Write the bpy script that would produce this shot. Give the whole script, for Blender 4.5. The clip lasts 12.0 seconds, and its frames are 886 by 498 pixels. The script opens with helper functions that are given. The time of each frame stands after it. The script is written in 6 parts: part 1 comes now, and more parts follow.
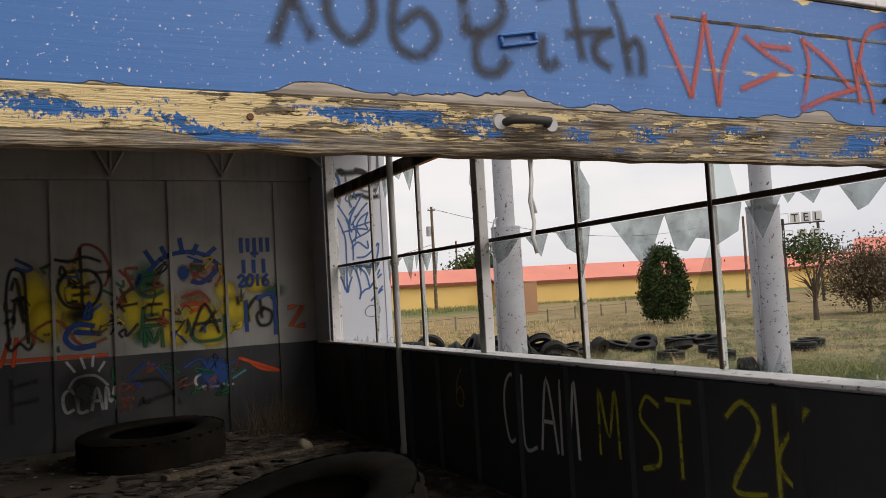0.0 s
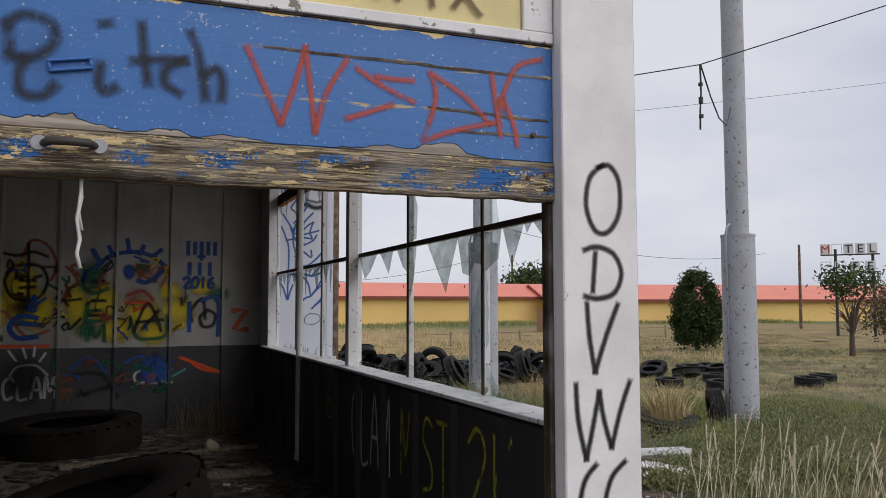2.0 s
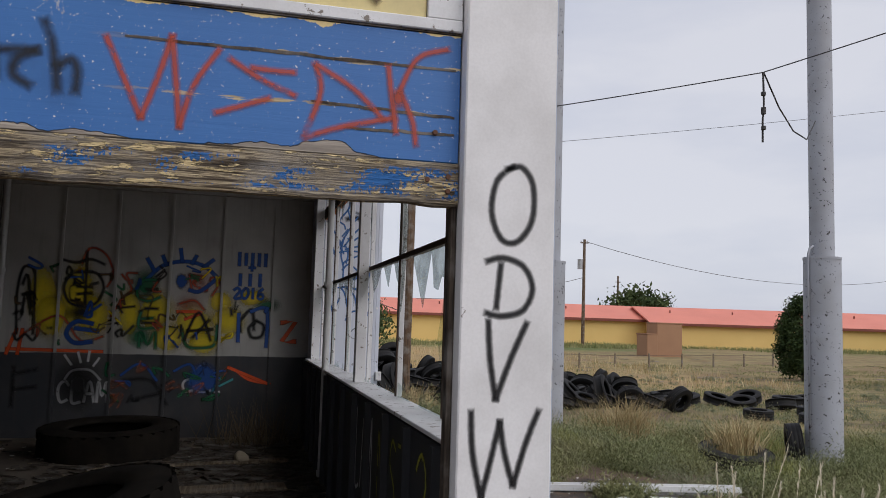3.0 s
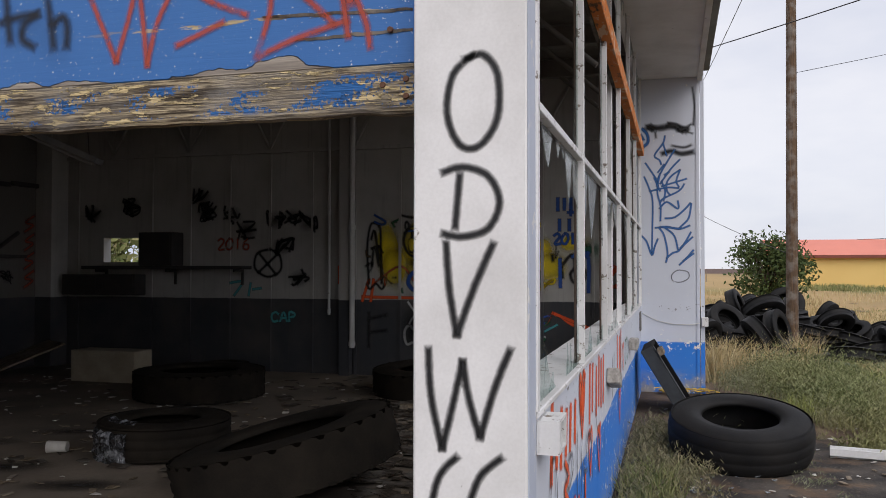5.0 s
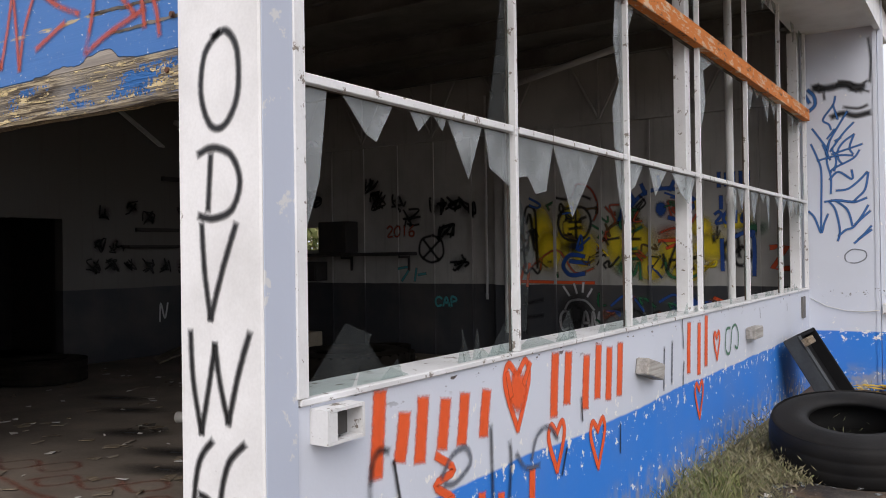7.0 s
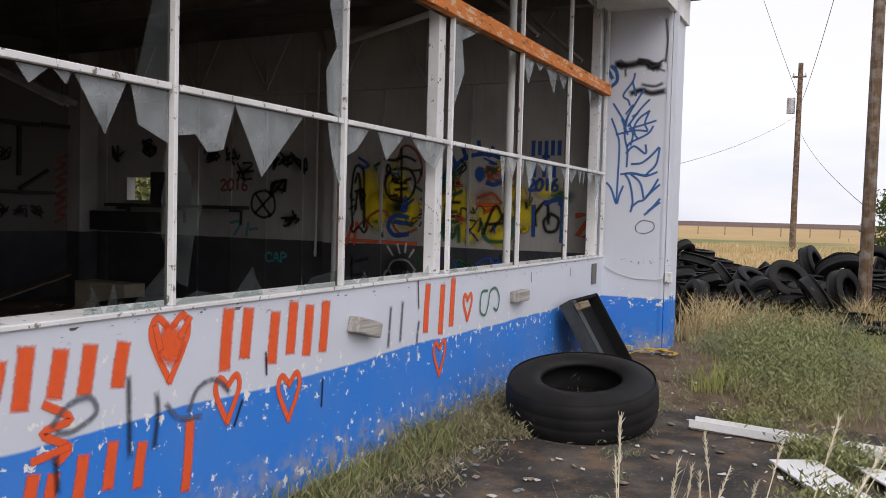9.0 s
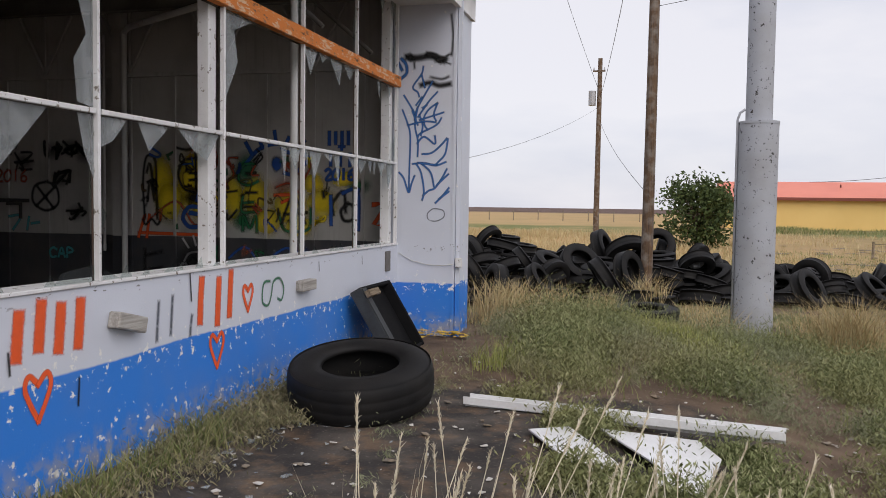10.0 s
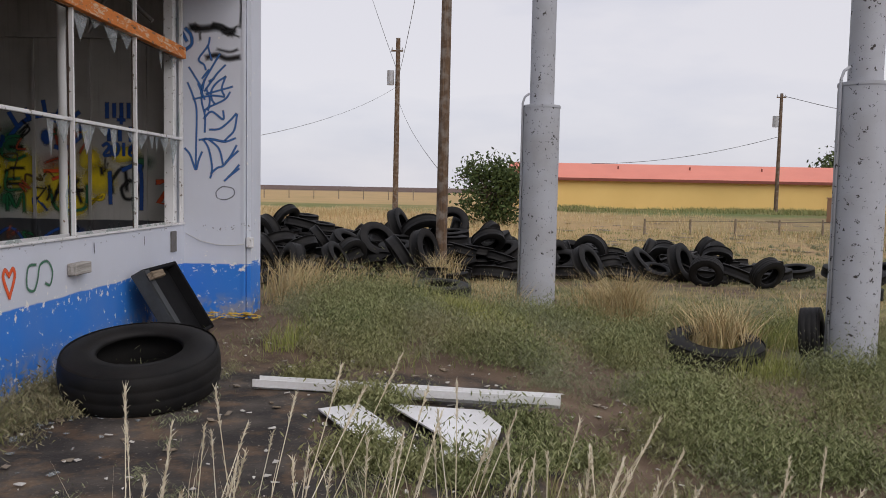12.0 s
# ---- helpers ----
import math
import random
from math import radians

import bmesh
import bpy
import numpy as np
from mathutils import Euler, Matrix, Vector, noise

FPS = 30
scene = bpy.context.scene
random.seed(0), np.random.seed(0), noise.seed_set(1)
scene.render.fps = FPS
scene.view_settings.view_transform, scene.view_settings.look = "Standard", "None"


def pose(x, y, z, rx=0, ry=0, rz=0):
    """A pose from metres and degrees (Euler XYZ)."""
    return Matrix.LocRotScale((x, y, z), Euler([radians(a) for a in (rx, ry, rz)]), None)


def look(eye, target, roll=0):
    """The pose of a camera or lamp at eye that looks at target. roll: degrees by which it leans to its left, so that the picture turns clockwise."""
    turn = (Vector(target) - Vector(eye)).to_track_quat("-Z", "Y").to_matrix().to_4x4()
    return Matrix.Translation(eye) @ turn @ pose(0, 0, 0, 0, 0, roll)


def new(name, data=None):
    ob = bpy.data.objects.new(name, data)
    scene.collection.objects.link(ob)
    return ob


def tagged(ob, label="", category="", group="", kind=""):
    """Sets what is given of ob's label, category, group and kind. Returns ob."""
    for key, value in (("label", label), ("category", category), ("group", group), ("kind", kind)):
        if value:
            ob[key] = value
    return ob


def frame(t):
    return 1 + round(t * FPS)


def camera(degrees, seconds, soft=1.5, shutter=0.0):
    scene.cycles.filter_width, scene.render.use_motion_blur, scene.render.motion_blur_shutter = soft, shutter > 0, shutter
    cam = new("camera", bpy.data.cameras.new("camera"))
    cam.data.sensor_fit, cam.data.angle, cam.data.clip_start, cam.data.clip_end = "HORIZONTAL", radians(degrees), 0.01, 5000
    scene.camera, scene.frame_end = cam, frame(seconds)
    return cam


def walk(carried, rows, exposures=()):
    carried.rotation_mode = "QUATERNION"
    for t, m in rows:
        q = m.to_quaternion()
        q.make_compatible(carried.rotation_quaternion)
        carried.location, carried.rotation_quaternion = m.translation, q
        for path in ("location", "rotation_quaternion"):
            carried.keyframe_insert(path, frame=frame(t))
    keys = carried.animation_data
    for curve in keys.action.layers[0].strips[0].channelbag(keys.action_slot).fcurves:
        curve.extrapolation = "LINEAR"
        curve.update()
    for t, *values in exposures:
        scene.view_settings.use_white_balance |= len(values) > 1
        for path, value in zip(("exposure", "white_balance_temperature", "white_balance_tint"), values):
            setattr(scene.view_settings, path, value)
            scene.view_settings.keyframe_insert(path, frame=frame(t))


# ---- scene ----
cam = camera(56.3, 12.0, soft=0.9)
PATH = [
    (0, (0.374, -0.002, 1.685), (1.247, 1.795, 1.793), -3.3),
    (0.5, (0.753, -0.259, 1.659), (1.748, 1.473, 1.749), -2.4),
    (1, (1.152, -0.444, 1.681), (2.051, 1.341, 1.767), 2.4),
    (1.5, (1.54, -0.663, 1.669), (2.322, 1.172, 1.816), 0.4),
    (2, (1.957, -0.795, 1.664), (2.681, 1.064, 1.805), -0.1),
    (2.5, (2.426, -0.751, 1.687), (3.102, 1.116, 1.927), 2.8),
    (3, (2.861, -0.74, 1.662), (3.333, 1.195, 1.844), 1.7),
    (3.5, (3.283, -0.623, 1.664), (3.441, 1.367, 1.79), -0.0),
    (5.3, (4.627, -0.17, 1.597), (3.995, 1.728, 1.606), -0.3),
    (5.5, (4.747, -0.074, 1.604), (4.052, 1.801, 1.587), -0.7),
    (6, (5.053, 0.074, 1.61), (4.093, 1.829, 1.603), -0.7),
    (6.5, (5.379, 0.273, 1.58), (4.258, 1.929, 1.558), -1.9),
    (6.7, (5.542, 0.363, 1.579), (4.439, 2.032, 1.599), -1.2),
    (8.3, (6.499, 0.784, 1.561), (5.35, 2.42, 1.54), 1.3),
    (8.5, (6.606, 0.848, 1.556), (5.535, 2.536, 1.509), 1.2),
    (9, (6.78, 0.924, 1.595), (5.885, 2.71, 1.511), 1.5),
    (9.5, (6.996, 0.938, 1.607), (6.184, 2.764, 1.533), 3.0),
    (10, (7.173, 0.934, 1.612), (6.67, 2.867, 1.509), 0.8),
    (10.5, (7.248, 0.992, 1.617), (7.028, 2.972, 1.437), 0.9),
    (11, (7.326, 1.023, 1.604), (7.342, 3.017, 1.458), 2.5),
    (11.5, (7.338, 1.006, 1.601), (7.425, 2.998, 1.449), 2.7),
    (12, (7.268, 0.959, 1.616), (7.237, 2.953, 1.469), 1.1),
]
EXPOSURE = [(0, 0.06, 7050, 13), (0.5, 0.13, 6900, 13), (1.0, -0.03, 6600, 13), (2.0, -0.2, 6400, 13), (2.5, -0.28, 6300, 13), (3.0, -0.26, 6300, 13), (3.5, -0.1, 6350, 13), (5.5, 0.05, 6450, 13), (6.0, 0.16, 6450, 13),
            (6.5, 0.40, 6500, 13), (8.5, 0.30, 6500, 13), (9.0, 0.24, 6550, 14), (10.0, 0.0, 6550, 14), (11.0, -0.08, 6550, 15), (12.0, -0.18, 6550, 15)]
walk(cam, [(t, look(eye, target, roll)) for t, eye, target, roll in PATH], EXPOSURE)


# ---- world and light ----
world = bpy.data.worlds.new("overcast_sky")
scene.world = world
world.use_nodes = True
wn, wl = world.node_tree.nodes, world.node_tree.links
sky = wn.new("ShaderNodeTexSky")
sky.sky_type, sky.sun_disc = "NISHITA", False
sky.sun_elevation, sky.sun_rotation = radians(42), radians(150)
wco = wn.new("ShaderNodeTexCoord")
wmap = wn.new("ShaderNodeMapping")
wmap.inputs["Scale"].default_value = (1.0, 1.0, 3.2)
cloud = wn.new("ShaderNodeTexNoise")
cloud.inputs["Scale"].default_value, cloud.inputs["Detail"].default_value = 1.7, 7.0
ramp = wn.new("ShaderNodeValToRGB")
ramp.color_ramp.elements[0].position, ramp.color_ramp.elements[0].color = 0.36, (0.62, 0.67, 0.79, 1)
ramp.color_ramp.elements[1].position, ramp.color_ramp.elements[1].color = 0.60, (0.89, 0.90, 0.94, 1)
skymul = wn.new("ShaderNodeMix")
skymul.data_type, skymul.blend_type = "RGBA", "MULTIPLY"
skymul.inputs["Factor"].default_value = 1.0
skymul.inputs["B"].default_value = (0.1, 0.1, 0.1, 1)
mixw = wn.new("ShaderNodeMix")
mixw.data_type = "RGBA"
mixw.inputs["Factor"].default_value = 0.88
wl.new(wco.outputs["Generated"], wmap.inputs["Vector"])
wl.new(wmap.outputs["Vector"], cloud.inputs["Vector"])
wl.new(cloud.outputs["Fac"], ramp.inputs["Fac"])
wl.new(sky.outputs["Color"], skymul.inputs["A"])
wl.new(skymul.outputs["Result"], mixw.inputs["A"])
wl.new(ramp.outputs["Color"], mixw.inputs["B"])
wl.new(mixw.outputs["Result"], wn["Background"].inputs["Color"])
wn["Background"].inputs["Strength"].default_value = 1.0
sun = new("sun", bpy.data.lights.new("sun", "SUN"))
sun.data.energy, sun.data.angle, sun.data.color = 1.9, radians(60), (1.0, 0.955, 0.90)
sun.matrix_world = look((6, -9, 10), (0, 0, 0))


# ---- materials ----
class Mat:
    """A node material under construction."""

    def __init__(self, name, rough=0.7, metal=0.0, spec=0.4):
        self.m = bpy.data.materials.new(name)
        self.m.use_nodes = True
        self.n, self.l = self.m.node_tree.nodes, self.m.node_tree.links
        self.b = self.n["Principled BSDF"]
        self.b.inputs["Roughness"].default_value = rough
        self.b.inputs["Metallic"].default_value = metal
        self.b.inputs["Specular IOR Level"].default_value = spec
        self.co = self.n.new("ShaderNodeTexCoord").outputs["Object"]
        self.geo = self.n.new("ShaderNodeNewGeometry")

    def place(self, scale=(1, 1, 1), world_space=False):
        mp = self.n.new("ShaderNodeMapping")
        mp.inputs["Scale"].default_value = scale
        self.l.new(self.geo.outputs["Position"] if world_space else self.co, mp.inputs["Vector"])
        return mp.outputs["Vector"]

    def noise(self, scale, detail=4.0, rough=0.55, vec=None, dist=0.0):
        t = self.n.new("ShaderNodeTexNoise")
        t.inputs["Scale"].default_value, t.inputs["Detail"].default_value = scale, detail
        t.inputs["Roughness"].default_value, t.inputs["Distortion"].default_value = rough, dist
        self.l.new(vec if vec is not None else self.geo.outputs["Position"], t.inputs["Vector"])
        return t.outputs["Fac"]

    def step(self, fac, lo, hi):
        r = self.n.new("ShaderNodeMapRange")
        r.inputs["From Min"].default_value, r.inputs["From Max"].default_value = lo, hi
        self.l.new(fac, r.inputs["Value"])
        return r.outputs["Result"]

    def math(self, op, a, b=0.0):
        r = self.n.new("ShaderNodeMath")
        r.operation = op
        for k, v in enumerate((a, b)):
            if isinstance(v, (int, float)):
                r.inputs[k].default_value = v
            else:
                self.l.new(v, r.inputs[k])
        return r.outputs[0]

    def mix(self, fac, a, b, blend="MIX"):
        r = self.n.new("ShaderNodeMix")
        r.data_type, r.blend_type = "RGBA", blend
        for key, v in (("Factor", fac), ("A", a), ("B", b)):
            if isinstance(v, (int, float)):
                r.inputs[key].default_value = v
            elif isinstance(v, tuple):
                r.inputs[key].default_value = (*v, 1)
            else:
                self.l.new(v, r.inputs[key])
        return r.outputs["Result"]

    def axis(self, k, world_space=True):
        sp = self.n.new("ShaderNodeSeparateXYZ")
        self.l.new(self.geo.outputs["Position"] if world_space else self.co, sp.inputs[0])
        return sp.outputs[k]

    def colour(self, c):
        if isinstance(c, tuple):
            self.b.inputs["Base Color"].default_value = (*c, 1)
        else:
            self.l.new(c, self.b.inputs["Base Color"])
        return self

    def gloss(self, f):
        self.l.new(f, self.b.inputs["Roughness"])
        return self

    def bump(self, h, strength=0.3, dist=0.01):
        bp = self.n.new("ShaderNodeBump")
        bp.inputs["Strength"].default_value, bp.inputs["Distance"].default_value = strength, dist
        self.l.new(h, bp.inputs["Height"])
        self.l.new(bp.outputs["Normal"], self.b.inputs["Normal"])
        return self


def worn(name, base, dark, rough=0.7, scale=3.0, fine=60.0, amount=0.6, bump=0.15, metal=0.0, spec=0.4):
    """A surface with broad stains and fine grain."""
    k = Mat(name, rough, metal, spec)
    broad = k.step(k.noise(scale, 6), 0.35, 0.75)
    grain = k.noise(fine, 3)
    c = k.mix(k.math("MULTIPLY", broad, amount), base, dark)
    c = k.mix(k.step(grain, 0.3, 0.9), c, k.mix(0.3, c, dark))
    k.colour(c).bump(grain, bump, 0.004)
    return k.m


def chipped(name, top, under, chip, rough=0.55, size=7.0, dirt=(0.2, 0.18, 0.15), bump=0.35):
    """Old paint on something: chips that show what lies under it, with grime."""
    k = Mat(name, rough)
    n1 = k.noise(size, 8, 0.68)
    mask = k.step(n1, chip, chip + 0.015)
    c = k.mix(k.math("MULTIPLY", k.step(k.noise(2.3, 5), 0.42, 0.8), 0.35), top, dirt)
    c = k.mix(k.step(k.noise(90, 2), 0.35, 0.95), c, k.mix(0.12, c, dirt))
    k.colour(k.mix(mask, c, under)).bump(k.math("SUBTRACT", k.math("MULTIPLY", k.noise(40, 3), 0.3), mask), bump, 0.003)
    return k.m


WHITE = (0.80, 0.79, 0.78)
m_white = chipped("white_paint", WHITE, (0.30, 0.27, 0.24), 0.70)
m_frame = chipped("frame_paint", (0.76, 0.76, 0.76), (0.22, 0.19, 0.16), 0.60, size=16)
m_pole = chipped("pole_paint", (0.40, 0.415, 0.45), (0.05, 0.045, 0.04), 0.605, rough=0.85, size=15)
m_rubber = worn("tyre_rubber", (0.007, 0.007, 0.0075), (0.024, 0.022, 0.020), 0.62, 4, 110, 0.6, 0.25, 0.0, 0.2)
m_dusty_rubber = worn("dusty_rubber", (0.012, 0.0105, 0.009), (0.035, 0.028, 0.021), 0.92, 3, 70, 0.8, 0.3, 0.0, 0.12)
m_rust = worn("rusty_iron", (0.16, 0.07, 0.035), (0.05, 0.035, 0.03), 0.8, 6, 60)
m_dark = worn("dark_steel_and_unlit_wall", (0.03, 0.03, 0.032), (0.07, 0.06, 0.05), 0.6, 4, 50)
m_backlit_flange = worn("backlit_brown_flange", (0.05, 0.04, 0.034), (0.12, 0.07, 0.045), 0.8, 8, 60)
m_galv = worn("galvanised_steel", (0.45, 0.46, 0.48), (0.2, 0.19, 0.18), 0.5, 5, 80, metal=0.4)
m_concrete = worn("dirty_concrete_floor", (0.25, 0.205, 0.16), (0.065, 0.052, 0.042), 0.85, 0.8, 30, 0.9, 0.4)
m_ceiling = worn("old_ceiling", (0.21, 0.20, 0.18), (0.075, 0.067, 0.06), 0.85, 1.5, 30, 0.9)
m_pipe = chipped("pipe_paint", (0.62, 0.62, 0.60), (0.2, 0.15, 0.1), 0.66, size=12)


def weathered_wood(name, paint=None, axis=0, base=(0.30, 0.235, 0.16), dark=(0.10, 0.075, 0.05)):
    """Bare grained timber, with remains of one or two coats of paint."""
    k = Mat(name, 0.85, 0, 0.25)
    sc = [38.0, 38.0, 38.0]
    sc[axis] = 1.6
    v = k.place(tuple(sc), True)
    grain = k.noise(1.0, 6, 0.65, v, 0.6)
    c = k.mix(k.step(grain, 0.38, 0.66), dark, base)
    c = k.mix(k.math("MULTIPLY", k.step(k.noise(5, 5), 0.45, 0.7), 0.5), c, (0.33, 0.31, 0.28))
    h = grain
    for p, lo in paint or ():
        sp = [11.0, 11.0, 20.0]
        sp[axis] = 5.0
        m = k.step(k.math("ADD", k.noise(1.0, 7, 0.7, k.place(tuple(sp), True)), k.math("MULTIPLY", grain, 0.25)), lo, lo + 0.03)
        c = k.mix(m, c, p)
        h = k.math("ADD", h, m)
    k.colour(c).bump(h, 0.7, 0.004)
    return k.m


def rail_paint():
    """Weathered door rail: cream paint hangs on towards one end, with scuffed blue over it; the lower edge is bare."""
    k = Mat("weathered_rail", 0.85, 0, 0.25)
    grain = k.noise(1.0, 7, 0.7, k.place((1.3, 42, 42), True), 0.8)
    fine = k.noise(1.0, 4, 0.6, k.place((7, 140, 140), True))
    c = k.mix(k.step(grain, 0.40, 0.56), (0.035, 0.027, 0.02), (0.45, 0.365, 0.235))
    c = k.mix(k.math("MULTIPLY", k.step(fine, 0.48, 0.55), 0.85), c, (0.06, 0.045, 0.033))
    c = k.mix(k.math("MULTIPLY", k.step(k.noise(3.0, 5), 0.45, 0.65), 0.6), c, (0.30, 0.28, 0.25))
    x, z = k.axis(0), k.axis(2)
    along = k.step(x, 2.6, 0.5)
    wavy = k.math("ADD", z, k.math("MULTIPLY", k.noise(1.0, 6, 0.6, k.place((2.6, 3, 3), True)), 0.09))
    upper = k.step(wavy, 2.197, 2.203)
    keep = k.math("ADD", k.math("ADD", k.noise(1.0, 8, 0.7, k.place((7, 14, 34), True)), k.math("MULTIPLY", grain, 0.20)), k.math("MULTIPLY", along, 0.16))
    cream = k.math("MULTIPLY", k.step(keep, 0.68, 0.70), k.math("MAXIMUM", upper, k.step(along, 0.35, 0.0)))
    c = k.mix(cream, c, k.mix(k.step(fine, 0.4, 0.8), (0.72, 0.57, 0.31), (0.60, 0.47, 0.25)))
    scuff = k.step(k.math("ADD", k.noise(1.0, 5, 0.5, k.place((3.4, 4, 11), True)), k.math("MULTIPLY", k.math("SUBTRACT", k.noise(70, 4, 0.7), 0.5), 0.5)), 0.55, 0.57)
    blue = k.math("MULTIPLY", scuff, k.step(k.math("ABSOLUTE", k.math("SUBTRACT", z, 2.185)), 0.062, 0.05))
    c = k.mix(blue, c, (0.035, 0.14, 0.38))
    k.colour(c).bump(k.math("ADD", k.math("ADD", grain, fine), k.math("MULTIPLY", cream, 0.8)), 1.0, 0.009)
    return k.m


m_rail_wood = rail_paint()
m_plank = weathered_wood("grey_timber", axis=1)
m_pale_wood = weathered_wood("pale_grey_timber", axis=1, base=(0.52, 0.50, 0.46), dark=(0.24, 0.22, 0.20))
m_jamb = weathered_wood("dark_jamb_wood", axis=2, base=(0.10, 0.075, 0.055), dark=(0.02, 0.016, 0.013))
m_orange_board = weathered_wood("orange_board", (((0.74, 0.24, 0.06), 0.50), ((0.78, 0.52, 0.34), 0.66)), axis=1, base=(0.45, 0.2, 0.09))
m_pole_wood = weathered_wood("utility_pole_wood", axis=2, base=(0.17, 0.105, 0.06), dark=(0.07, 0.045, 0.03))


def two_tone():
    k = Mat("white_over_blue_render", 0.6)
    z = k.math("ADD", k.axis(2), k.math("MULTIPLY", k.noise(1.1, 5), 0.10))
    band = k.step(z, 0.700, 0.712)
    c = k.mix(band, (0.028, 0.20, 0.66), (0.61, 0.64, 0.71))
    c = k.mix(k.math("MULTIPLY", k.step(k.noise(1.6, 6), 0.45, 0.8), 0.14), c, (0.35, 0.33, 0.30))
    near_edge = k.math("SUBTRACT", 1.0, k.math("MINIMUM", 1.0, k.math("ABSOLUTE", k.math("MULTIPLY", k.math("SUBTRACT", z, 0.68), 5.0))))
    chips = k.step(k.math("ADD", k.noise(13, 8, 0.7), k.math("ADD", k.math("MULTIPLY", near_edge, 0.085), k.math("MULTIPLY", k.step(k.axis(2), 0.45, 0.05), 0.085))), 0.645, 0.66)
    c = k.mix(chips, c, (0.80, 0.79, 0.76))
    rusty = k.math("MULTIPLY", k.math("MULTIPLY", k.step(k.axis(2), 1.03, 1.10), k.step(k.axis(2), 1.15, 1.13)), k.step(k.noise(1.0, 6, 0.6, k.place((20, 9, 26), True)), 0.62, 0.64))
    c = k.mix(rusty, c, (0.07, 0.055, 0.045))
    low = k.step(k.axis(2), 0.32, 0.0)
    c = k.mix(k.math("MULTIPLY", low, k.step(k.noise(9, 6), 0.45, 0.6)), c, (0.36, 0.33, 0.28))
    k.colour(c).bump(k.math("ADD", k.noise(70, 3), chips), 0.3, 0.003)
    return k.m


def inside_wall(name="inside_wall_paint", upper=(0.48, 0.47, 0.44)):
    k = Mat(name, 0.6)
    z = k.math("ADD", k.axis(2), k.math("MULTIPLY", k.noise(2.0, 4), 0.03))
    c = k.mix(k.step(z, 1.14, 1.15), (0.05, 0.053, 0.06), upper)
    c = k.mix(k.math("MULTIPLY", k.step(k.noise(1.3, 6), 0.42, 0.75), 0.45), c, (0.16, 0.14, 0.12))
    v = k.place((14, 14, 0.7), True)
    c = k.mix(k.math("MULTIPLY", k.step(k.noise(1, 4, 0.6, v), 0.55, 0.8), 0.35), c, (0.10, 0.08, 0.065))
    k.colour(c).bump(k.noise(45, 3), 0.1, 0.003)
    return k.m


def blue_door_panel():
    """Blue paint that has come off in flakes towards its lower edge and in streaks along the boards."""
    k = Mat("flaking_blue_paint", 0.5, 0, 0.55)
    grain = k.noise(1.0, 6, 0.65, k.place((1.6, 38, 38), True), 0.6)
    wood = k.mix(k.step(grain, 0.36, 0.62), (0.17, 0.14, 0.115), (0.42, 0.37, 0.30))
    z, wob = k.axis(2), k.noise(1.0, 6, 0.5, k.place((2.6, 3, 3), True))
    low = k.step(k.math("ADD", z, k.math("MULTIPLY", wob, 0.30)), 2.437, 2.433)
    speck = k.step(k.noise(75, 5, 0.62), 0.645, 0.665)
    streak = k.step(k.math("ADD", k.noise(1.0, 7, 0.7, k.place((4.5, 8, 60), True)), 0.0), 0.70, 0.715)
    topy = k.step(k.math("ADD", z, k.math("MULTIPLY", k.noise(1.0, 7, 0.65, k.place((5, 3, 4), True)), 0.13)), 2.824, 2.827)
    c = k.mix(k.math("MULTIPLY", k.step(k.noise(3, 5), 0.4, 0.75), 0.4), (0.034, 0.15, 0.42), (0.026, 0.115, 0.355))
    right = k.step(k.axis(0), 2.3, 2.7)
    joint = k.math("MINIMUM", k.math("MINIMUM", k.math("ABSOLUTE", k.math("SUBTRACT", z, 2.45)), k.math("ABSOLUTE", k.math("SUBTRACT", z, 2.629))), 0.03)
    crack = k.step(k.math("SUBTRACT", k.noise(1.0, 8, 0.7, k.place((6, 8, 40), True)), k.math("MULTIPLY", joint, 9.0)), 0.47, 0.49)
    c = k.mix(speck, c, (0.62, 0.62, 0.60))
    scrape = k.step(k.math("ADD", k.noise(1.0, 3, 0.5, k.place((2.0, 2, 2.5), True)), k.math("MULTIPLY", k.math("SUBTRACT", k.noise(85, 4, 0.7), 0.5), 0.9)), 0.80, 0.82)
    c = k.mix(scrape, c, (0.66, 0.60, 0.45))
    crack = k.math("MULTIPLY", crack, right)
    c = k.mix(crack, c, k.mix(k.step(grain, 0.4, 0.6), (0.10, 0.08, 0.06), (0.60, 0.48, 0.26)))
    c = k.mix(streak, c, (0.55, 0.42, 0.22))
    c = k.mix(topy, c, (0.74, 0.58, 0.25))
    c = k.mix(low, c, wood)
    k.colour(c).bump(k.math("SUBTRACT", k.math("MULTIPLY", grain, 0.25), k.math("ADD", k.math("MULTIPLY", low, 2.0), streak)), 0.8, 0.006)
    return k.m


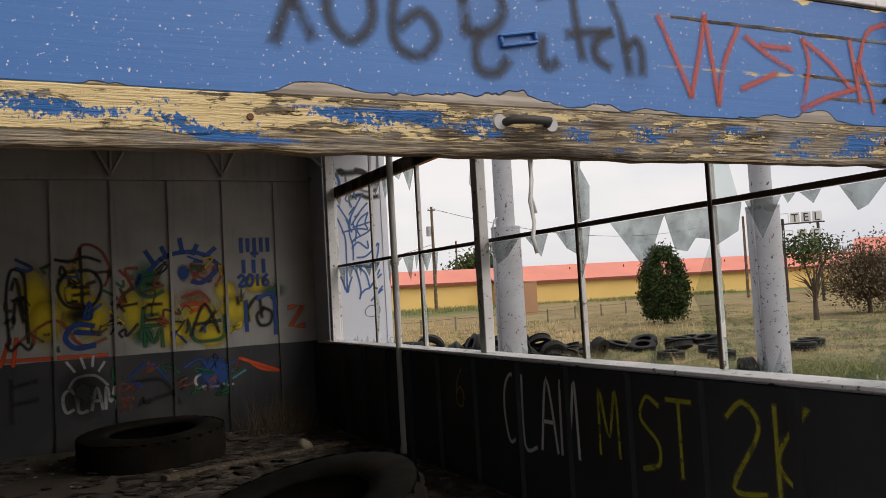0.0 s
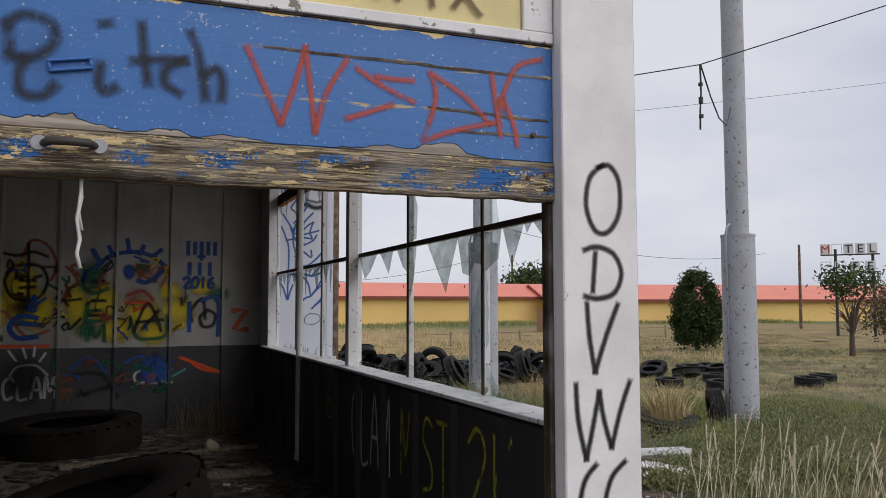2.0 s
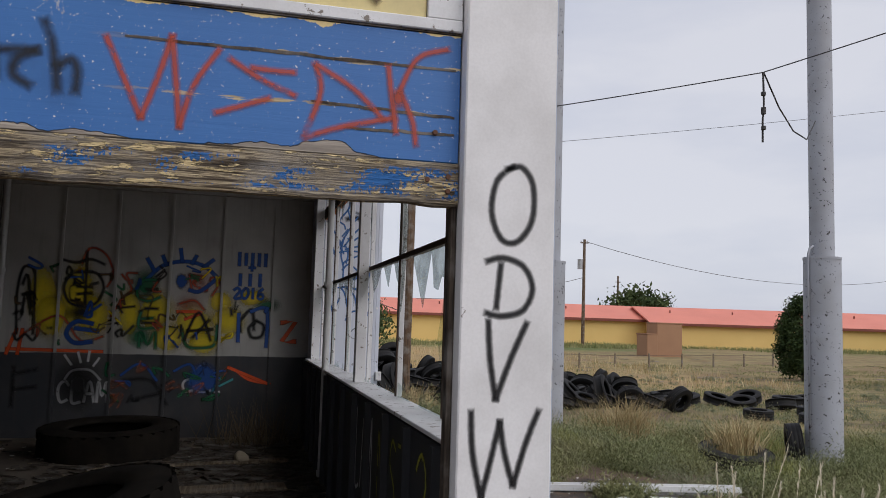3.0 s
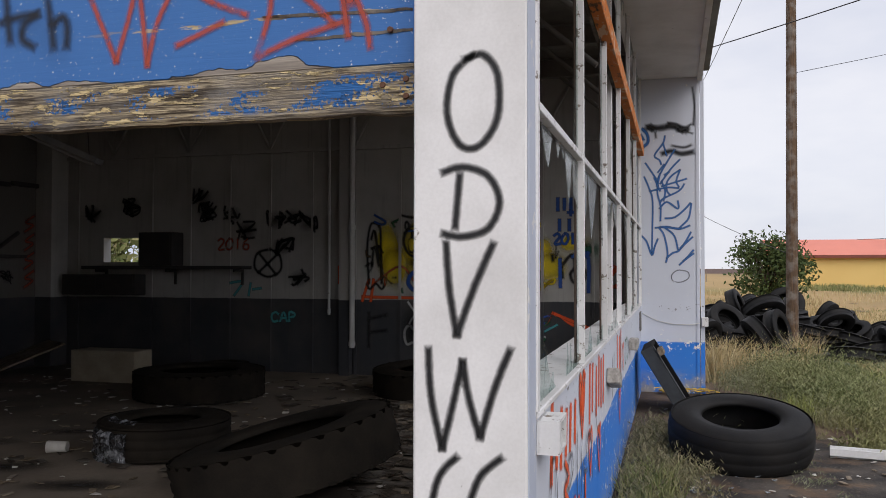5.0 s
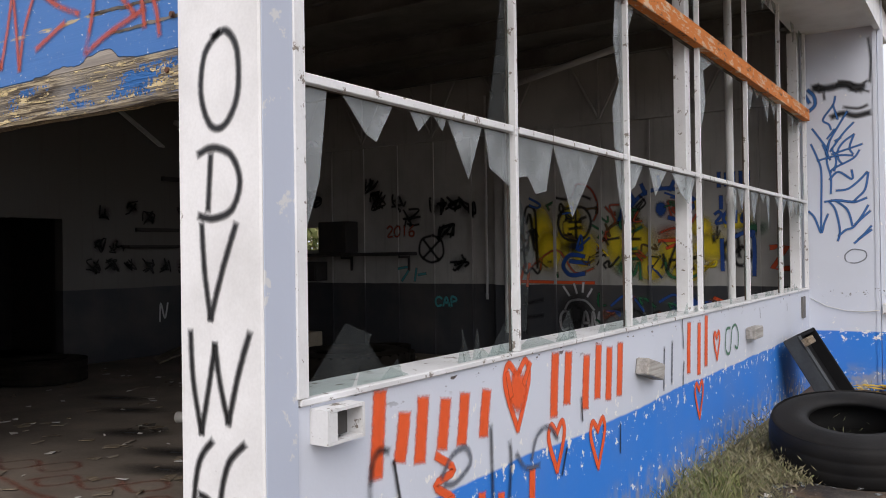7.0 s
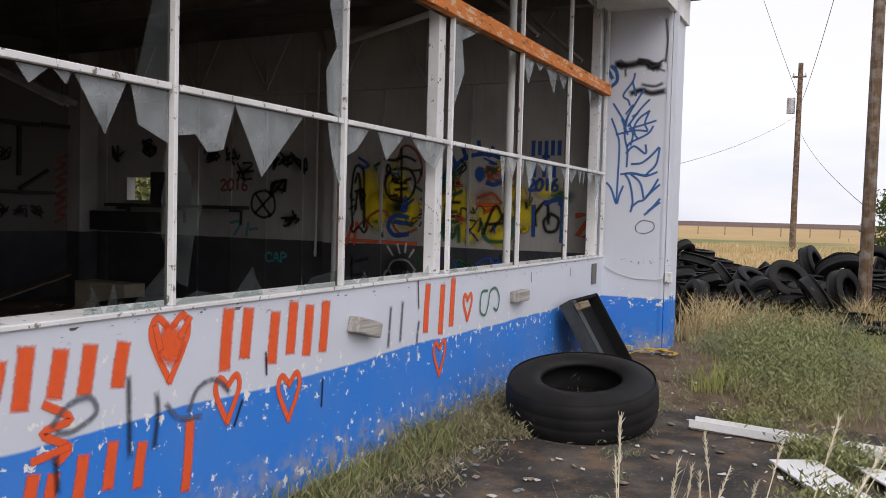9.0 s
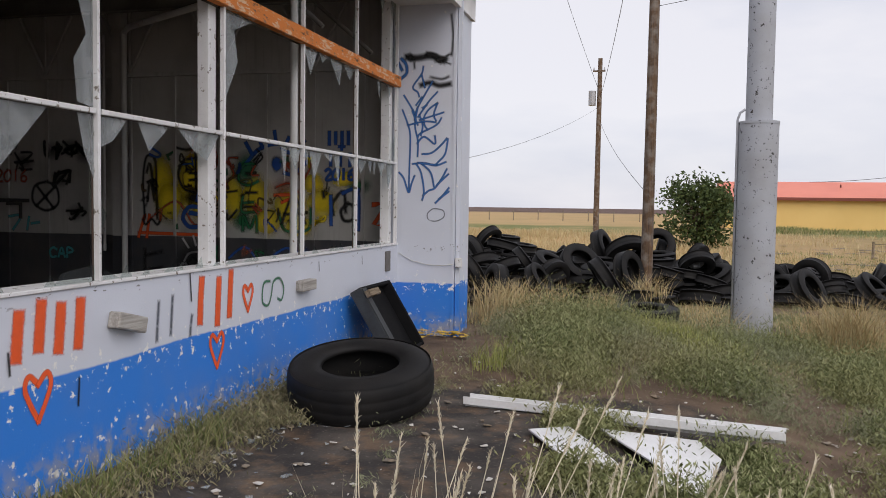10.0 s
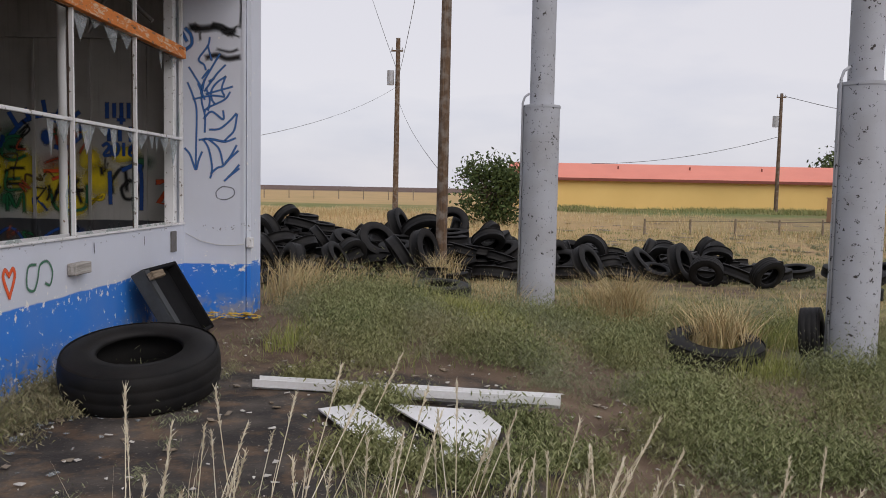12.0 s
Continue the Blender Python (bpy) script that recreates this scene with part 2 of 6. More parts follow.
def ground_mat():
    k = Mat("dry_ground", 0.95, 0, 0.15)
    x, y = k.axis(0), k.axis(1)
    n1, n2, n3 = k.noise(0.35, 7), k.noise(2.2, 7), k.noise(38, 4)
    dirt = k.mix(k.step(n2, 0.3, 0.7), (0.080, 0.056, 0.040), (0.185, 0.132, 0.092))
    turf = k.mix(k.step(k.noise(1.3, 8), 0.36, 0.62), (0.105, 0.115, 0.055), (0.27, 0.225, 0.115))
    away = k.step(k.math("ADD", k.math("ADD", y, k.math("MULTIPLY", x, 0.35)), k.math("MULTIPLY", n1, 5.0)), 17.0, 23.0)
    c = k.mix(k.math("MULTIPLY", away, k.step(k.math("ADD", n1, k.math("MULTIPLY", n2, 0.3)), 0.50, 0.68)), dirt, turf)
    far = k.step(k.math("ADD", y, k.math("MULTIPLY", n1, 14.0)), 29.0, 37.0)
    straw = k.mix(k.step(k.noise(0.11, 8, 0.62), 0.35, 0.65), (0.47, 0.315, 0.155), (0.36, 0.265, 0.125))
    c = k.mix(k.math("MULTIPLY", far, k.math("ADD", 0.35, k.math("MULTIPLY", k.step(x, 26, 10), 0.65))), c, straw)
    strip = k.math("MULTIPLY", k.step(k.noise(0.05, 4), 0.42, 0.56), k.math("MULTIPLY", k.step(y, 58, 64), k.step(y, 82, 74)))
    c = k.mix(k.math("MULTIPLY", strip, 0.8), c, (0.10, 0.15, 0.045))
    c = k.mix(k.step(y, 240, 300), c, (0.13, 0.085, 0.07))
    # worn asphalt beside the building
    d = k.math("MAXIMUM", k.math("ABSOLUTE", k.math("SUBTRACT", x, 5.6)), k.math("MULTIPLY", k.math("ABSOLUTE", k.math("SUBTRACT", y, 4.2)), 0.62))
    asph = k.step(k.math("ADD", d, k.math("MULTIPLY", n2, 1.4)), 3.25, 2.95)
    tar = k.mix(k.step(n2, 0.4, 0.7), (0.045, 0.041, 0.039), (0.115, 0.10, 0.086))
    c = k.mix(k.math("MULTIPLY", asph, k.step(k.noise(3.5, 8, 0.65), 0.62, 0.5)), c, tar)
    c = k.mix(k.step(n3, 0.62, 0.75), c, (0.23, 0.20, 0.165))
    k.colour(c).bump(k.math("ADD", n3, k.math("MULTIPLY", n2, 2.0)), 0.6, 0.02)
    return k.m


# Inside wall paint again, its upper tone darkened for the side wall's shade.
m_dim = inside_wall("shaded_wall_paint", (0.16, 0.153, 0.142))
m_two_tone, m_inside, m_blue_door, m_ground = two_tone(), inside_wall(), blue_door_panel(), ground_mat()
m_cream = chipped("cream_panel_paint", (0.72, 0.60, 0.28), (0.65, 0.62, 0.55), 0.66, size=9)


def glass_mat(name="dusty_glass", dust=0.55):
    """Broken window glass under a film of dust."""
    k = Mat(name, 0.12, 0, 0.6)
    k.b.inputs["Base Color"].default_value = (0.46, 0.48, 0.49, 1)
    tr = k.n.new("ShaderNodeBsdfTransparent")
    tr.inputs["Color"].default_value = (0.86, 0.90, 0.89, 1)
    mx = k.n.new("ShaderNodeMixShader")
    k.l.new(k.math("MULTIPLY", k.step(k.noise(6, 6), 0.1, 0.8), dust), mx.inputs[0])
    k.l.new(tr.outputs[0], mx.inputs[1])
    k.l.new(k.b.outputs[0], mx.inputs[2])
    k.l.new(mx.outputs[0], k.n["Material Output"].inputs["Surface"])
    return k.m


m_glass, m_clear = glass_mat(), glass_mat("clear_glass", 0.05)


# ---- building blocks ----
def box(bm, x0, x1, y0, y1, z0, z1, m=None):
    vs = [bm.verts.new((x, y, z)) for x in (x0, x1) for y in (y0, y1) for z in (z0, z1)]
    for f in ((0, 1, 3, 2), (4, 6, 7, 5), (0, 4, 5, 1), (2, 3, 7, 6), (0, 2, 6, 4), (1, 5, 7, 3)):
        bm.faces.new([vs[i] for i in f])
    if m is not None:
        bmesh.ops.transform(bm, matrix=m, verts=vs)
    return bm


def tube(bm, p0, p1, r0, r1=None, seg=12, caps=True):
    r1 = r0 if r1 is None else r1
    p0, p1 = Vector(p0), Vector(p1)
    q = (p1 - p0).to_track_quat("Z", "Y")
    rings = []
    for p, r in ((p0, r0), (p1, r1)):
        rings.append([bm.verts.new(p + q @ Vector((r * math.cos(a), r * math.sin(a), 0))) for a in [2 * math.pi * i / seg for i in range(seg)]])
    for i in range(seg):
        f = bm.faces.new((rings[0][i], rings[0][(i + 1) % seg], rings[1][(i + 1) % seg], rings[1][i]))
        f.smooth = True
    if caps:
        for ring in (rings[0][::-1], rings[1]):
            for e in bm.faces.new(ring).edges:
                e.smooth = False
    return bm


def pathtube(bm, pts, r, seg=6):
    """One continuous tube along a line of points."""
    pts = [Vector(p) for p in pts]
    rings = []
    for i, p in enumerate(pts):
        d = (pts[min(i + 1, len(pts) - 1)] - pts[max(i - 1, 0)]).normalized()
        q = d.to_track_quat("Z", "Y")
        rings.append([bm.verts.new(p + q @ Vector((r * math.cos(a), r * math.sin(a), 0))) for a in [2 * math.pi * k / seg for k in range(seg)]])
    for a, b in zip(rings, rings[1:]):
        turn = min(range(seg), key=lambda o: sum((a[k].co - b[(k + o) % seg].co).length for k in range(seg)))
        for k in range(seg):
            bm.faces.new((a[k], a[(k + 1) % seg], b[(k + 1 + turn) % seg], b[(k + turn) % seg])).smooth = True
    bm.faces.new(rings[0][::-1])
    bm.faces.new(rings[-1])
    return bm


def to_object(name, bm, material, bevel=0.0):
    if bevel:
        bmesh.ops.bevel(bm, geom=bm.edges[:], offset=bevel, segments=1, affect="EDGES", clamp_overlap=True)
    me = bpy.data.meshes.new(name)
    bmesh.ops.recalc_face_normals(bm, faces=bm.faces[:])
    bm.to_mesh(me)
    bm.free()
    me.materials.append(material)
    return new(name, me)


def part(name, bm, material, parent, label="", bevel=0.0):
    ob = to_object(name, bm, material, bevel)
    ob.parent = parent
    ob.matrix_parent_inverse = parent.matrix_basis.inverted()
    if label:
        tagged(ob, label)
    return ob


def base(name, label, category, at=(0, 0, 0), group="", kind=""):
    ob = new(name)
    ob.empty_display_size = 0.1
    ob.matrix_basis = Matrix.Translation(at)
    return tagged(ob, label, category, group, kind)


def solid(name, material, label="", category="", kind="", bevel=0.0, boxes=()):
    bm = bmesh.new()
    for b in boxes:
        box(bm, *b)
    return tagged(to_object(name, bm, material, bevel), label, category, "", kind)


def clamp01(v):
    return min(1.0, max(0.0, v))


def smooth(v):
    v = clamp01(v)
    return v * v * (3 - 2 * v)


def ground_z(x, y):
    """The yard falls away from the slab and rises gently again far off."""
    d = math.hypot(max(0.0, x - 5.0), max(0.0, y - 11.5))
    z = -0.42 * smooth((d - 1.2) / 4.0) + 0.42 * smooth((d - 22) / 45)
    r = math.hypot(x - 5, y - 5)
    if d > 0.3 and r < 120:
        z += 0.05 * min(1.0, d / 3) * noise.noise((x * 0.45, y * 0.45, 3.0)) + 0.015 * noise.noise((x * 2.1, y * 2.1, 8.0))
    return z


# ---- ground ----
def make_ground():
    xs = sorted(set([round(-3 + 0.25 * i, 3) for i in range(93)] + [20.5 + 1.12 ** k * k * 0.6 for k in range(1, 47)] + [-3 - 1.14 ** k * k * 0.7 for k in range(1, 42)]))
    ys = sorted(set([round(-2 + 0.25 * i, 3) for i in range(105)] + [24.2 + 1.12 ** k * k * 0.6 for k in range(1, 48)] + [-2 - 1.14 ** k * k * 0.7 for k in range(1, 42)]))
    verts = [(x, y, ground_z(x, y) - (0.12 if x < 3.9 and 2.3 < y < 11.5 and x > -7 else 0)) for y in ys for x in xs]
    w = len(xs)
    faces = [(j * w + i, j * w + i + 1, (j + 1) * w + i + 1, (j + 1) * w + i) for j in range(len(ys) - 1) for i in range(w - 1)]
    me = bpy.data.meshes.new("ground")
    me.from_pydata(verts, [], faces)
    me.materials.append(m_ground)
    for p in me.polygons:
        p.use_smooth = True
    return tagged(new("ground", me), "dry dirt, cracked asphalt and patchy grass yard running to open fields", "ground", "", "structure")


make_ground()

# ---- building ----
X_WIN, Y_DOOR, Y_BACK, Y_WING = 4.0, 2.25, 11.42, 10.84
tagged(solid("floor", m_concrete, boxes=[(-9.0, 3.98, 2.2, 11.6, -0.3, 0.0)]), "dirty stained concrete garage floor with dust and litter", "floor", "", "structure")
tagged(solid("ceiling", m_ceiling, boxes=[(-9.0, 4.9, 2.1, 11.7, 4.35, 4.5)]), "dark stained garage ceiling boards", "ceiling", "", "structure")
wall_back = solid("wall_back", m_inside, "off-white metal panel wall with grey lower band and graffiti", "wall", "structure",
                  boxes=[(-3.98, 4.0, Y_BACK, 11.6, 0.0, 4.35), (-5.9, -4.70, Y_BACK, 11.6, 0.0, 4.35), (-4.70, -3.98, Y_BACK, 11.6, 0.0, 1.70), (-4.70, -3.98, Y_BACK, 11.6, 2.10, 4.35)])
wall_side = solid("wall_side", m_dim, "off-white garage side wall in a shade-darkened tone, with a dark doorway", "wall", "structure",
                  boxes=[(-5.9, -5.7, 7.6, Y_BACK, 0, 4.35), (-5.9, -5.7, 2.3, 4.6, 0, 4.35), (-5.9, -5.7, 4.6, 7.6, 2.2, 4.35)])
# Added room walls, coloured near black for the darkness beyond the doorway.
solid("wall_store", m_dark, "near-black walls standing in for the unlit room behind the doorway", "wall", "structure", boxes=[(-9, -8.9, 2.3, 11.6, 0, 4.35), (-8.9, -5.9, 8.6, 8.7, 0, 4.35), (-8.9, -5.9, 2.3, 2.4, 0, 4.35)])
# Out of view left of the door; closed solid to keep daylight out.
wall_front = solid("wall_front", m_white, "unseen white front wall beside the garage door, keeping the inside dark", "wall", "structure", boxes=[(-5.9, -0.45, 2.2, 2.4, 0, 4.5), (-0.45, 4.0, 2.27, 2.4, 3.6, 4.5)])
wall_window = solid("wall_window", m_two_tone, "low wall painted white over bright blue, chipped and tagged with spray paint", "wall", "structure", boxes=[(3.86, X_WIN, 2.33, Y_WING, -0.25, 1.12)])
m_lining = worn("dark_grey_lining", (0.034, 0.036, 0.04), (0.018, 0.017, 0.016), 0.6, 1.5, 45, 0.7)
inside_face = solid("wall_lining", m_lining, "dark grey painted inner lining of the low wall", "wall", "structure", boxes=[(3.80, 3.857, 2.42, Y_BACK, 0, 1.10)])
wing_wall = solid("wall_wing", m_two_tone, "white and blue end wall of the building projecting past the windows", "wall", "structure", boxes=[(4.0, 4.70, Y_WING, 11.6, -0.3, 4.35), (3.86, 4.0, Y_WING, Y_BACK, 0, 4.35)])
corner_post = solid("corner_post", m_white, "white painted steel corner post with black spray letters", "post", "structure", bevel=0.006, boxes=[(3.645, 4.005, 2.18, 2.33, -0.25, 4.5)])
solid("trim", m_two_tone, "white over blue corner trim and pipe on the end wall", "trim", "structure", boxes=[(4.70, 4.74, Y_WING - 0.012, 11.6, -0.3, 4.35), (4.75, 4.80, Y_WING + 0.02, Y_WING + 0.07, 0.0, 4.35)])
solid("eaves", m_white, "white eaves board with dark peeling edge", "eaves", "structure", boxes=[(3.9, 4.72, 2.1, Y_WING - 0.004, 4.08, 4.14), (4.72, 4.78, 2.1, 11.65, 4.03, 4.5)])


solid("door_jamb", m_jamb, "dark weathered timber jamb of the garage door", "door frame", "structure", 0.003, [(3.622, 3.643, 2.262, 2.325, 0.0, 3.6)])


post_return = Mat("blue_grey_paint", 0.6)
post_return.colour(post_return.mix(post_return.step(post_return.noise(9, 7, 0.65), 0.60, 0.63), (0.47, 0.51, 0.60), (0.62, 0.62, 0.62))).bump(post_return.noise(40, 4), 0.3, 0.003)
part("return_strip", box(bmesh.new(), 4.0055, 4.0095, 2.188, 2.322, 0.0, 4.45), post_return.m, corner_post, "blue-grey painted return of the post", 0.001)

# ---- window wall ----
COLS = (2.34, 3.73, 5.11, 6.55, 7.98, 9.36, 10.76)
ROWS_Z = (1.14, 2.135, 3.07, 4.08)
window = base("window_1", "long white steel-framed shop window with most panes smashed", "window", (X_WIN, 6.5, 1.12), kind="structure")
part("window_sill", box(bmesh.new(), 3.78, 4.014, 2.33, Y_WING, 1.122, 1.145), m_frame, window, "", 0.004)
for y in COLS:
    w = 0.0125 if y not in (COLS[0], COLS[-1]) else 0.025
    for z0, z1 in ((1.146, 3.068), (3.215, 4.08)):
        part("mullion", box(bmesh.new(), 3.978, 4.016, y - w, y + w, z0, z1), m_frame, window, "", 0.003)
for y0, y1 in zip(COLS, COLS[1:]):
    part("transom", box(bmesh.new(), 3.980, 4.014, y0 + 0.026, y1 - 0.026, 2.119, 2.150), m_frame, window, "", 0.003)
# Thin strips added inside; their dark brown is the shade on the backlit frame.
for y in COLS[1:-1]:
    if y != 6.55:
        part("flange", box(bmesh.new(), 3.966, 3.976, y - 0.014, y + 0.014, 1.147, 3.06), m_backlit_flange, window, "inner flange coloured dark brown for the frame's backlit side", 0.002)
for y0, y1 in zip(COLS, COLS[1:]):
    part("flange", box(bmesh.new(), 3.966, 3.976, y0 + 0.024, y1 - 0.024, 2.118, 2.152), m_backlit_flange, window, "inner flange coloured dark brown for the frame's backlit side", 0.002)
part("head_board", box(bmesh.new(), 3.976, 4.05, 2.34, Y_WING - 0.06, 3.07, 3.20), m_orange_board, window, "orange weathered board", 0.004)
# Dark strip added to cover the orange board's inner side.
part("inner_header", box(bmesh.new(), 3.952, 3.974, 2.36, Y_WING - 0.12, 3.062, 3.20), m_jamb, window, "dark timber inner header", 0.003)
part("inner_post", box(bmesh.new(), 3.86, 3.95, 6.42, 6.53, 1.146, 4.08), m_frame, window, "", 0.004)
part("inner_post", box(bmesh.new(), 3.84, 3.95, 10.62, 10.73, 1.146, 4.08), m_frame, window, "", 0.004)

# ---- garage door, raised part way ----
door = base("garage_door", "half-raised wooden garage door with flaking blue and cream paint", "garage door", (1.6, 2.25, 2.11))
bm = bmesh.new()
ring = []
for i in range(91):
    x = -0.43 + 4.07 * i / 90
    lo = 2.108 + 0.010 * noise.noise((x * 6, 0, 1)) + 0.004 * noise.noise((x * 31, 0, 2))
    hi = 2.267 + 0.002 * noise.noise((x * 9, 0, 3))
    f = 2.243 + 0.003 * noise.noise((x * 5, 1, 1))
    ring.append([bm.verts.new(p) for p in ((x, f + 0.006, lo), (x, f, lo + 0.012), (x, f, hi - 0.005), (x, f + 0.004, hi), (x, 2.30, hi), (x, 2.30, lo))])
for a, b in zip(ring, ring[1:]):
    for k in range(6):
        bm.faces.new((a[k], a[(k + 1) % 6], b[(k + 1) % 6], b[k]))
bm.faces.new(ring[0])
bm.faces.new(ring[-1][::-1])
part("bottom_rail", bm, m_rail_wood, door, "bare weathered timber rail with scraps of cream and blue paint")
part("panel", box(bmesh.new(), -0.43, 3.64, 2.252, 2.295, 2.27, 2.765), m_blue_door, door, "flaking blue painted timber panel", 0.003)
for x0, x1, z0, z1, seed in ((2.43, 3.62, 2.631, 2.627, 3), (3.08, 3.62, 2.461, 2.443, 8), (3.20, 3.62, 2.372, 2.378, 5)):
    bm = bmesh.new()
    rows = []
    for i in range(25):
        k = i / 24
        x, z = x0 + (x1 - x0) * k, z0 + (z1 - z0) * k + 0.006 * noise.noise((k * 9, seed, 0))
        w = 0.0045 * (0.25 + abs(noise.noise((k * 14, seed, 4)))) * min(1.0, 6 * k + 0.15)
        rows.append([bm.verts.new((x, y, z + d)) for y, d in ((2.2512, -w), (2.2498, -w - 0.004), (2.2498, w + 0.003), (2.2512, w))])
    for p, q in zip(rows, rows[1:]):
        for j in range(3):
            bm.faces.new((p[j], p[j + 1], q[j + 1], q[j]))
    part("split", bm, m_jamb, door, "dark open split between boards")
# Solid strip in the joint; its dark colour draws the shadow line.
part("gap_shade_strip", box(bmesh.new(), -0.43, 3.64, 2.247, 2.29, 2.766, 2.773), m_jamb, door, "dark strip for the shadow line in the joint between door sections")
part("meeting_rail", box(bmesh.new(), -0.43, 3.64, 2.235, 2.295, 2.774, 2.82), m_frame, door, "", 0.004)
part("panel", box(bmesh.new(), -0.43, 3.50, 2.258, 2.29, 2.823, 3.6), m_cream, door, "cream painted panel", 0.003)
part("stile", box(bmesh.new(), 3.503, 3.64, 2.24, 2.295, 2.823, 3.6), m_frame, door, "", 0.003)

bm = bmesh.new()
pathtube(bm, [(1.705, 2.243, 2.215), (1.72, 2.205, 2.218), (1.785, 2.197, 2.219), (1.85, 2.205, 2.218), (1.865, 2.243, 2.215)], 0.014, 8)
grip = part("door_handle", bm, m_dark, door, "dark rusty pull handle")
for x in (1.69, 1.88):
    bm = bmesh.new()
    tube(bm, (x, 2.246, 2.215), (x, 2.236, 2.215), 0.030, 0.024, 14)
    part("rosette", bm, m_galv, grip, "worn round steel rosette")
bm = bmesh.new()
for q in ((-0.07, 0.07, -0.022, -0.012), (-0.07, 0.07, 0.012, 0.022), (-0.07, -0.06, -0.012, 0.012), (0.06, 0.07, -0.012, 0.012)):
    box(bm, q[0], q[1], -0.014, 0.004, q[2], q[3], pose(1.78, 2.25, 2.492, 0, -10, 0))
part("latch", bm, m_blue_door, door, "paint-covered latch plate", 0.003)
for x, z in ((3.52, 2.20), (3.60, 2.16), (3.60, 2.215), (3.545, 2.38), (0.9, 2.2)):
    bm = bmesh.new()
    tube(bm, (x, 2.246, z), (x, 2.236, z), 0.011, 0.009, 10)
    part("bolt", bm, m_rust, door)


# ---- spray paint ----
def spray(name, col, cover=0.95, soft=0.22):
    """Sprayed paint: a film that thins out towards the edge of the stroke."""
    k = Mat(name, 0.5)
    k.colour(k.mix(k.math("MULTIPLY", k.step(k.noise(30, 3), 0.4, 0.8), 0.25), col, tuple(c * 0.6 for c in col)))
    uv = k.n.new("ShaderNodeTexCoord").outputs["UV"]
    sp = k.n.new("ShaderNodeSeparateXYZ")
    k.l.new(uv, sp.inputs[0])
    edge = k.math("SUBTRACT", 1.0, k.math("ABSOLUTE", k.math("SUBTRACT", k.math("MULTIPLY", sp.outputs[1], 2.0), 1.0)))
    edge = k.math("MINIMUM", edge, sp.outputs[0])
    a = k.step(k.math("ADD", edge, k.math("MULTIPLY", k.math("SUBTRACT", k.noise(55, 4), 0.5), 0.35)), 0.06, 0.06 + soft)
    a = k.math("MULTIPLY", a, k.step(k.noise(11, 5), 0.20, 0.20 + (1.0 - cover) * 0.8 + 0.02))
    a = k.math("MULTIPLY", a, cover)
    tr = k.n.new("ShaderNodeBsdfTransparent")
    mx = k.n.new("ShaderNodeMixShader")
    k.l.new(a, mx.inputs[0])
    k.l.new(tr.outputs[0], mx.inputs[1])
    k.l.new(k.b.outputs[0], mx.inputs[2])
    k.l.new(mx.outputs[0], k.n["Material Output"].inputs["Surface"])
    return k.m


SP = {"black": spray("spray_black", (0.012, 0.012, 0.013), 0.93, 0.75), "soft_black": spray("spray_thin_black", (0.02, 0.02, 0.022), 0.75, 0.9), "red": spray("spray_red", (0.46, 0.075, 0.035), 0.74, 0.7),
      "sky": spray("spray_sky_blue", (0.03, 0.125, 0.35), 0.95, 0.6), "orange": spray("spray_orange", (0.82, 0.11, 0.025), 0.96, 0.4), "blue": spray("spray_blue", (0.02, 0.085, 0.34), 0.93, 0.4), "yellow": spray("spray_yellow", (0.80, 0.62, 0.02), 0.97, 0.7),
      "green": spray("spray_green", (0.02, 0.16, 0.07), 0.8, 0.6), "teal": spray("spray_teal", (0.10, 0.42, 0.45), 0.8, 0.5), "white": spray("spray_white", (0.75, 0.75, 0.75), 0.8, 0.5),
      "brown": spray("spray_brown", (0.10, 0.06, 0.02), 0.85, 0.6), "rust": spray("spray_rust", (0.45, 0.13, 0.06), 0.6, 0.8), "olive": spray("spray_olive", (0.40, 0.38, 0.04), 0.7, 0.6), "haze": spray("spray_haze", (0.02, 0.03, 0.05), 0.30, 1.0), "floor_red": spray("spray_floor_red", (0.33, 0.075, 0.04), 0.55, 1.0), "grey": spray("spray_grey", (0.10, 0.11, 0.14), 0.7, 0.7)}


def curve_points(pts, n=5):
    if len(pts) < 3:
        return [Vector(p) for p in pts]
    p = [Vector(pts[0])] + [Vector(q) for q in pts] + [Vector(pts[-1])]
    out = []
    for i in range(1, len(p) - 2):
        for j in range(n):
            t = j / n
            out.append(0.5 * (2 * p[i] + (p[i + 1] - p[i - 1]) * t + (2 * p[i - 1] - 5 * p[i] + 4 * p[i + 1] - p[i + 2]) * t * t + (3 * p[i] - p[i - 1] - 3 * p[i + 1] + p[i + 2]) * t ** 3))
    return out + [p[-2]]


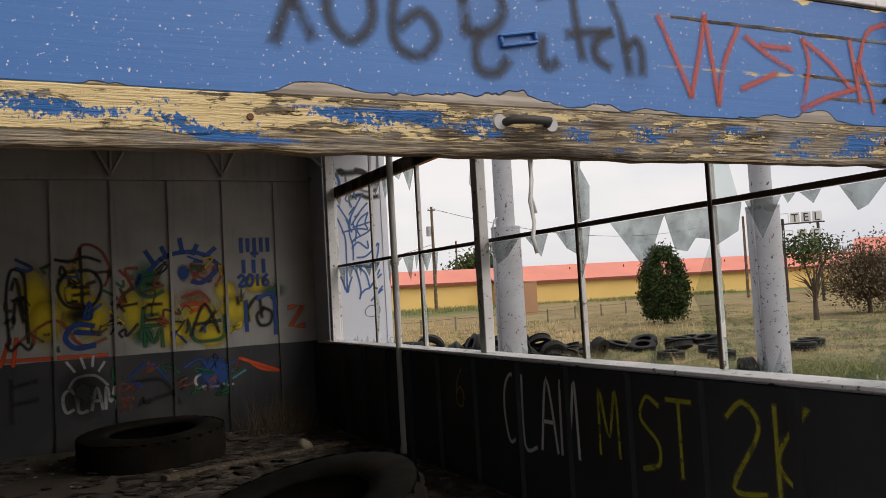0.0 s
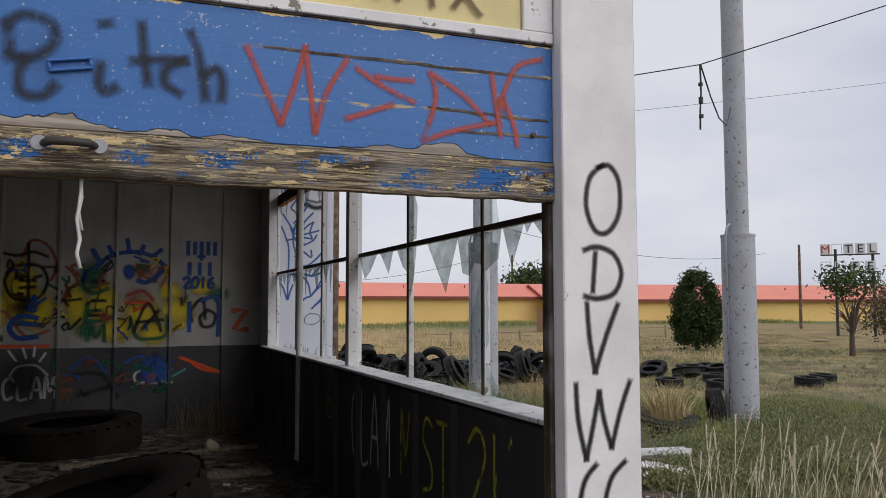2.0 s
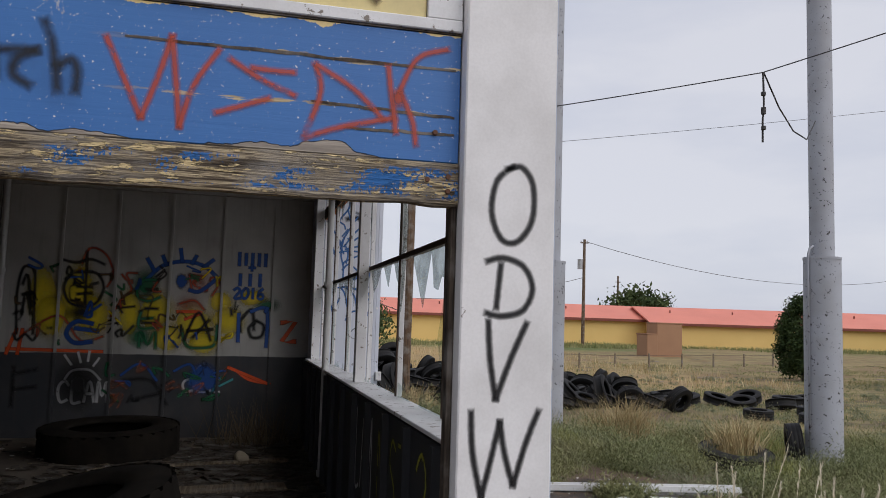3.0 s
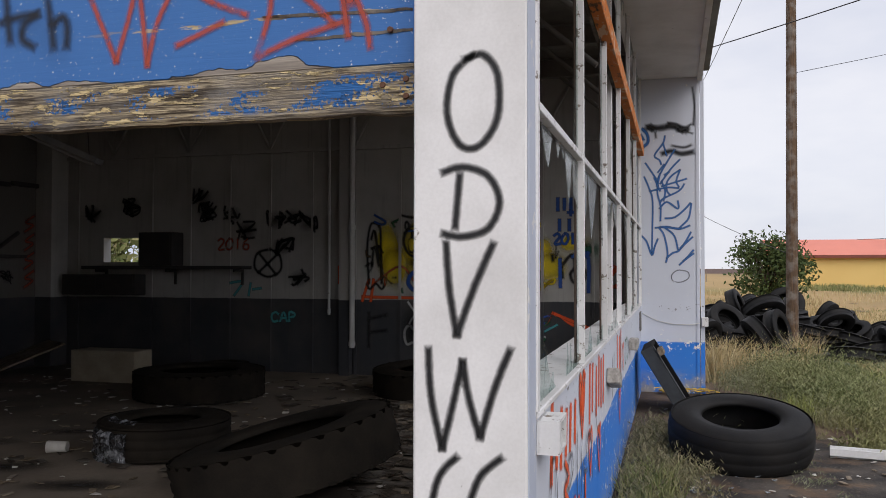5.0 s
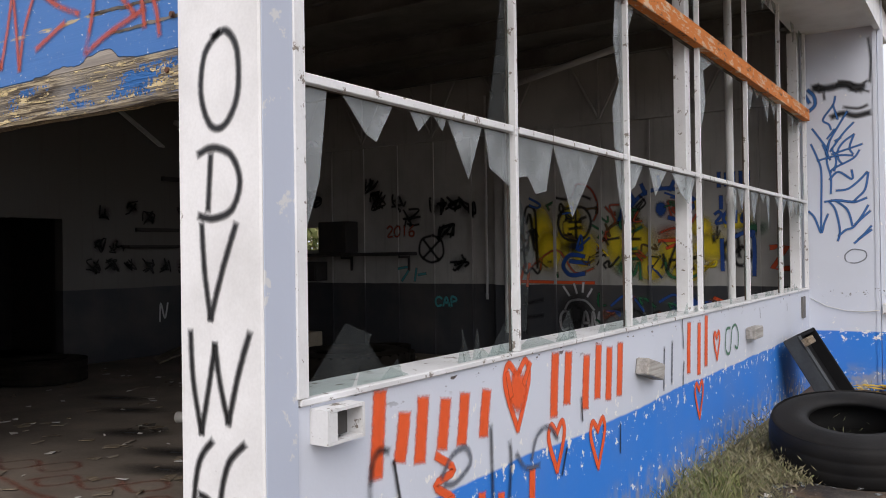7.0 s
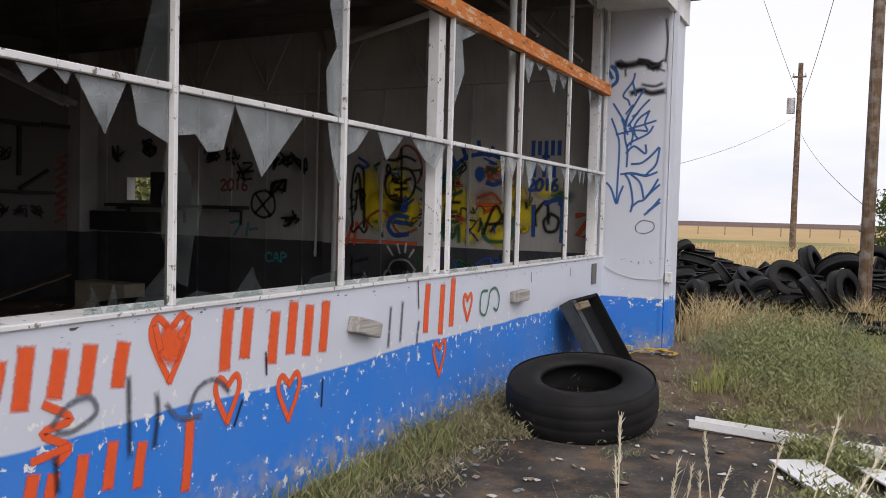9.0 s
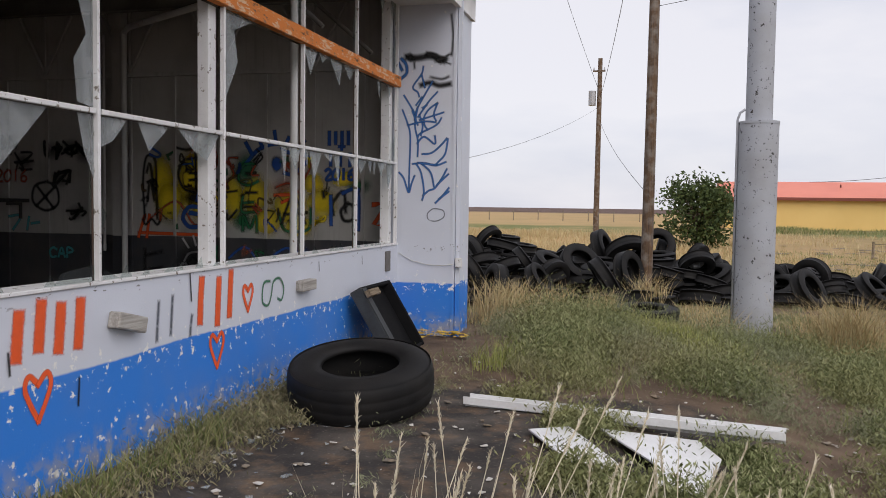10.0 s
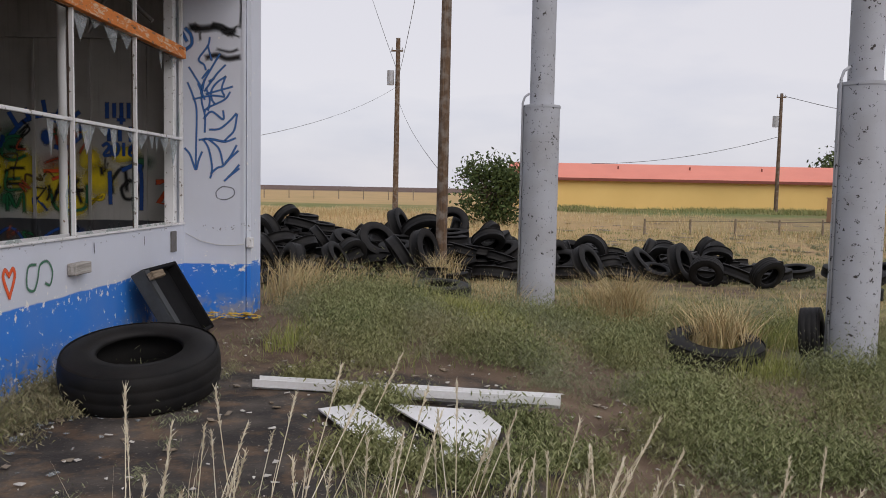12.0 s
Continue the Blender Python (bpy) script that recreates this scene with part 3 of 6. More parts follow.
class Tagger:
    """Strokes of paint on a flat face; to3d turns face coordinates and a lift into a place."""

    def __init__(self, parent, to3d, grid=lambda a, b: (a, b)):
        self.parent, self.to3d, self.grid, self.lift, self.sets = parent, to3d, grid, 0.0012, {}

    def _bm(self, col):
        if col not in self.sets:
            bm = bmesh.new()
            self.sets[col] = (bm, bm.loops.layers.uv.new("uv"))
        self.lift += 0.00012
        return self.sets[col]

    def line(self, col, width, text, bend=True):
        """Strokes are parted by semicolons, points by blanks."""
        for one in text.split(";"):
            pts = [self.grid(*[float(c) for c in p.split(",")]) for p in one.split()]
            self.stroke(col, width, pts, bend)

    def stroke(self, col, width, pts, bend=True):
        bm, uv = self._bm(col)
        pts = curve_points(pts) if bend else [Vector(p) for p in pts]
        for end in (0, -1):
            d = pts[1] - pts[0] if end == 0 else pts[-2] - pts[-1]
            if d.length > 0.5 * width:
                pts.insert(1 if end == 0 else len(pts) - 1, pts[end] + d.normalized() * 0.35 * width)
        n, rows = len(pts), []
        for i, p in enumerate(pts):
            d = (pts[min(i + 1, n - 1)] - pts[max(i - 1, 0)])
            d = d.normalized() if d.length > 1e-6 else Vector((1, 0))
            q = Vector((-d.y, d.x)) * width * 0.5
            e = d * width * (-0.4 if i == 0 else 0.4 if i == n - 1 else 0)
            rows.append([bm.verts.new(self.to3d(*(p + e + q * s), self.lift)) for s in (-1, 0, 1)])
        for i in range(n - 1):
            for k in (0, 1):
                f = bm.faces.new((rows[i][k], rows[i + 1][k], rows[i + 1][k + 1], rows[i][k + 1]))
                for lp, v, q in zip(f.loops, (k / 2, k / 2, k / 2 + 0.5, k / 2 + 0.5), (i, i + 1, i + 1, i)):
                    lp[uv].uv = (0.0 if q in (0, n - 1) else 1.0, v)

    def blob(self, col, a, b, ra, rb, turn=0.0):
        bm, uv = self._bm(col)
        a, b = self.grid(a, b)
        c = bm.verts.new(self.to3d(a, b, self.lift))
        ring = []
        for i in range(20):
            w = 2 * math.pi * i / 20
            k = 1 + 0.18 * noise.noise((a * 3 + math.cos(w), b * 3 + math.sin(w), 1.7))
            u, v = ra * k * math.cos(w), rb * k * math.sin(w)
            ring.append(bm.verts.new(self.to3d(a + u * math.cos(turn) - v * math.sin(turn), b + u * math.sin(turn) + v * math.cos(turn), self.lift)))
        for i in range(20):
            f = bm.faces.new((c, ring[i], ring[(i + 1) % 20]))
            for lp, v in zip(f.loops, (0.5, 0.0, 0.0)):
                lp[uv].uv = (1.0, v)

    def bars(self, col, width, a0, a1, b0, b1, count, lean=0.0):
        """Plain upright bars in place of a name."""
        for i in range(count):
            a = a0 + (a1 - a0) * (i + 0.5) / count
            j = 0.06 * (b1 - b0) * noise.noise((a * 7.1, b0 * 3.3, 0.4))
            self.stroke(col, width, [self.grid(a - lean, b0 + j), self.grid(a + lean, b1 - j)], False)

    def word(self, col, width, text, a, b, w, h):
        """A word in plain stick capitals, each w wide and h high, from the lower left corner."""
        for ch in text:
            for one in STICKS.get(ch, "").split(";"):
                if one:
                    pts = [[float(c) for c in p.split(",")] for p in one.split()]
                    self.stroke(col, width, [self.grid(a + w * p[0] / 10, b + h * p[1] / 10) for p in pts])
            a += w * 1.25

    def done(self):
        for col, (bm, uv) in self.sets.items():
            me = bpy.data.meshes.new("graffiti")
            bm.to_mesh(me)
            bm.free()
            me.materials.append(SP[col])
            ob = new("graffiti", me)
            ob.parent = self.parent
            ob.matrix_parent_inverse = self.parent.matrix_basis.inverted()


STICKS = {"A": "0,0 5,10 10,0;2,4 8,4", "C": "10,8 6,10 1,8 0,4 3,0 9,1", "L": "1,10 1,0 9,0", "M": "0,0 1,10 5,3 9,10 10,0", "S": "9,9 4,10 1,7 8,4 8,1 1,0", "T": "0,10 10,10;5,10 5,0",
          "K": "1,10 1,0;9,10 1,4 9,0", "E": "9,10 1,10 1,0 9,0;1,5 7,5", "N": "0,0 0,10 9,0 9,10", "P": "1,0 1,10 8,9 8,6 1,5", "2": "0,8 5,10 9,7 1,0 10,0", "0": "5,10 0,6 1,1 6,0 10,4 9,9 5,10", "1": "5,10 5,0",
          "6": "8,10 2,6 1,1 7,0 9,3 5,5 1,3", "3": "0,10 8,9 4,6 9,3 5,0 0,1", "U": "0,10 1,1 5,0 9,1 10,10", "I": "5,10 5,0", "F": "9,10 1,10 1,0;1,5 7,5"}

# post: letters one below another, each a film of its own
for dx, text in zip((0.010, 0.006, -0.003, -0.010, -0.012, -0.012), ("3.83,2.26 3.765,2.205 3.745,2.085 3.785,1.985 3.85,1.98 3.905,2.065 3.905,2.195 3.86,2.26 3.80,2.25", "3.735,1.90 3.80,1.915 3.88,1.885 3.915,1.805 3.88,1.725 3.80,1.70 3.735,1.71;3.79,1.895 3.775,1.725",
             "3.755,1.685 3.765,1.545 3.79,1.395;3.79,1.395 3.845,1.545 3.905,1.68", "3.705,1.355 3.715,1.205 3.75,1.045;3.75,1.045 3.785,1.185 3.815,1.32;3.815,1.32 3.835,1.205 3.87,1.085;3.87,1.085 3.915,1.235 3.965,1.36",
             "3.80,1.025 3.74,0.955 3.715,0.815 3.745,0.725 3.79,0.745 3.79,0.835 3.74,0.855", "3.94,1.03 3.87,0.965 3.835,0.845 3.86,0.735 3.92,0.715 3.955,0.785 3.91,0.855 3.85,0.815")):
    tag = Tagger(corner_post, lambda a, b, n: (a + dx, 2.18 - n, b))
    tag.line("black", 0.036, text)
    tag.done()

# garage door lettering
tag = Tagger(door, lambda a, b, n: (a, 2.2518 - n, b))
tag.line("soft_black", 0.06, "0.97,2.70 1.09,2.44;1.09,2.72 0.98,2.42;1.16,2.70 1.14,2.52 1.21,2.44 1.28,2.52 1.25,2.68 1.18,2.70;1.45,2.70 1.36,2.60 1.35,2.45 1.43,2.41 1.49,2.48 1.44,2.55 1.37,2.50")
tag.line("soft_black", 0.062, "1.579,2.614 1.636,2.650 1.715,2.631 1.730,2.573 1.679,2.515 1.595,2.498;1.588,2.607 1.594,2.505;1.640,2.496 1.619,2.435 1.637,2.381 1.696,2.377 1.734,2.417;1.875,2.506 1.871,2.438 1.890,2.409 1.924,2.428")
tag.line("soft_black", 0.055, "1.868,2.645 1.907,2.655;2.005,2.667 2.013,2.583 2.030,2.446;1.974,2.525 2.063,2.542 2.157,2.549;2.157,2.549 2.095,2.514 2.086,2.459 2.138,2.425;2.170,2.656 2.201,2.573 2.227,2.410;2.225,2.50 2.262,2.530 2.285,2.49 2.283,2.415")
tag.blob("haze", 1.66, 2.51, 0.16, 0.18)
tag.blob("haze", 2.24, 2.45, 0.10, 0.12)
tag.blob("haze", 2.09, 2.50, 0.12, 0.10)
tag.line("red", 0.036, "2.368,2.624 2.441,2.470 2.498,2.345;2.498,2.345 2.552,2.513 2.587,2.649;2.587,2.649 2.610,2.469 2.627,2.322;2.627,2.322 2.667,2.474 2.750,2.617;2.785,2.587 2.898,2.522 3.022,2.473;2.863,2.561 2.933,2.558 3.017,2.559;2.744,2.385 2.837,2.419 2.933,2.456")
tag.line("red", 0.036, "3.086,2.601 3.113,2.499 3.058,2.321;3.086,2.601 3.234,2.518 3.348,2.413;3.058,2.321 3.196,2.374 3.397,2.426;3.359,2.620 3.378,2.487 3.397,2.363;3.589,2.708 3.468,2.658 3.398,2.507;3.408,2.525 3.456,2.421 3.475,2.324")
tag.blob("red", 3.40, 2.50, 0.035, 0.05)
tag.line("brown", 0.036, "2.10,2.86 2.20,3.02 2.27,2.86;2.36,2.87 2.40,3.0 2.46,2.9 2.53,3.0 2.57,2.87;2.66,2.88 2.70,3.0 2.76,2.90 2.83,3.0 2.87,2.88;2.95,2.88 3.06,3.05 3.10,2.87;2.92,2.95 3.13,2.93;3.19,2.88 3.28,3.0;3.18,3.0 3.31,2.86")
tag.done()

# outer face of the low wall
tag = Tagger(wall_window, lambda a, b, n: (X_WIN + n, a, b))
def letter_bars(col, width, text):
    """One plain bar in place of each letter: centre, foot and head."""
    for one in text.split(";"):
        y, z0, z1 = [float(c) for c in one.split()]
        tag.stroke(col, width, [(y - 0.012, z0), (y + 0.01 * noise.noise((y * 3, 0, 0)), (z0 + z1) / 2), (y + 0.012, z1)])


letter_bars("orange", 0.095, "2.72 .84 1.09;2.86 .87 .99;2.98 .84 1.03;3.13 .86 1.0;3.27 .85 1.0;3.44 .85 .99")
letter_bars("orange", 0.105, "4.10 .82 1.07;4.25 .86 1.06;4.47 .80 1.02;4.63 .83 1.06;4.78 .80 1.03;4.94 .80 1.04")
letter_bars("grey", 0.05, "5.70 .70 .96;5.86 .72 .98;6.10 .68 .82")
letter_bars("orange", 0.10, "6.23 .76 1.06;6.47 .72 1.04;6.65 .76 1.08")
letter_bars("orange", 0.075, "2.78 .48 .60;3.01 .42 .54;3.10 .42 .52;3.24 .42 .56;3.39 .42 .58;3.55 .38 .54;3.84 .28 .58")
for y, z, r in ((3.72, 0.97, 0.13), (4.11, 0.66, 0.10), (4.61, 0.58, 0.11), (6.45, 0.53, 0.11), (6.93, 0.87, 0.09)):
    tag.stroke("orange", 0.045, [(y, z + r * 0.5), (y - r * 0.6, z + r), (y - r * 0.85, z + r * 0.3), (y, z - r * 1.3)])
    tag.stroke("orange", 0.045, [(y, z + r * 0.5), (y + r * 0.6, z + r), (y + r * 0.85, z + r * 0.3), (y, z - r * 1.3)])
tag.blob("orange", 3.72, 0.97, 0.10, 0.12)
tag.line("orange", 0.045, "3.07,0.82 3.19,0.74 3.06,0.71 3.18,0.63 3.13,0.58;3.02,0.61 3.18,0.63;3.63,1.06 3.66,0.96;3.84,1.08 3.78,1.0;3.57,0.83 3.59,0.83")
tag.line("green", 0.035, "7.32,0.96 7.20,0.95 7.18,0.80 7.28,0.76 7.34,0.84 7.38,0.95 7.50,0.97 7.58,0.88 7.54,0.78 7.46,0.80")
tag.line("soft_black", 0.045, "2.77,0.90 2.72,0.91 2.68,0.87 2.665,0.72 2.66,0.45;3.48,0.86 3.485,0.70 3.49,0.51;3.64,0.76 3.65,0.68 3.63,0.52;3.12,0.60 3.13,0.46;2.86,0.62 2.86,0.48")
tag.line("black", 0.026, "4.93,0.61 4.92,0.45;4.22,0.62 4.16,0.50;6.08,1.12 6.10,0.92;2.80,0.86 2.85,0.65;4.40,0.84 4.41,0.72")
tag.line("grey", 0.040, "3.10,0.73 3.18,0.80 3.28,0.81 3.31,0.74 3.20,0.69 3.12,0.70;3.84,0.64 3.90,0.74 4.02,0.76 4.12,0.68;3.70,0.70 3.78,0.62 3.92,0.60")
tag.line("black", 0.022, "8.35,1.06 8.36,0.97;9.55,1.05 9.56,0.96")
tag.done()

# blue writing on the end wall
tag = Tagger(wing_wall, lambda a, b, n: (a, Y_WING - n, b), lambda a, b: (4.0 + (a - 224 + 0.018 * b) * 0.0062, 0.70 + (446 - b) / 155.0))
tag.line("black", 0.13, "238,20 262,22 286,19 300,22 316,29")
tag.line("black", 0.10, "282,15 298,19 310,30;250,24 244,16;300,27 322,24")
tag.line("soft_black", 0.05, "255,30 256,42;316,30 330,36;322,20 328,16")
tag.line("sky", 0.06, "228,22 238,34 239,50 228,60;222,30 230,45")
tag.line("sky", 0.034, "274,38 270,53 252,77 262,87 265,96;270,53 277,79;293,67 278,90 260,120 255,140;233,92 258,130;271,96 258,112;303,87 285,105 262,135;281,112 271,117;303,108 285,120 275,135 276,150 282,158")
tag.line("sky", 0.034, "303,108 295,130 300,142;316,126 295,132 265,140;311,136 300,150 268,165 262,172;230,120 240,145 246,170 244,230 242,278;262,115 256,150 262,180 261,210;265,130 272,150 268,170;240,150 275,143 300,145;250,122 262,150")
tag.line("sky", 0.036, "222,240 232,252 242,279 248,262 255,246;260,185 275,172 297,186 297,170;270,205 290,203 310,188 322,175;324,176 318,205 304,220 298,226;250,224 275,222 298,227 320,220")
tag.line("sky", 0.036, "258,224 268,240 274,275 270,294;270,224 288,240 295,268;272,285 284,275 297,270 312,250 322,233;300,265 325,243;297,299 312,285 326,269;305,291 326,276;262,222 300,226")
tag.line("grey", 0.022, "298,309 314,313 315,325 300,333 284,331 281,320 290,311 298,309")
tag.done()

# back wall of the workshop
def back_grid(a, b):
    return (1.21 + (a - 187) * 0.00727, 2.03 - (b - 500) * 0.0066)


tag = Tagger(wall_back, lambda a, b, n: (a, Y_BACK - n, b), back_grid)
for a, b, ra, rb in ((60, 520, 0.28, 0.55), (120, 520, 0.30, 0.62), (215, 550, 0.22, 0.42), (260, 545, 0.28, 0.40), (330, 570, 0.34, 0.33), (440, 510, 0.26, 0.16), (380, 520, 0.22, 0.2), (75, 560, 0.3, 0.4), (150, 560, 0.3, 0.4), (285, 600, 0.3, 0.25), (395, 560, 0.3, 0.28), (350, 610, 0.3, 0.2)):
    tag.blob("yellow", a, b, ra, rb)
for a, b, ra, rb in ((240, 490, 0.24, 0.30), (470, 525, 0.22, 0.12), (235, 600, 0.2, 0.2)):
    tag.blob("green", a, b, ra, rb)
for a, b, ra, rb in ((335, 480, 0.30, 0.20), (320, 530, 0.26, 0.18)):
    tag.blob("rust", a, b, ra, rb)
tag.line("red", 0.06, "318,465 325,500;318,465 345,470 325,482 350,500;352,500 360,470 375,480 362,510;300,530 330,520 350,540;120,470 135,420 165,430 180,470 170,500;195,470 215,500 200,520 180,560;30,600 90,560 130,610 170,600")
tag.line("orange", 0.06, "5,630 170,632;300,545 345,545 315,560;20,590 5,640;30,590 24,640;420,670 440,685 470,692;400,660 480,695")
tag.line("orange", 0.085, "498,562 525,560 500,602 526,602", False)
tag.line("black", 0.065, "20,600 16,520 22,470 32,462 44,475 46,530 48,600;15,600 22,612 35,600 48,612 55,600;24,500 32,480 42,545;24,520 44,515;26,560 32,515 42,560")
tag.line("black", 0.065, "90,445 115,450 140,442 165,452;132,425 134,540;110,470 95,500 110,535 150,535 165,500 150,470 112,470;112,490 125,495;140,495 155,490;118,515 145,512;118,500 145,500")
tag.blob("black", 130, 552, 0.24, 0.16)
tag.line("blue", 0.085, "150,575 120,572 105,595 120,615 150,612;120,585 160,590")
tag.line("blue", 0.075, "240,480 270,448 310,438 345,446 372,470;240,435 255,462;268,428 276,448;300,412 304,438;330,425 322,442;362,432 345,448;372,470 340,500 320,498")
tag.blob("blue", 305, 480, 0.10, 0.13)
tag.line("green", 0.075, "262,480 236,482 225,510 245,525 268,515;235,545 232,580 262,580;235,562 258,560;234,622 236,590 250,615 262,588 264,624;310,580 320,615 345,620 372,612 375,570")
tag.line("black", 0.07, "315,605 340,545 365,605;320,585 368,580;330,600 360,560;240,540 265,540;236,570 264,570;240,500 262,500")
tag.bars("blue", 0.07, 405, 468, 440, 415, 5)
tag.bars("blue", 0.07, 405, 462, 484, 460, 3)
tag.line("blue", 0.055, "430,445 442,445;436,440 436,452")
tag.word("blue", 0.055, "2016", 404, 512, 12, -22)
tag.line("black", 0.075, "415,545 420,585;418,560 440,535 445,580;450,560 436,575 442,595 460,592 464,570 450,560;400,535 402,550")
tag.line("blue", 0.07, "415,545 416,605;438,540 468,535 470,615;470,530 466,540")
tag.word("white", 0.06, "CLAM", 98, 735, 18, -42)
tag.line("white", 0.05, "105,640 118,660;128,634 134,655;148,632 146,652;166,645 156,662;108,690 120,672 150,670 170,690")
tag.blob("black", 130, 700, 0.35, 0.45)
tag.word("white", 0.05, "CUE", 318, 712, 20, -26)
tag.line("teal", 0.05, "380,690 372,715;385,700 410,685")
tag.blob("blue", 355, 685, 0.28, 0.24)
tag.line("blue", 0.05, "205,680 240,655 270,690;300,670 330,655 345,690")
tag.line("soft_black", 0.09, "20,665 20,745;20,680 60,670;25,710 60,705;210,690 260,690 290,740;225,730 285,715")
rnd = random.Random(61)
for i in range(46):
    a, b = rnd.uniform(20, 400), rnd.uniform(450, 615)
    pts = [(a + rnd.uniform(-16, 16), b + rnd.uniform(-16, 16)) for _ in range(rnd.choice((3, 4, 5)))]
    tag.line(rnd.choice(("black", "black", "green", "blue", "red", "brown", "yellow", "soft_black")), rnd.uniform(0.03, 0.06), " ".join(f"{p:.1f},{q:.1f}" for p, q in pts))
for i in range(22):
    a, b = rnd.uniform(180, 400), rnd.uniform(655, 735)
    tag.line(rnd.choice(("soft_black", "green", "blue", "rust")), rnd.uniform(0.03, 0.07), " ".join(f"{a + rnd.uniform(-20, 20):.1f},{b + rnd.uniform(-16, 16):.1f}" for _ in range(4)))
# further along the wall
for i, (x, z) in enumerate(((-1.55, 2.35), (-1.25, 2.40), (-1.0, 2.30), (-1.4, 1.95), (-1.15, 1.45), (-2.3, 2.45), (-2.05, 2.2), (-2.85, 2.75), (-2.75, 2.5), (-4.15, 2.6), (-4.9, 2.5))):
    gx, gz = 187 + (x - 1.21) / 0.00727, 500 + (2.03 - z) / 0.0066
    tag.blob("soft_black", gx, gz, 0.20, 0.16)
    rnd = random.Random(i + 90)
    for _ in range(5):
        tag.line("black", 0.055, " ".join(f"{gx + rnd.uniform(-24, 24):.1f},{gz + rnd.uniform(-22, 22):.1f}" for _ in range(rnd.choice((2, 3, 5)))))
tag.line("black", 0.07, "-205,520 -235,530 -240,565 -210,585 -180,570 -182,535 -205,520;-232,575 -185,530;-230,530 -190,580")
tag.word("red", 0.06, "2016", -330, 520, 16, -26)
tag.word("teal", 0.06, "CAP", -200, 690, 16, -22)
tag.line("teal", 0.06, "-300,600 -270,598 -290,630;-250,600 -255,630;-245,615 -225,612")
tag.line("orange", 0.05, "-45,560 -45,600;-30,580 -20,610")
tag.done()

# inner face of the low wall
tag = Tagger(inside_face, lambda a, b, n: (3.80 - n, a, b))
tag.word("white", 0.045, "CLAM", 6.05, 0.45, -0.22, 0.55)
tag.word("olive", 0.05, "M", 4.75, 0.52, -0.22, 0.45)
tag.word("olive", 0.05, "ST", 4.32, 0.50, -0.22, 0.46)
tag.word("olive", 0.05, "2K", 3.55, 0.52, -0.26, 0.48)
tag.word("olive", 0.04, "6", 6.95, 0.65, -0.18, 0.35)
tag.done()
for y in (3.05, 3.73, 4.4, 5.11, 5.8, 6.55, 7.3, 8.0, 8.7, 9.35, 10.0):
    part("stud", box(bmesh.new(), 3.755, 3.798, y - 0.025, y + 0.025, 0, 1.10), m_lining, inside_face)

# ---- broken panes ----
random.seed(5)


def shard(pane, pts):
    (y0, y1, z0, z1) = pane
    bm = bmesh.new()
    f = [bm.verts.new((3.984, y0 + (y1 - y0) * a, z0 + (z1 - z0) * b)) for a, b in pts]
    g = [bm.verts.new((3.988, v.co.y, v.co.z)) for v in f]
    bm.faces.new(f)
    bm.faces.new(g[::-1])
    for i in range(len(f)):
        j = (i + 1) % len(f)
        bm.faces.new((f[i], g[i], g[j], f[j]))
    part("glass_shard", bm, m_glass if max(b for a, b in pts) > 0.9 else m_clear, window)


def panes(row):
    return [(a + 0.018, b - 0.018, ROWS_Z[row] + (0.006 if row == 0 else 0.02 if row == 1 else 0.148), ROWS_Z[row + 1] - (0.022 if row == 0 else 0.004)) for a, b in zip(COLS, COLS[1:])]


lower, middle, upper = panes(0), panes(1), panes(2)
for text in ("0,1 .10,1 .07,.7 .0,.45", ".16,1 .36,1 .29,.86 .25,.88", ".44,1 .54,1 .48,.93", ".56,1 .62,1 .6,.95", ".63,1 .82,1 .74,.77", ".84,1 1,1 1,.76 .87,.83", "0,0 .18,0 .26,.17 .16,.22", ".2,0 .42,0 .30,.06 .24,.15", ".70,0 .74,0 .69,.14", ".75,0 .80,0 .78,.13", ".84,0 1,0 1,.20", "1,.76 .975,.66 .99,.6 .97,.5 .985,.42 .97,.33 1,.28"):
    shard(lower[0], [tuple(float(c) for c in p.split(",")) for p in text.split()])
for text in ("0,1 .30,1 .24,.76 .16,.74 .10,.82 0,.80", ".30,1 .72,1 .46,.64 .40,.78", "0,.80 .06,.66 .14,.45 .10,.34 .07,.08 0,.12", ".90,1 1,1 1,.62 .94,.78", "0,0 .30,0 .12,.06", ".30,0 .46,0 .42,.16", ".75,0 1,0 1,.10 .8,.07"):
    shard(lower[1], [tuple(float(c) for c in p.split(",")) for p in text.split()])
for text in ("0,1 .2,1 .1,.86 0,.8", ".28,1 .52,1 .36,.82", ".60,1 .98,1 .86,.80 .74,.86", "0,.5 .06,.40 0,.25"):
    shard(lower[2], [tuple(float(c) for c in p.split(",")) for p in text.split()])
shard(middle[0], [(1, 0), (0.86, 0), (0.92, 0.35), (0.97, 0.75), (1, 0.8)])
shard(middle[1], [(1, 0), (0.90, 0.02), (0.88, 0.28), (0.96, 0.45), (0.90, 0.7), (0.93, 1), (1, 1)])
shard(middle[2], [(0, 1), (0.12, 1), (0.04, 0.8), (0, 0.7)])
shard(middle[3], [(0, 1), (0.35, 1), (0.12, 0.86), (0.16, 0.6), (0.04, 0.3), (0, 0.2)])
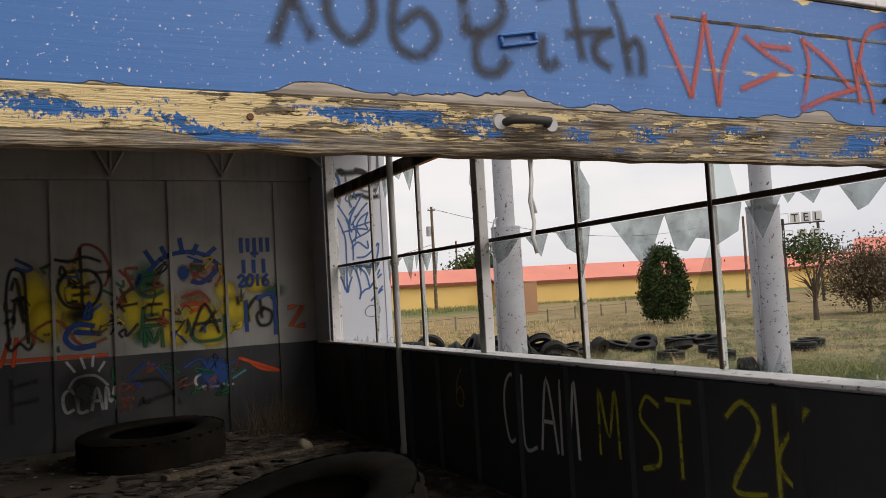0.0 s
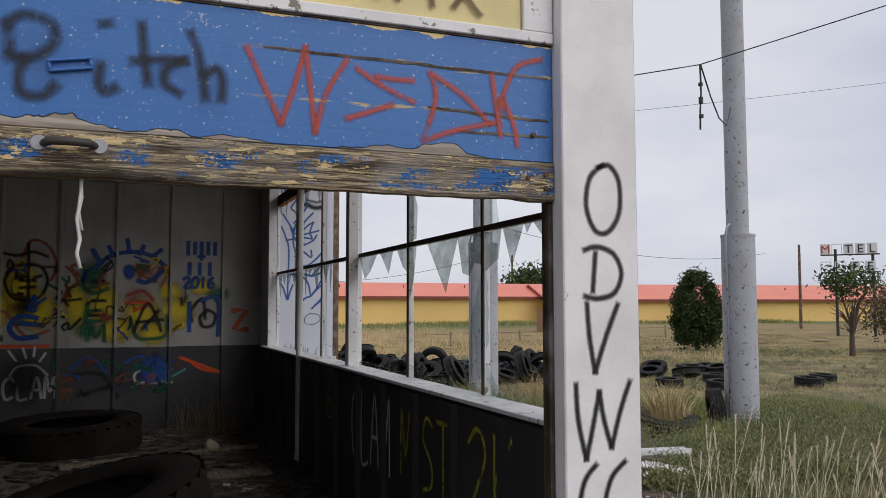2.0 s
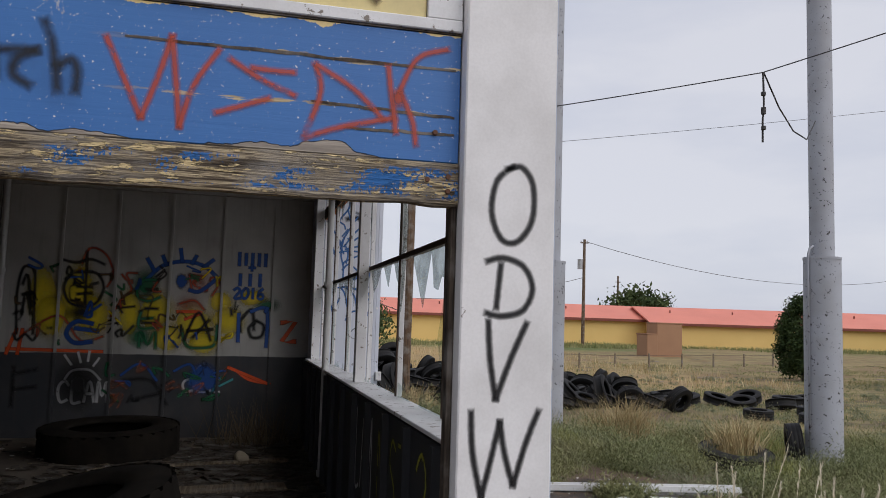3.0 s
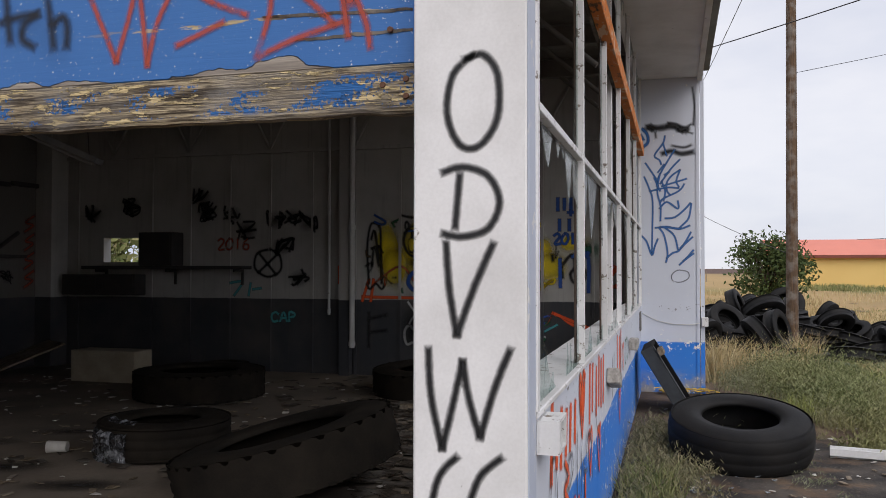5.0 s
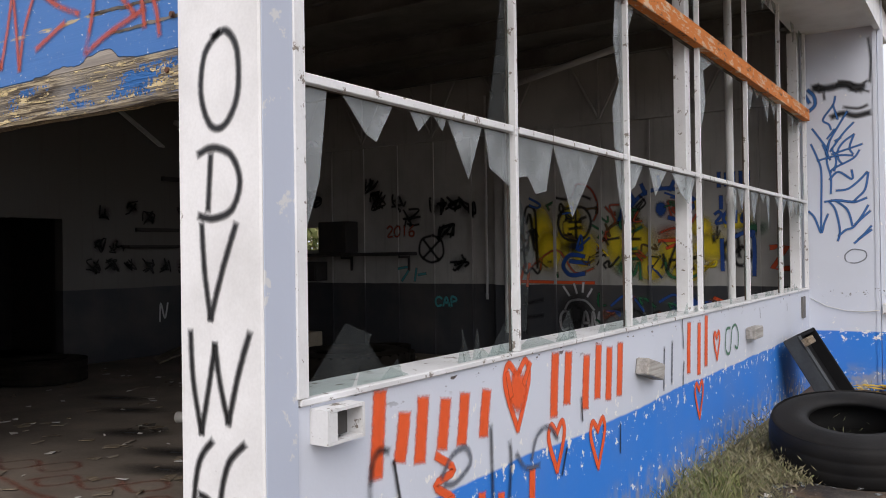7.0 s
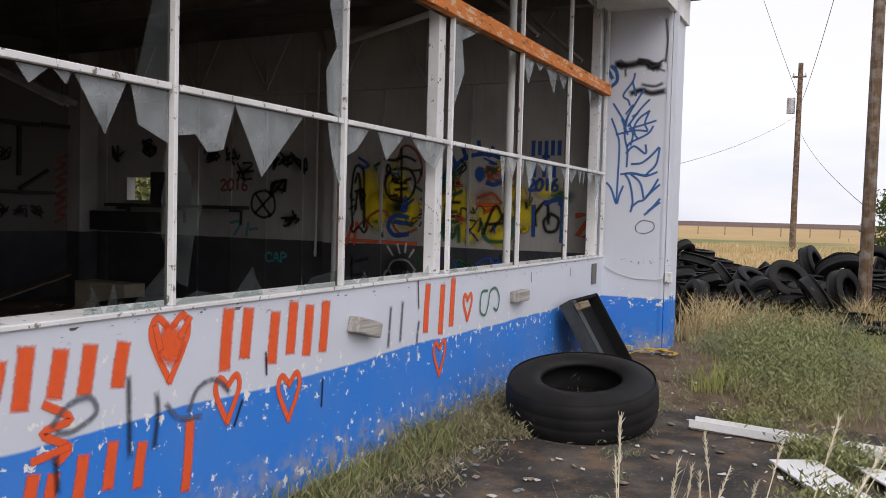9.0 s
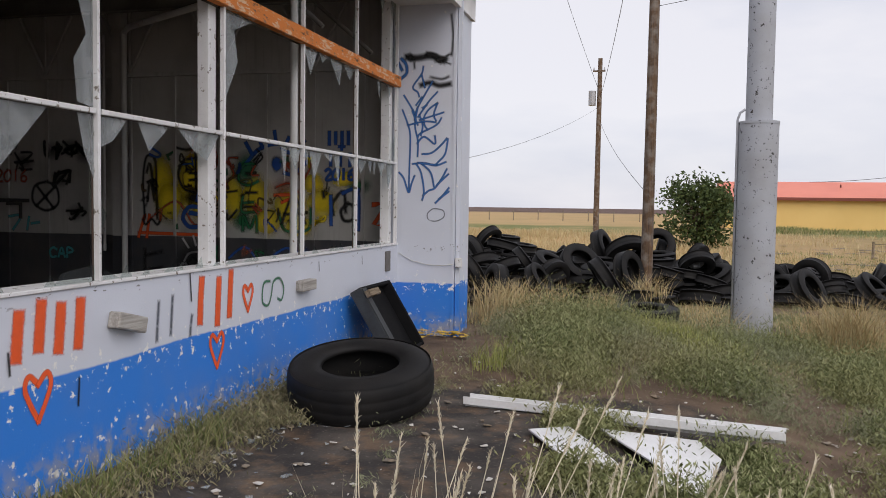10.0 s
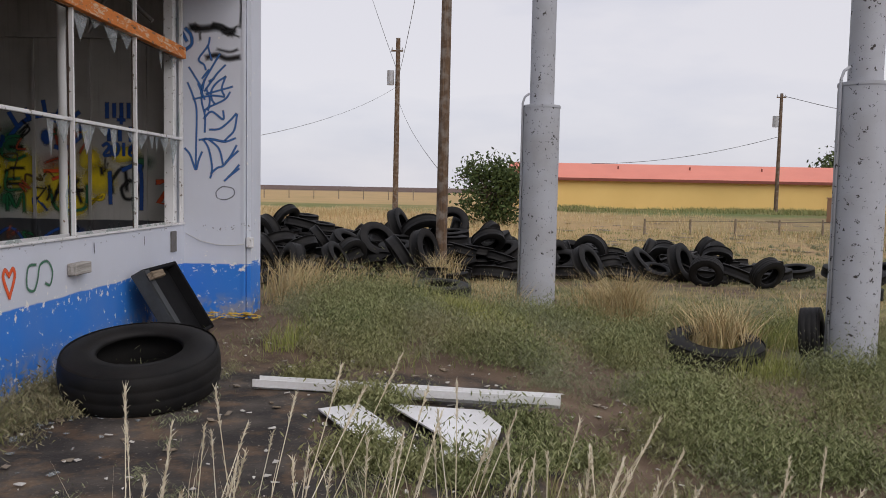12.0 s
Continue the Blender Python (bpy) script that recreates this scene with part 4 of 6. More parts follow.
for pane in (*lower[3:], *middle[4:], *upper[2:]):
    a = 0.02
    while a < 0.95:
        w = random.uniform(0.08, 0.26)
        if random.random() < 0.72:
            d = random.uniform(0.08, 0.32)
            shard(pane, [(a, 1), (min(1, a + w), 1), (min(0.99, a + w * random.uniform(0.3, 0.8)), 1 - d)])
        a += w + 0.02
    if random.random() < 0.7:
        h = random.uniform(0.3, 0.8)
        shard(pane, [(1, 0.0), (1, h), (0.93, h * 0.6), (0.95, h * 0.3)])
for pane in lower:
    a = 0.03
    while a < 0.95:
        w = random.uniform(0.04, 0.12)
        if random.random() < 0.35:
            shard(pane, [(a, 0), (min(1, a + w), 0), (min(0.99, a + w * random.random()), random.uniform(0.03, 0.09))])
        a += w

# ---- inside the workshop ----
for k in range(-8, 5):
    x = 0.49 + 0.71 * k
    if not -4.75 < x < -3.9:
        part("batten", box(bmesh.new(), x - 0.018, x + 0.018, Y_BACK - 0.03, Y_BACK - 0.001, 0, 3.39), m_inside, wall_back)
part("ledge", box(bmesh.new(), -5.6, 3.86, Y_BACK - 0.08, Y_BACK - 0.001, 3.395, 3.45), m_inside, wall_back)
for k in range(-4, 2):
    x = 1.2 + 1.42 * k
    bm = bmesh.new()
    tube(bm, (x - 0.45, Y_BACK - 0.04, 4.3), (x, Y_BACK - 0.04, 3.46), 0.022, seg=6)
    tube(bm, (x + 0.45, Y_BACK - 0.04, 4.3), (x, Y_BACK - 0.04, 3.46), 0.022, seg=6)
    tube(bm, (x, Y_BACK - 0.04, 4.34), (x, Y_BACK - 0.04, 3.46), 0.022, seg=6)
    part("brace", bm, m_inside, wall_back)

for i, y in enumerate((3.9, 5.6, 7.3, 9.0, 10.5)):
    joist = base("roof_beam", "dark painted steel roof beam under the ceiling", "beam", (-1, y, 4.1), "roof beams")
    bm = bmesh.new()
    box(bm, -5.7, 3.85, y - 0.06, y + 0.06, 4.33, 4.35)
    box(bm, -5.7, 3.85, y - 0.006, y + 0.006, 4.12, 4.33)
    box(bm, -5.7, 3.85, y - 0.06, y + 0.06, 4.10, 4.12)
    part("girder", bm, m_ceiling, joist)
    bm = bmesh.new()
    tube(bm, (3.0, y, 4.11), (3.76, y, 3.45), 0.025, seg=8)
    part("knee_brace", bm, m_ceiling, joist)


def upright(name, label, category, x, y, z0, z1, r, mat, elbow=None):
    t = base(name, label, category, (x, y, z0))
    bm = bmesh.new()
    tube(bm, (x, y, z0), (x, y, z1), r, seg=16)
    part("pipe", bm, mat, t)
    for z in (z0 + 0.06, (z0 + z1) * 0.5):
        bm = bmesh.new()
        tube(bm, (x, y, z - 0.03), (x, y, z + 0.03), r * 1.3, seg=16)
        part("coupling", bm, mat, t)
    if elbow:
        bm = bmesh.new()
        pathtube(bm, [(x, y, z1), (x + elbow[0] * 0.06, y + elbow[1] * 0.06, z1 + 0.05), (x + elbow[0], y + elbow[1], z1 + 0.06)], r, 12)
        part("elbow", bm, mat, t)
    return t


upright("pipe_stand", "white painted steel pipe standing from floor to ceiling beam", "pipe", 3.79, 8.24, 0.0, 4.10, 0.036, m_pipe)
upright("wall_pipe", "white vent pipe ending in a cap above the floor", "pipe", -0.20, 11.22, 0.42, 4.0, 0.042, m_pipe, (2.2, -1.2))
upright("wall_pipe", "thin white conduit along the wall", "pipe", -0.62, 11.34, 0.9, 4.0, 0.02, m_pipe)
solid("column", m_inside, "grey-white steel column against the panel wall", "column", "structure", 0.004, [(-0.42, -0.26, 11.24, 11.385, 0, 4.3)])
solid("column", m_inside, "thick off-white column in the workshop corner", "column", "structure", 0.004, [(-5.69, -5.38, 11.0, 11.385, 0, 4.3)])

counter = base("wall_shelf", "dark wall shelf under a small window", "shelf", (-3.4, 11.2, 1.64))
part("shelf_board", box(bmesh.new(), -4.84, -1.95, 11.05, 11.385, 1.585, 1.64), m_dark, counter, "", 0.004)
for x in (-4.6, -3.3, -2.1):
    bm = bmesh.new()
    box(bm, x - 0.015, x + 0.015, 11.10, 11.385, 1.54, 1.583)
    box(bm, x - 0.015, x + 0.015, 11.35, 11.385, 1.34, 1.54)
    part("bracket", bm, m_dark, counter)
sink = base("wall_cabinet", "dark metal cabinet fixed under the shelf", "cabinet", (-4.5, 11.2, 1.14))
part("body", box(bmesh.new(), -5.25, -3.86, 11.1, 11.385, 1.17, 1.50), m_dark, sink, "", 0.008)
for x in (-5.22, -4.53):
    part("cabinet_door", box(bmesh.new(), x, x + 0.63, 11.085, 11.098, 1.19, 1.48), m_dark, sink, "", 0.003)
black_box = base("black_box", "square black metal box standing on the shelf", "box", (-3.46, 11.2, 1.70))
part("case", box(bmesh.new(), -3.78, -3.16, 11.06, 11.38, 1.642, 2.17), m_dark, black_box, "", 0.012)
part("face", box(bmesh.new(), -3.74, -3.20, 11.05, 11.058, 1.68, 2.13), m_dark, black_box, "", 0.003)

side_shelf = base("wall_shelf", "dark shelf strip with struts on the dim side wall", "shelf", (-5.6, 9.6, 1.78))
part("shelf_board", box(bmesh.new(), -5.69, -5.50, 8.6, 10.62, 1.76, 1.81), m_dark, side_shelf, "", 0.003)
part("bracket", box(bmesh.new(), -5.69, -5.64, 10.01, 10.07, 2.05, 2.91), m_dark, side_shelf)
part("rail", box(bmesh.new(), -5.69, -5.63, 9.35, 10.40, 2.88, 2.95), m_dark, side_shelf)
part("rail", box(bmesh.new(), -5.69, -5.63, 10.46, 11.0, 2.91, 2.98), m_dark, side_shelf)
part("rail", box(bmesh.new(), -5.69, -5.63, 8.84, 9.66, 2.03, 2.09), m_dark, side_shelf)
bm = bmesh.new()
tube(bm, (-5.62, 10.02, 1.83), (-5.62, 10.55, 2.16), 0.035, seg=8)
part("strut", bm, m_dark, side_shelf)
tag = Tagger(wall_side, lambda a, b, n: (-5.7 + n, a, b))
rnd = random.Random(17)
for y, z in [(8.1 + q * 0.33, 1.47) for q in range(8)] + [(8.3, 2.3), (8.8, 2.4), (9.1, 2.25), (9.8, 2.4), (8.2, 1.8), (8.5, 1.8)]:
    tag.blob("soft_black", y, z, 0.14, 0.13)
    for _ in range(3):
        tag.stroke("black", 0.035, [(y + rnd.uniform(-0.13, 0.13), z + rnd.uniform(-0.13, 0.13)) for _ in range(4)])
for z in (1.4, 1.7, 2.0, 2.3):
    tag.stroke("red", 0.08, [(10.75, z - 0.12), (10.95, z), (10.78, z + 0.04), (10.98, z + 0.16)])
tag.stroke("white", 0.05, [(9.3, 0.55), (9.32, 0.85), (9.4, 0.6), (9.46, 0.85)])
tag.done()

fixture = base("strip_light", "unlit fluorescent fitting hanging askew from the ceiling", "light", (-3.0, 8.2, 3.15))
mt = pose(-3.0, 8.2, 3.15, 0, 24, 20)
part("housing", box(bmesh.new(), -0.65, 0.65, -0.14, 0.14, 0.0, 0.07, mt), m_galv, fixture)
for dy in (-0.06, 0.06):
    bm = bmesh.new()
    tube(bm, mt @ Vector((-0.6, dy, -0.03)), mt @ Vector((0.6, dy, -0.03)), 0.018, seg=8)
    part("lamp_tube", bm, m_pipe, fixture)
for dx, end in ((0.5, (-2.6, 8.3, 4.34)), (-0.5, (-3.6, 8.1, 4.34))):
    bm = bmesh.new()
    pathtube(bm, [mt @ Vector((dx, 0, 0.07)), end], 0.006, 5)
    part("chain", bm, m_dark, fixture)
slat = base("fallen_slat", "pale ceiling slat hanging down from a beam", "board", (-3.9, 7.4, 2.9))
bm = bmesh.new()
box(bm, -0.8, 0.8, -0.06, 0.06, -0.012, 0.012, pose(-3.9, 7.35, 3.55, 0, 38, 15))
part("board", bm, m_pipe, slat)
for x in (0.3, 3.4):
    rail = base("door_track", "galvanised overhead door track", "track", (x, 2.5, 2.4))
    bm = bmesh.new()
    pts = [(x, 2.42, 2.3), (x, 2.42, 3.2), (x, 2.55, 3.5), (x, 2.8, 3.62), (x, 6.0, 3.70)]
    for a, b in zip(pts, pts[1:]):
        tube(bm, a, b, 0.03, seg=6)
    part("channel", bm, m_galv, rail)
    bm = bmesh.new()
    tube(bm, (x, 5.9, 3.7), (x, 5.9, 4.34), 0.012, seg=6)
    part("hanger", bm, m_galv, rail)
rag = base("torn_strip", "pale frayed strip dangling from the door rail", "strip", (1.82, 2.29, 1.9))
bm = bmesh.new()
pathtube(bm, [(1.82, 2.29, 2.12), (1.825, 2.292, 2.04), (1.812, 2.288, 1.97), (1.824, 2.29, 1.90), (1.815, 2.29, 1.85), (1.828, 2.29, 1.80)], 0.007, 6)
pathtube(bm, [(1.826, 2.287, 2.11), (1.816, 2.29, 2.0), (1.83, 2.285, 1.93)], 0.005, 6)
part("fibre", bm, m_pipe, rag)


# ---- tyres ----
def tyre_mesh(name, R, W, r, seg, lugs=False, groove=0.03, rubber=m_rubber):
    """A tyre standing on its tread plane z = 0 as it lies flat: outer radius R, width W, bead radius r."""
    h = W / 2
    s = R - r
    prof = [(r, -0.36 * W), (r + 0.06 * s, -0.46 * W), (r + 0.35 * s, -h * 1.0), (r + 0.7 * s, -h * 0.98), (R - 0.09 * s, -h * 0.86), (R - 0.02 * s, -h * 0.74)]
    for g in (-0.40, -0.13, 0.13, 0.40):
        prof += [(R, (g - 0.05) * W), (R - groove * s, (g - 0.025) * W), (R - groove * s, (g + 0.025) * W), (R, (g + 0.05) * W)]
    prof += [(R - 0.02 * s, h * 0.74), (R - 0.09 * s, h * 0.86), (r + 0.7 * s, h * 0.98), (r + 0.35 * s, h), (r + 0.06 * s, 0.46 * W), (r, 0.36 * W),
             (r + 0.1 * s, 0.33 * W), (r + 0.6 * s, 0.40 * W), (R - 0.14 * s, 0.30 * W), (R - 0.12 * s, -0.30 * W), (r + 0.6 * s, -0.40 * W), (r + 0.1 * s, -0.33 * W)]
    if seg < 30:
        keep = [i for i in range(len(prof)) if not 6 <= i < 22 or i in (7, 12, 15, 20)]
        prof = [prof[i] for i in keep]
    n = len(prof)
    bands = {"tread": [], "sidewall": [], "sidewall_under": []}
    for j in range(n):
        (q0, z0), (q1, z1) = prof[j], prof[(j + 1) % n]
        outer = abs(z0 + z1) > 0.72 * W * 0.98 and max(q0, q1) < R - 0.05 * s or max(q0, q1) <= r + 0.1 * s
        bands["tread" if not outer else "sidewall" if z0 + z1 > 0 else "sidewall_under"].append(j)
    meshes = []
    for band, rows in bands.items():
        verts, faces = [], []
        for j in rows:
            for q, z in (prof[j], prof[(j + 1) % n]):
                for i in range(seg):
                    a = 2 * math.pi * i / seg
                    k = q * (1 - (0.025 if lugs and i % 2 and q > R - 0.03 * s else 0))
                    verts.append((k * math.cos(a), k * math.sin(a), z + h))
            o = len(verts) - 2 * seg
            faces += [(o + i, o + (i + 1) % seg, o + seg + (i + 1) % seg, o + seg + i) for i in range(seg)]
        bm = bmesh.new()
        vs = [bm.verts.new(v) for v in verts]
        for f in faces:
            bm.faces.new([vs[i] for i in f]).smooth = True
        bmesh.ops.remove_doubles(bm, verts=bm.verts[:], dist=0.0002)
        me = bpy.data.meshes.new(band)
        bm.to_mesh(me)
        bm.free()
        me.materials.append(rubber)
        meshes.append(me)
    return meshes


def tyre(meshes, m, label, group=""):
    """The tread is the thing; its two sidewalls are parts."""
    ob = new("tyre", meshes[0])
    ob.matrix_basis = m
    for me in meshes[1:]:
        new("sidewall", me).parent = ob
    return tagged(ob, label, "tyre", group)


t_truck = tyre_mesh("truck_tyre", 0.56, 0.31, 0.30, 72)
t_wide = tyre_mesh("wide_truck_tyre", 0.575, 0.33, 0.300, 96, False, 0.010)
for vert in [v for me in t_wide for v in me.vertices]:
    r, z = math.hypot(vert.co.x, vert.co.y), vert.co.z - 0.165
    if r > 0.45:
        k = min(1.0, abs(z) / 0.165) ** 3
        q = 1 - 0.07 * k * (r - 0.45) / 0.15
        vert.co.x, vert.co.y = vert.co.x * q, vert.co.y * q
t_tractor = tyre_mesh("tractor_tyre", 0.80, 0.36, 0.46, 64, True, 0.03, m_dusty_rubber)
t_floor = tyre_mesh("floor_tyre", 0.56, 0.31, 0.30, 64, False, 0.03, m_dusty_rubber)
t_small = tyre_mesh("small_tyre", 0.36, 0.24, 0.20, 40, False, 0.03, m_dusty_rubber)
t_car = [tyre_mesh("car_tyre", R, W, r, 26) for R, W, r in ((0.36, 0.22, 0.20), (0.41, 0.25, 0.22), (0.46, 0.27, 0.26), (0.53, 0.29, 0.29))]
t_mid = tyre_mesh("mid_tyre", 0.36, 0.24, 0.20, 40)
tyre(t_wide, pose(4.94, 7.04, 0.085, 11, 1, 0), "large black truck tyre lying flat on the asphalt beside the wall")
tyre(t_tractor, pose(1.45, 10.0, 0.0, 2, -2, 10), "big dark tractor tyre lying on the workshop floor")
tyre(t_tractor, pose(1.82, 5.1, 0.12, 3, -14, 0), "worn tractor tyre lying tilted on the workshop floor")
tyre(t_floor, pose(0.12, 6.08, 0.0, 0, 0, 12), "dark truck tyre partly wrapped in shiny plastic sheet")
tyre(t_tractor, pose(-1.3, 8.9, 0.0, 0, 0, 12), "dark tyre lying deep inside the workshop")
tyre(t_small, pose(-1.4, 9.9, 0.0, 0, 0, 12), "small dark tyre on the workshop floor")
tyre(t_small, pose(-1.9, 10.5, 0.0, 0, 0, 12), "small dark tyre on the workshop floor")
tyre(t_floor, pose(-4.6, 6.6, 0.0, 0, 0, 40), "dark tyre lying near the doorway")
tag = Tagger(bpy.data.objects["floor"], lambda a, b, n: (a, b, n))
for q in range(7):
    cx, cy = -0.9 + 0.35 * q, 3.9 + 0.12 * (q % 3)
    tag.stroke("floor_red", 0.08, [(cx - 0.2, cy - 0.1), (cx - 0.05, cy + 0.14), (cx + 0.15, cy + 0.05), (cx + 0.05, cy - 0.14), (cx - 0.15, cy - 0.08)])
tag.stroke("floor_red", 0.09, [(-1.2, 3.7), (-0.4, 3.75), (0.4, 3.62), (1.1, 3.75)])
for cx, cy in ((-0.8, 5.2), (0.2, 4.9), (-1.8, 5.9), (-2.6, 6.3), (0.6, 4.5), (-1.2, 6.6)):
    tag.blob("soft_black", cx, cy, 0.55, 0.22, 0.3)
tag.done()
wrap = base("plastic_wrap", "crumpled shiny grey plastic draped on a tyre", "plastic sheet", (-0.3, 5.7, 0.0))
k = Mat("shiny_plastic", 0.10, 0, 1.0)
k.colour(k.mix(k.step(k.noise(11, 4), 0.5, 0.62), (0.03, 0.031, 0.034), (0.26, 0.27, 0.29))).bump(k.noise(1.0, 4, 0.55, k.place((16, 16, 3), True)), 1.0, 0.06)
bm = bmesh.new()
bmesh.ops.create_grid(bm, x_segments=24, y_segments=16, size=1)
for v in bm.verts:
    a, b = v.co.x, v.co.y
    ang = 4.2 + a * 0.55
    rr = 0.585 + 0.03 * noise.noise((a * 4, b * 4, 0)) - max(0, b - 0.4) * 0.3
    v.co = (0.12 + rr * math.cos(ang), 6.08 + rr * math.sin(ang), min(0.33, 0.17 + b * 0.17) + 0.012 * noise.noise((a * 7, b * 7, 2)))
part("sheet", bm, k.m, wrap)

# leaning things behind the outdoor tyre
m_plastic = worn("black_plastic", (0.006, 0.006, 0.007), (0.014, 0.014, 0.014), 0.8, 5, 60, spec=0.12)
m_grey_edge = worn("grey_metal_edge", (0.055, 0.06, 0.064), (0.025, 0.025, 0.025), 0.6, 6, 50, spec=0.2)
lid = base("black_case", "open black case with a grey metal edge leaning on the wall", "case", (4.5, 9.5, 0.0))
ml = pose(4.60, 9.5, 0.03, 0, -31, 0)
part("back_panel", box(bmesh.new(), -0.12, -0.09, -0.44, 0.43, 0.0, 0.84, ml), m_plastic, lid, "", 0.006)
part("end_panel", box(bmesh.new(), -0.12, 0.02, -0.475, -0.442, 0.0, 0.84, ml), m_grey_edge, lid, "grey scratched metal edge", 0.008)
part("end_panel", box(bmesh.new(), -0.12, 0.03, 0.432, 0.465, 0.0, 0.84, ml), m_plastic, lid, "", 0.01)
part("rim", box(bmesh.new(), -0.088, 0.02, -0.44, 0.43, 0.80, 0.84, ml), m_plastic, lid, "", 0.01)
part("rim", box(bmesh.new(), -0.088, 0.02, -0.44, 0.43, 0.0, 0.04, ml), m_plastic, lid, "", 0.01)
part("flange", box(bmesh.new(), 0.022, 0.034, -0.475, -0.36, 0.06, 0.82, ml), m_grey_edge, lid, "", 0.003)
block = base("timber_block", "short pale timber offcut lying on a black case", "block", (4.2, 9.2, 0.68))
part("offcut", box(bmesh.new(), 0.036, 0.10, -0.50, -0.20, 0.70, 0.775, ml), m_plank, block, "", 0.006)


def heap_height(x, y):
    """How high the tyre heap stands over the yard."""
    def hill(cx, cy, rx, ry, h):
        q = ((x - cx) / rx) ** 2 + ((y - cy) / ry) ** 2
        return h * max(0.0, 1 - q)
    return max(hill(4.3, 19.7, 3.6, 3.1, 0.95), hill(6.2, 21.8, 3.8, 3.6, 1.1), hill(0.2, 25.5, 4.6, 3.2, 0.95), hill(2.6, 26.5, 1.3, 1.4, 1.35), hill(10.5, 22.6, 5.2, 3.4, 0.46), hill(13.9, 20.9, 1.7, 1.7, 0.52), hill(16.6, 20.6, 2.4, 1.5, 0.3), hill(20.0, 21.0, 1.8, 1.2, 0.2), hill(12.3, 20.6, 1.4, 1.2, 0.4), hill(-3.0, 23.0, 4.0, 3.0, 1.0))


bm = bmesh.new()
wheel_prof = ((0.205, 0.20), (0.215, 0.215), (0.19, 0.205), (0.175, 0.14), (0.10, 0.13), (0.07, 0.155), (0.03, 0.155))
wheel_rings = [[bm.verts.new((r * math.cos(a), r * math.sin(a), z)) for a in [2 * math.pi * i / 24 for i in range(24)]] for r, z in wheel_prof]
for a, b in zip(wheel_rings, wheel_rings[1:]):
    for i in range(24):
        bm.faces.new((a[i], a[(i + 1) % 24], b[(i + 1) % 24], b[i]))
bm.faces.new(wheel_rings[-1])
wheel_mesh = bpy.data.meshes.new("rim")
bm.to_mesh(wheel_mesh)
bm.free()
wheel_mesh.materials.append(m_galv)
random.seed(11)
spots = []
for j in range(26):
    for i in range(52):
        x, y = -5.6 + i * 0.64 + random.uniform(-0.26, 0.26), 17.2 + j * 0.64 + random.uniform(-0.26, 0.26)
        h = heap_height(x, y)
        if h > 0.05 and (x < 14.6 or random.random() < 0.4) and math.hypot(x - 6.9, y - 19.6) > 0.5:
            spots.append((y + abs(x - 8) * 0.15, x, y, h))
spots.sort()
rest_bm_v, rest_bm_f = [], []
LABELS = ("old black car tyre lying in a dumped heap", "dusty black tyre tilted on other dumped tyres", "black tyre standing on edge in the heap")
made = 0
for key, x, y, h in spots:
    g = ground_z(x, y)
    levels = max(1, int(h / 0.24))
    for lv in range(levels):
        if lv < levels - 2 and made > 150:
            continue
        top = lv == levels - 1
        me = random.choice(t_car[:3] if random.random() < 0.7 else t_car)
        kind = random.random()
        tilt = random.gauss(0, 12) if not top else (random.gauss(0, 20) if kind < 0.90 else random.uniform(50, 80))
        W = 0.26
        lift = g - 0.03 + lv * 0.225 + (0.34 * abs(math.sin(radians(tilt))) if top else 0.0)
        turn = random.uniform(0, 360)
        m = Matrix.Translation((x, y, lift)) @ pose(0, 0, 0, 0, 0, turn) @ pose(0, 0, W / 2, tilt, random.gauss(0, 6), 0) @ Matrix.Translation((0, 0, -W / 2))
        if made < 290:
            one = tyre(me, m, LABELS[2] if abs(tilt) > 50 else LABELS[1] if lv else LABELS[0], "tyres in the dumped heap")
            if top and made % 13 == 4:
                wheel = new("rim", wheel_mesh)
                wheel.parent = one
                tagged(wheel, "dull pale steel wheel rim")
            made += 1
        else:
            for band in me:
                o = len(rest_bm_v)
                rest_bm_v += [tuple(m @ v.co) for v in band.vertices]
                rest_bm_f += [tuple(o + q for q in p.vertices) for p in band.polygons]
me = bpy.data.meshes.new("tyre_heap")
me.from_pydata(rest_bm_v, [], rest_bm_f)
me.materials.append(m_rubber)
for p in me.polygons:
    p.use_smooth = True
tagged(new("tyre_heap", me), "long heap of dumped black tyres across the yard", "tyre heap", "", "stuff")
for x, y, tx, tz, me, text in ((7.0, 15.9, 4, 20, t_truck, "black truck tyre lying flat in the grass"), (11.63, 11.02, 84, 60, t_mid, "black tyre standing against a grey pole"), (10.35, 10.72, 9, 0, t_truck, "old tyre half buried in dry grass"),
                              (15.3, 17.3, 3, 0, t_mid, "black tyre lying flat in the yard"), (17.2, 17.8, 2, 0, t_mid, "black tyre lying flat in the yard"), (16.2, 16.4, 4, 0, t_mid, "black tyre lying flat in the yard"), (18.6, 15.9, 3, 0, t_mid, "black tyre lying flat in the yard"),
                              (20.0, 16.8, 3, 0, t_mid, "black tyre lying flat in the yard"), (13.9, 18.6, 62, 200, t_mid, "tyre propped up at the edge of the heap"), (12.7, 18.9, 62, 160, t_mid, "tyre propped up at the edge of the heap")):
    g = ground_z(x, y)
    half = 0.36 if me is t_mid else 0.56
    m = Matrix.Translation((x, y, g + (half - 0.04 if tx > 50 else 0.02 if "buried" in text else 0.02))) @ pose(0, 0, 0, 0, 0, tz) @ pose(0, 0, 0, tx, 0, 0) @ Matrix.Translation((0, 0, -0.12 if tx > 50 else 0))
    tyre(me, m, text)

